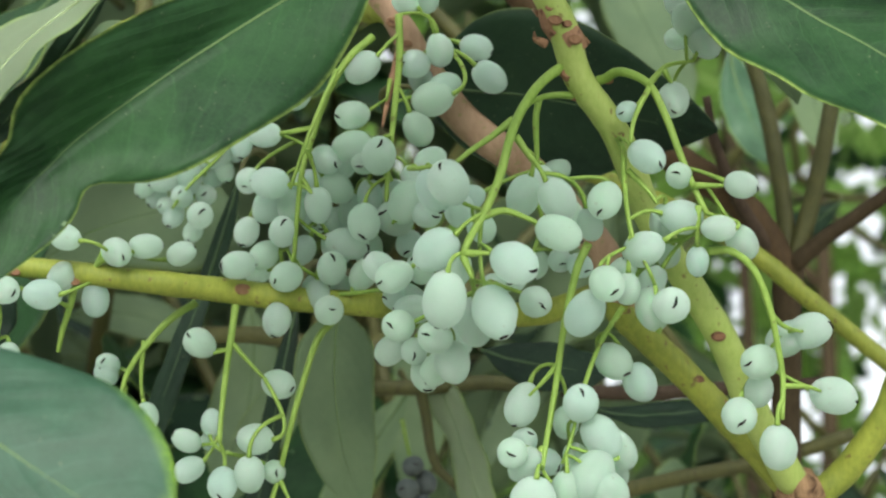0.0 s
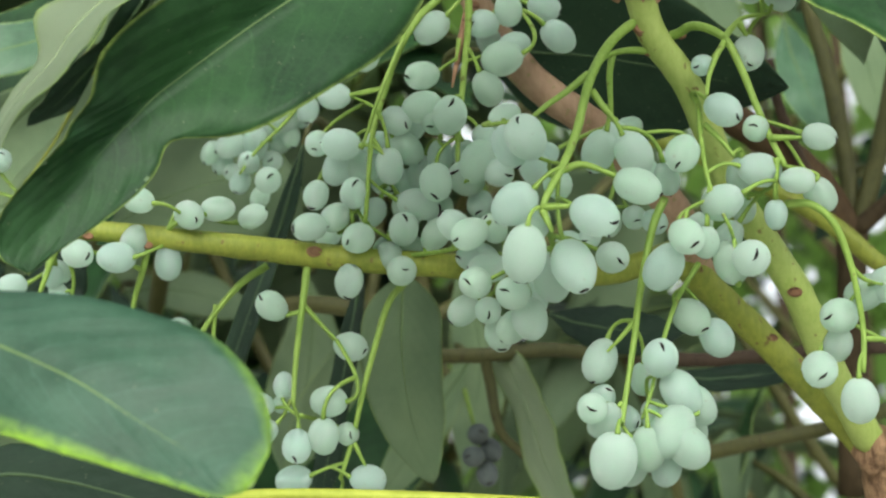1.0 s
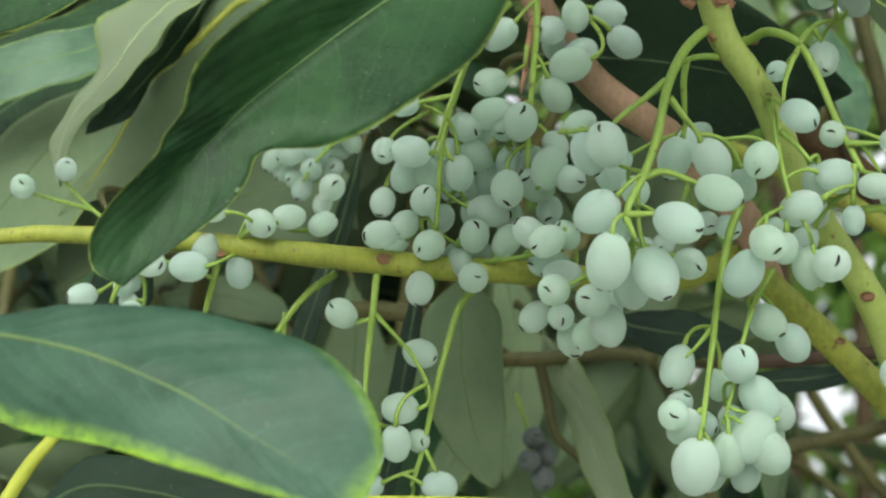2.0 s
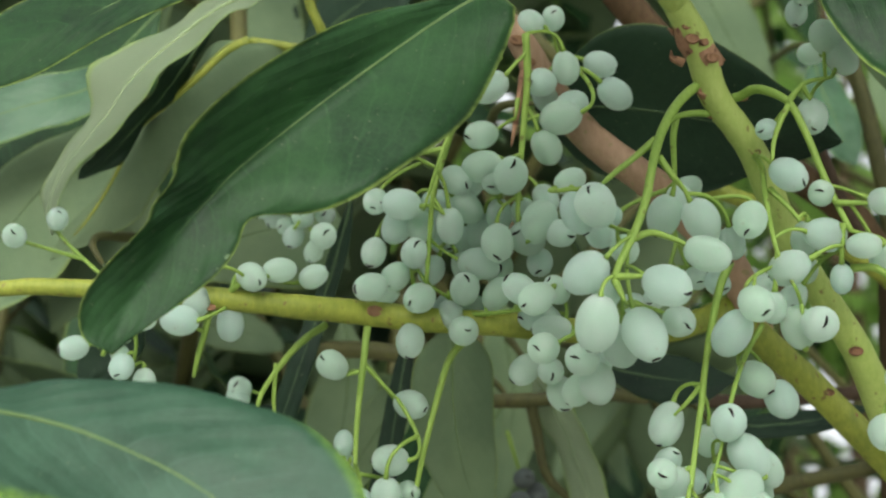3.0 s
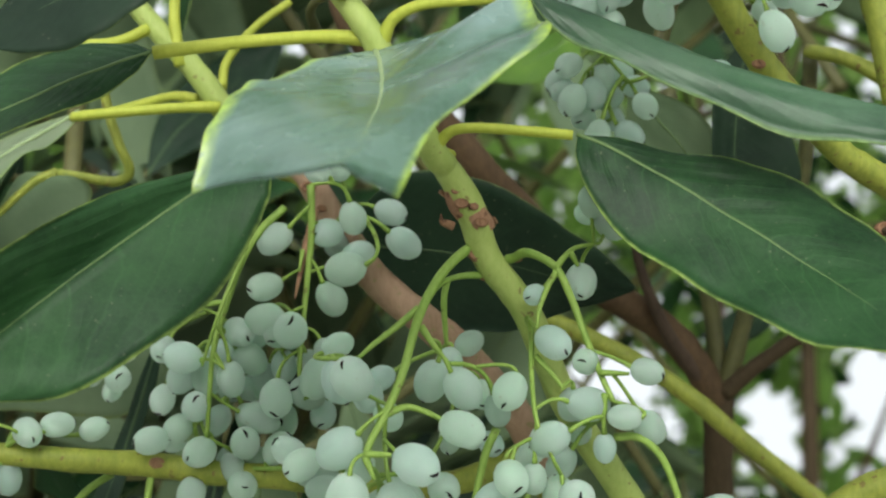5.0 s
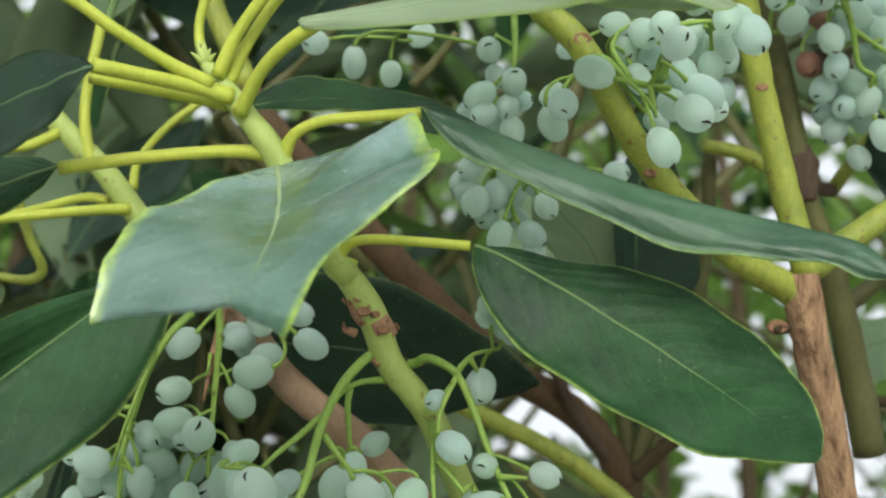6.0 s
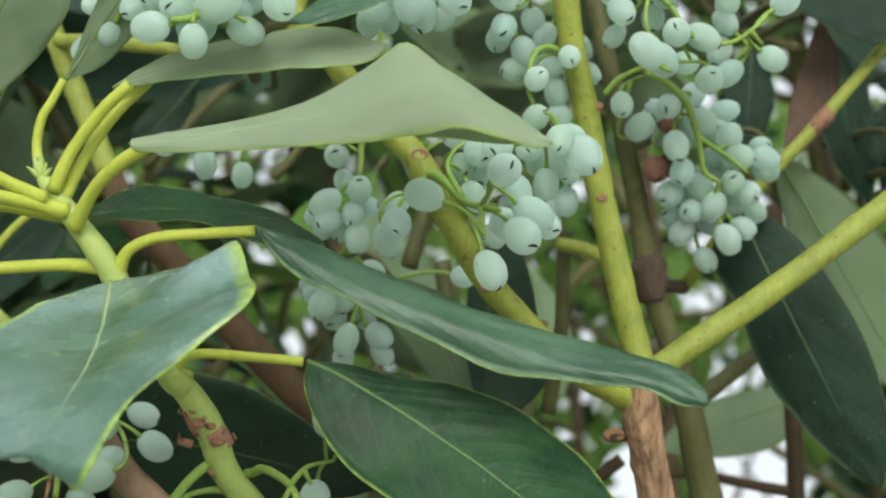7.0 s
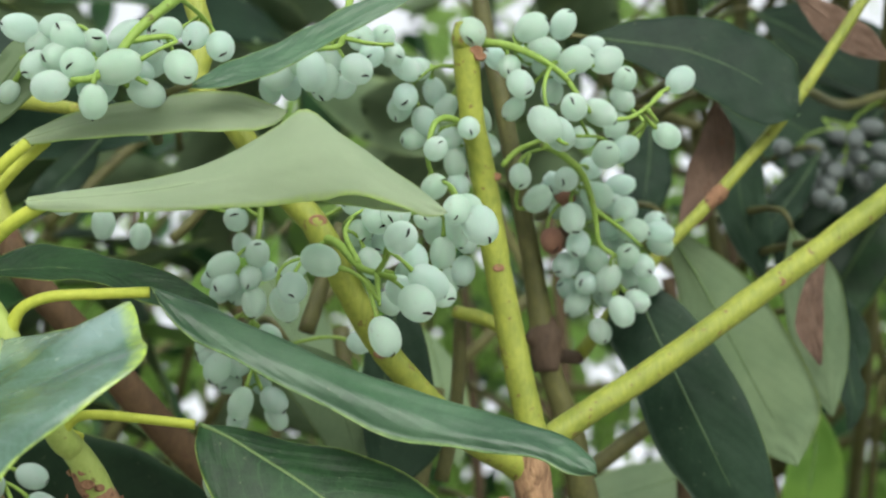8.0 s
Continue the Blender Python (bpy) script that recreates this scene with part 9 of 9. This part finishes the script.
# unseen sprays on the right, added to shade the far fruit cluster
for x, y, z in ((0.42, 0.36, 0.30), (0.46, 0.30, 0.42), (0.36, 0.34, 0.50), (0.50, 0.44, 0.22), (0.30, 0.42, 0.56), (0.52, 0.38, 0.36)):
    m = Matrix.Translation(ORIGIN + Vector((x, y, z))) @ Euler((BACK.uniform(-0.8, 0.8), BACK.uniform(-0.8, 0.8), BACK.uniform(0, 6.28))).to_matrix().to_4x4()
    copy_thing(BACK.choice(SPRAYS), m)
    PLACES.append(m)
for thing in SPRAYS:
    thing.location = aim(BACK.uniform(-20, 0), BACK.uniform(-8, 12), 0.8)
    PLACES.append(Matrix.Translation(thing.location))


# the trunks of the shrub, with a limb to each spray
shrub = empty("shrub", Vector((0.2, 1.3, 0)), "tall evergreen shrub with several slim brown trunks", "shrub")
TRUNKS = []
for k in range(6):
    for attempt in range(12):
        x, y = -0.7 + 0.33 * k + BACK.uniform(-0.14, 0.14), BACK.uniform(1.0, 1.9)
        rows = [(x + 0.05 * math.sin(h * 2.1 + k), y + 0.05 * math.cos(h * 1.7 + k) - ORIGIN.y, h - ORIGIN.z, 0.022 - 0.006 * h) for h in (-0.02, 0.5, 1.0, 1.6, 2.2, 2.7)]
        line = [Vector(q[:3]) for q in glide(rows, 24)]
        if not in_chink([ORIGIN + q for q in line], 1.1, 0.0055):
            break
    part("trunk", tube_mesh("trunk", rows, BROWNWOOD, 12, 5, 0.15), shrub)
    TRUNKS += line
for m in PLACES:
    foot = m @ Vector((0, 0, -0.155)) - ORIGIN
    best = min(TRUNKS, key=lambda q: (q - foot).length + 1.2 * abs(foot.z - 0.2 - q.z))
    for attempt in range(8):
        mid = best.lerp(foot, 0.55) + Vector((0, 0, -0.06)) + 0.05 * attempt * Vector((BACK.uniform(-1, 1), BACK.uniform(-1, 1), BACK.uniform(-1, 1)))
        if not in_chink([ORIGIN + Vector(q[:3]) for q in glide([(*best, 0), (*mid, 0), (*foot, 0)], 12)], 1.0, 0.0055):
            break
    part("limb", tube_mesh("limb", [(*best, 0.006), (*mid, 0.0045), (*foot, 0.0028)], SHADED_TWIG, 8, 5, 0.1), shrub)

# the shrubs further back, too many leaves to count
verts, faces, uvs, slots = [], [], [], []
for k in range(9):
    x, y = -3.4 + 0.85 * k + BACK.uniform(-0.2, 0.2), BACK.uniform(2.9, 3.9)
    rows = [(x + 0.1 * math.sin(h + k), y + 0.1 * math.cos(h * 1.3 + k), h - ORIGIN.z, 0.035 - 0.007 * h) for h in (-0.02, 0.8, 1.6, 2.6, 3.6)]
    hedge = empty("shrub", Vector((x, y, 0)), "slim brown shrub stem further back", "shrub", "further shrubs")
    part("trunk", tube_mesh("trunk", rows, BROWNWOOD, 10, 4, 0.15), hedge)
    spine = glide(rows, 40)
    for fork in (14, 20, 26, 31):
        foot = Vector(spine[fork][:3])
        way = Vector((BACK.uniform(-0.5, 0.5), BACK.uniform(0.1, 0.6), BACK.uniform(0.3, 0.7)))
        part("limb", tube_mesh("limb", [(*foot, 0.012), (*(foot + way * 0.5 + Vector((0, 0, -0.03))), 0.009), (*(foot + way), 0.005)], BROWNWOOD, 8, 4, 0.12), hedge)
for k in range(66000):
    far_row = k > 44000
    c = Vector((BACK.uniform(-4.2, 4.4), BACK.uniform(4.0, 5.0) if far_row else BACK.uniform(2.5, 4.4), BACK.uniform(0.35, 4.6)))
    if c.z > 3.9 + 0.8 * noise.noise(Vector((c.x * 0.9, c.y, 0))) or c.y < 2.75 + 0.5 * noise.noise(Vector((c.x * 1.1, c.z, 5))) or abs(c.x - 0.1) > 3.9 + 0.5 * noise.noise(Vector((c.y, c.z * 1.2, 9))):
        continue
    flat = c - ORIGIN
    az = math.degrees(math.atan2(flat.x, flat.y))
    el = math.degrees(math.atan2(flat.z, flat.y)) - 20
    if not far_row and noise.noise(Vector((az * 0.55, el * 0.55, 3.1))) > 0.42:
        continue
    m = Euler((BACK.uniform(-1.2, 1.2), BACK.uniform(-1.2, 1.2), BACK.uniform(0, 6.28))).to_matrix()
    n0, size = len(verts), BACK.uniform(0.055, 0.11)
    if in_chink([c + m @ Vector((f * size * 1.3, 0, -0.3 * f * f * size)) for f in (0.35, 0.6)], 0.8, 0.0055):
        continue
    for i in range(5):
        f = i / 4
        w = 0.30 * size * math.sin(math.pi * (0.08 + 0.84 * f))
        for v in (-1, 0, 1):
            verts.append(c + m @ Vector((f * size * 1.3, v * w, abs(v) * 0.25 * w - 0.3 * f * f * size)))
            uvs.append((f, v * 0.48 + 0.5))
    for i in range(4):
        for j in range(2):
            a = n0 + i * 3 + j
            faces.append((a, a + 3, a + 4, a + 1))
            slots.append(k % 5 == 0)
tagged(new("distant_foliage", mesh_of("distant_foliage", verts, faces, [LEAF_FAR, LEAF_TOP], slots, uvs)),
       "leaves of further shrubs with gaps of sky", "foliage", kind="stuff")
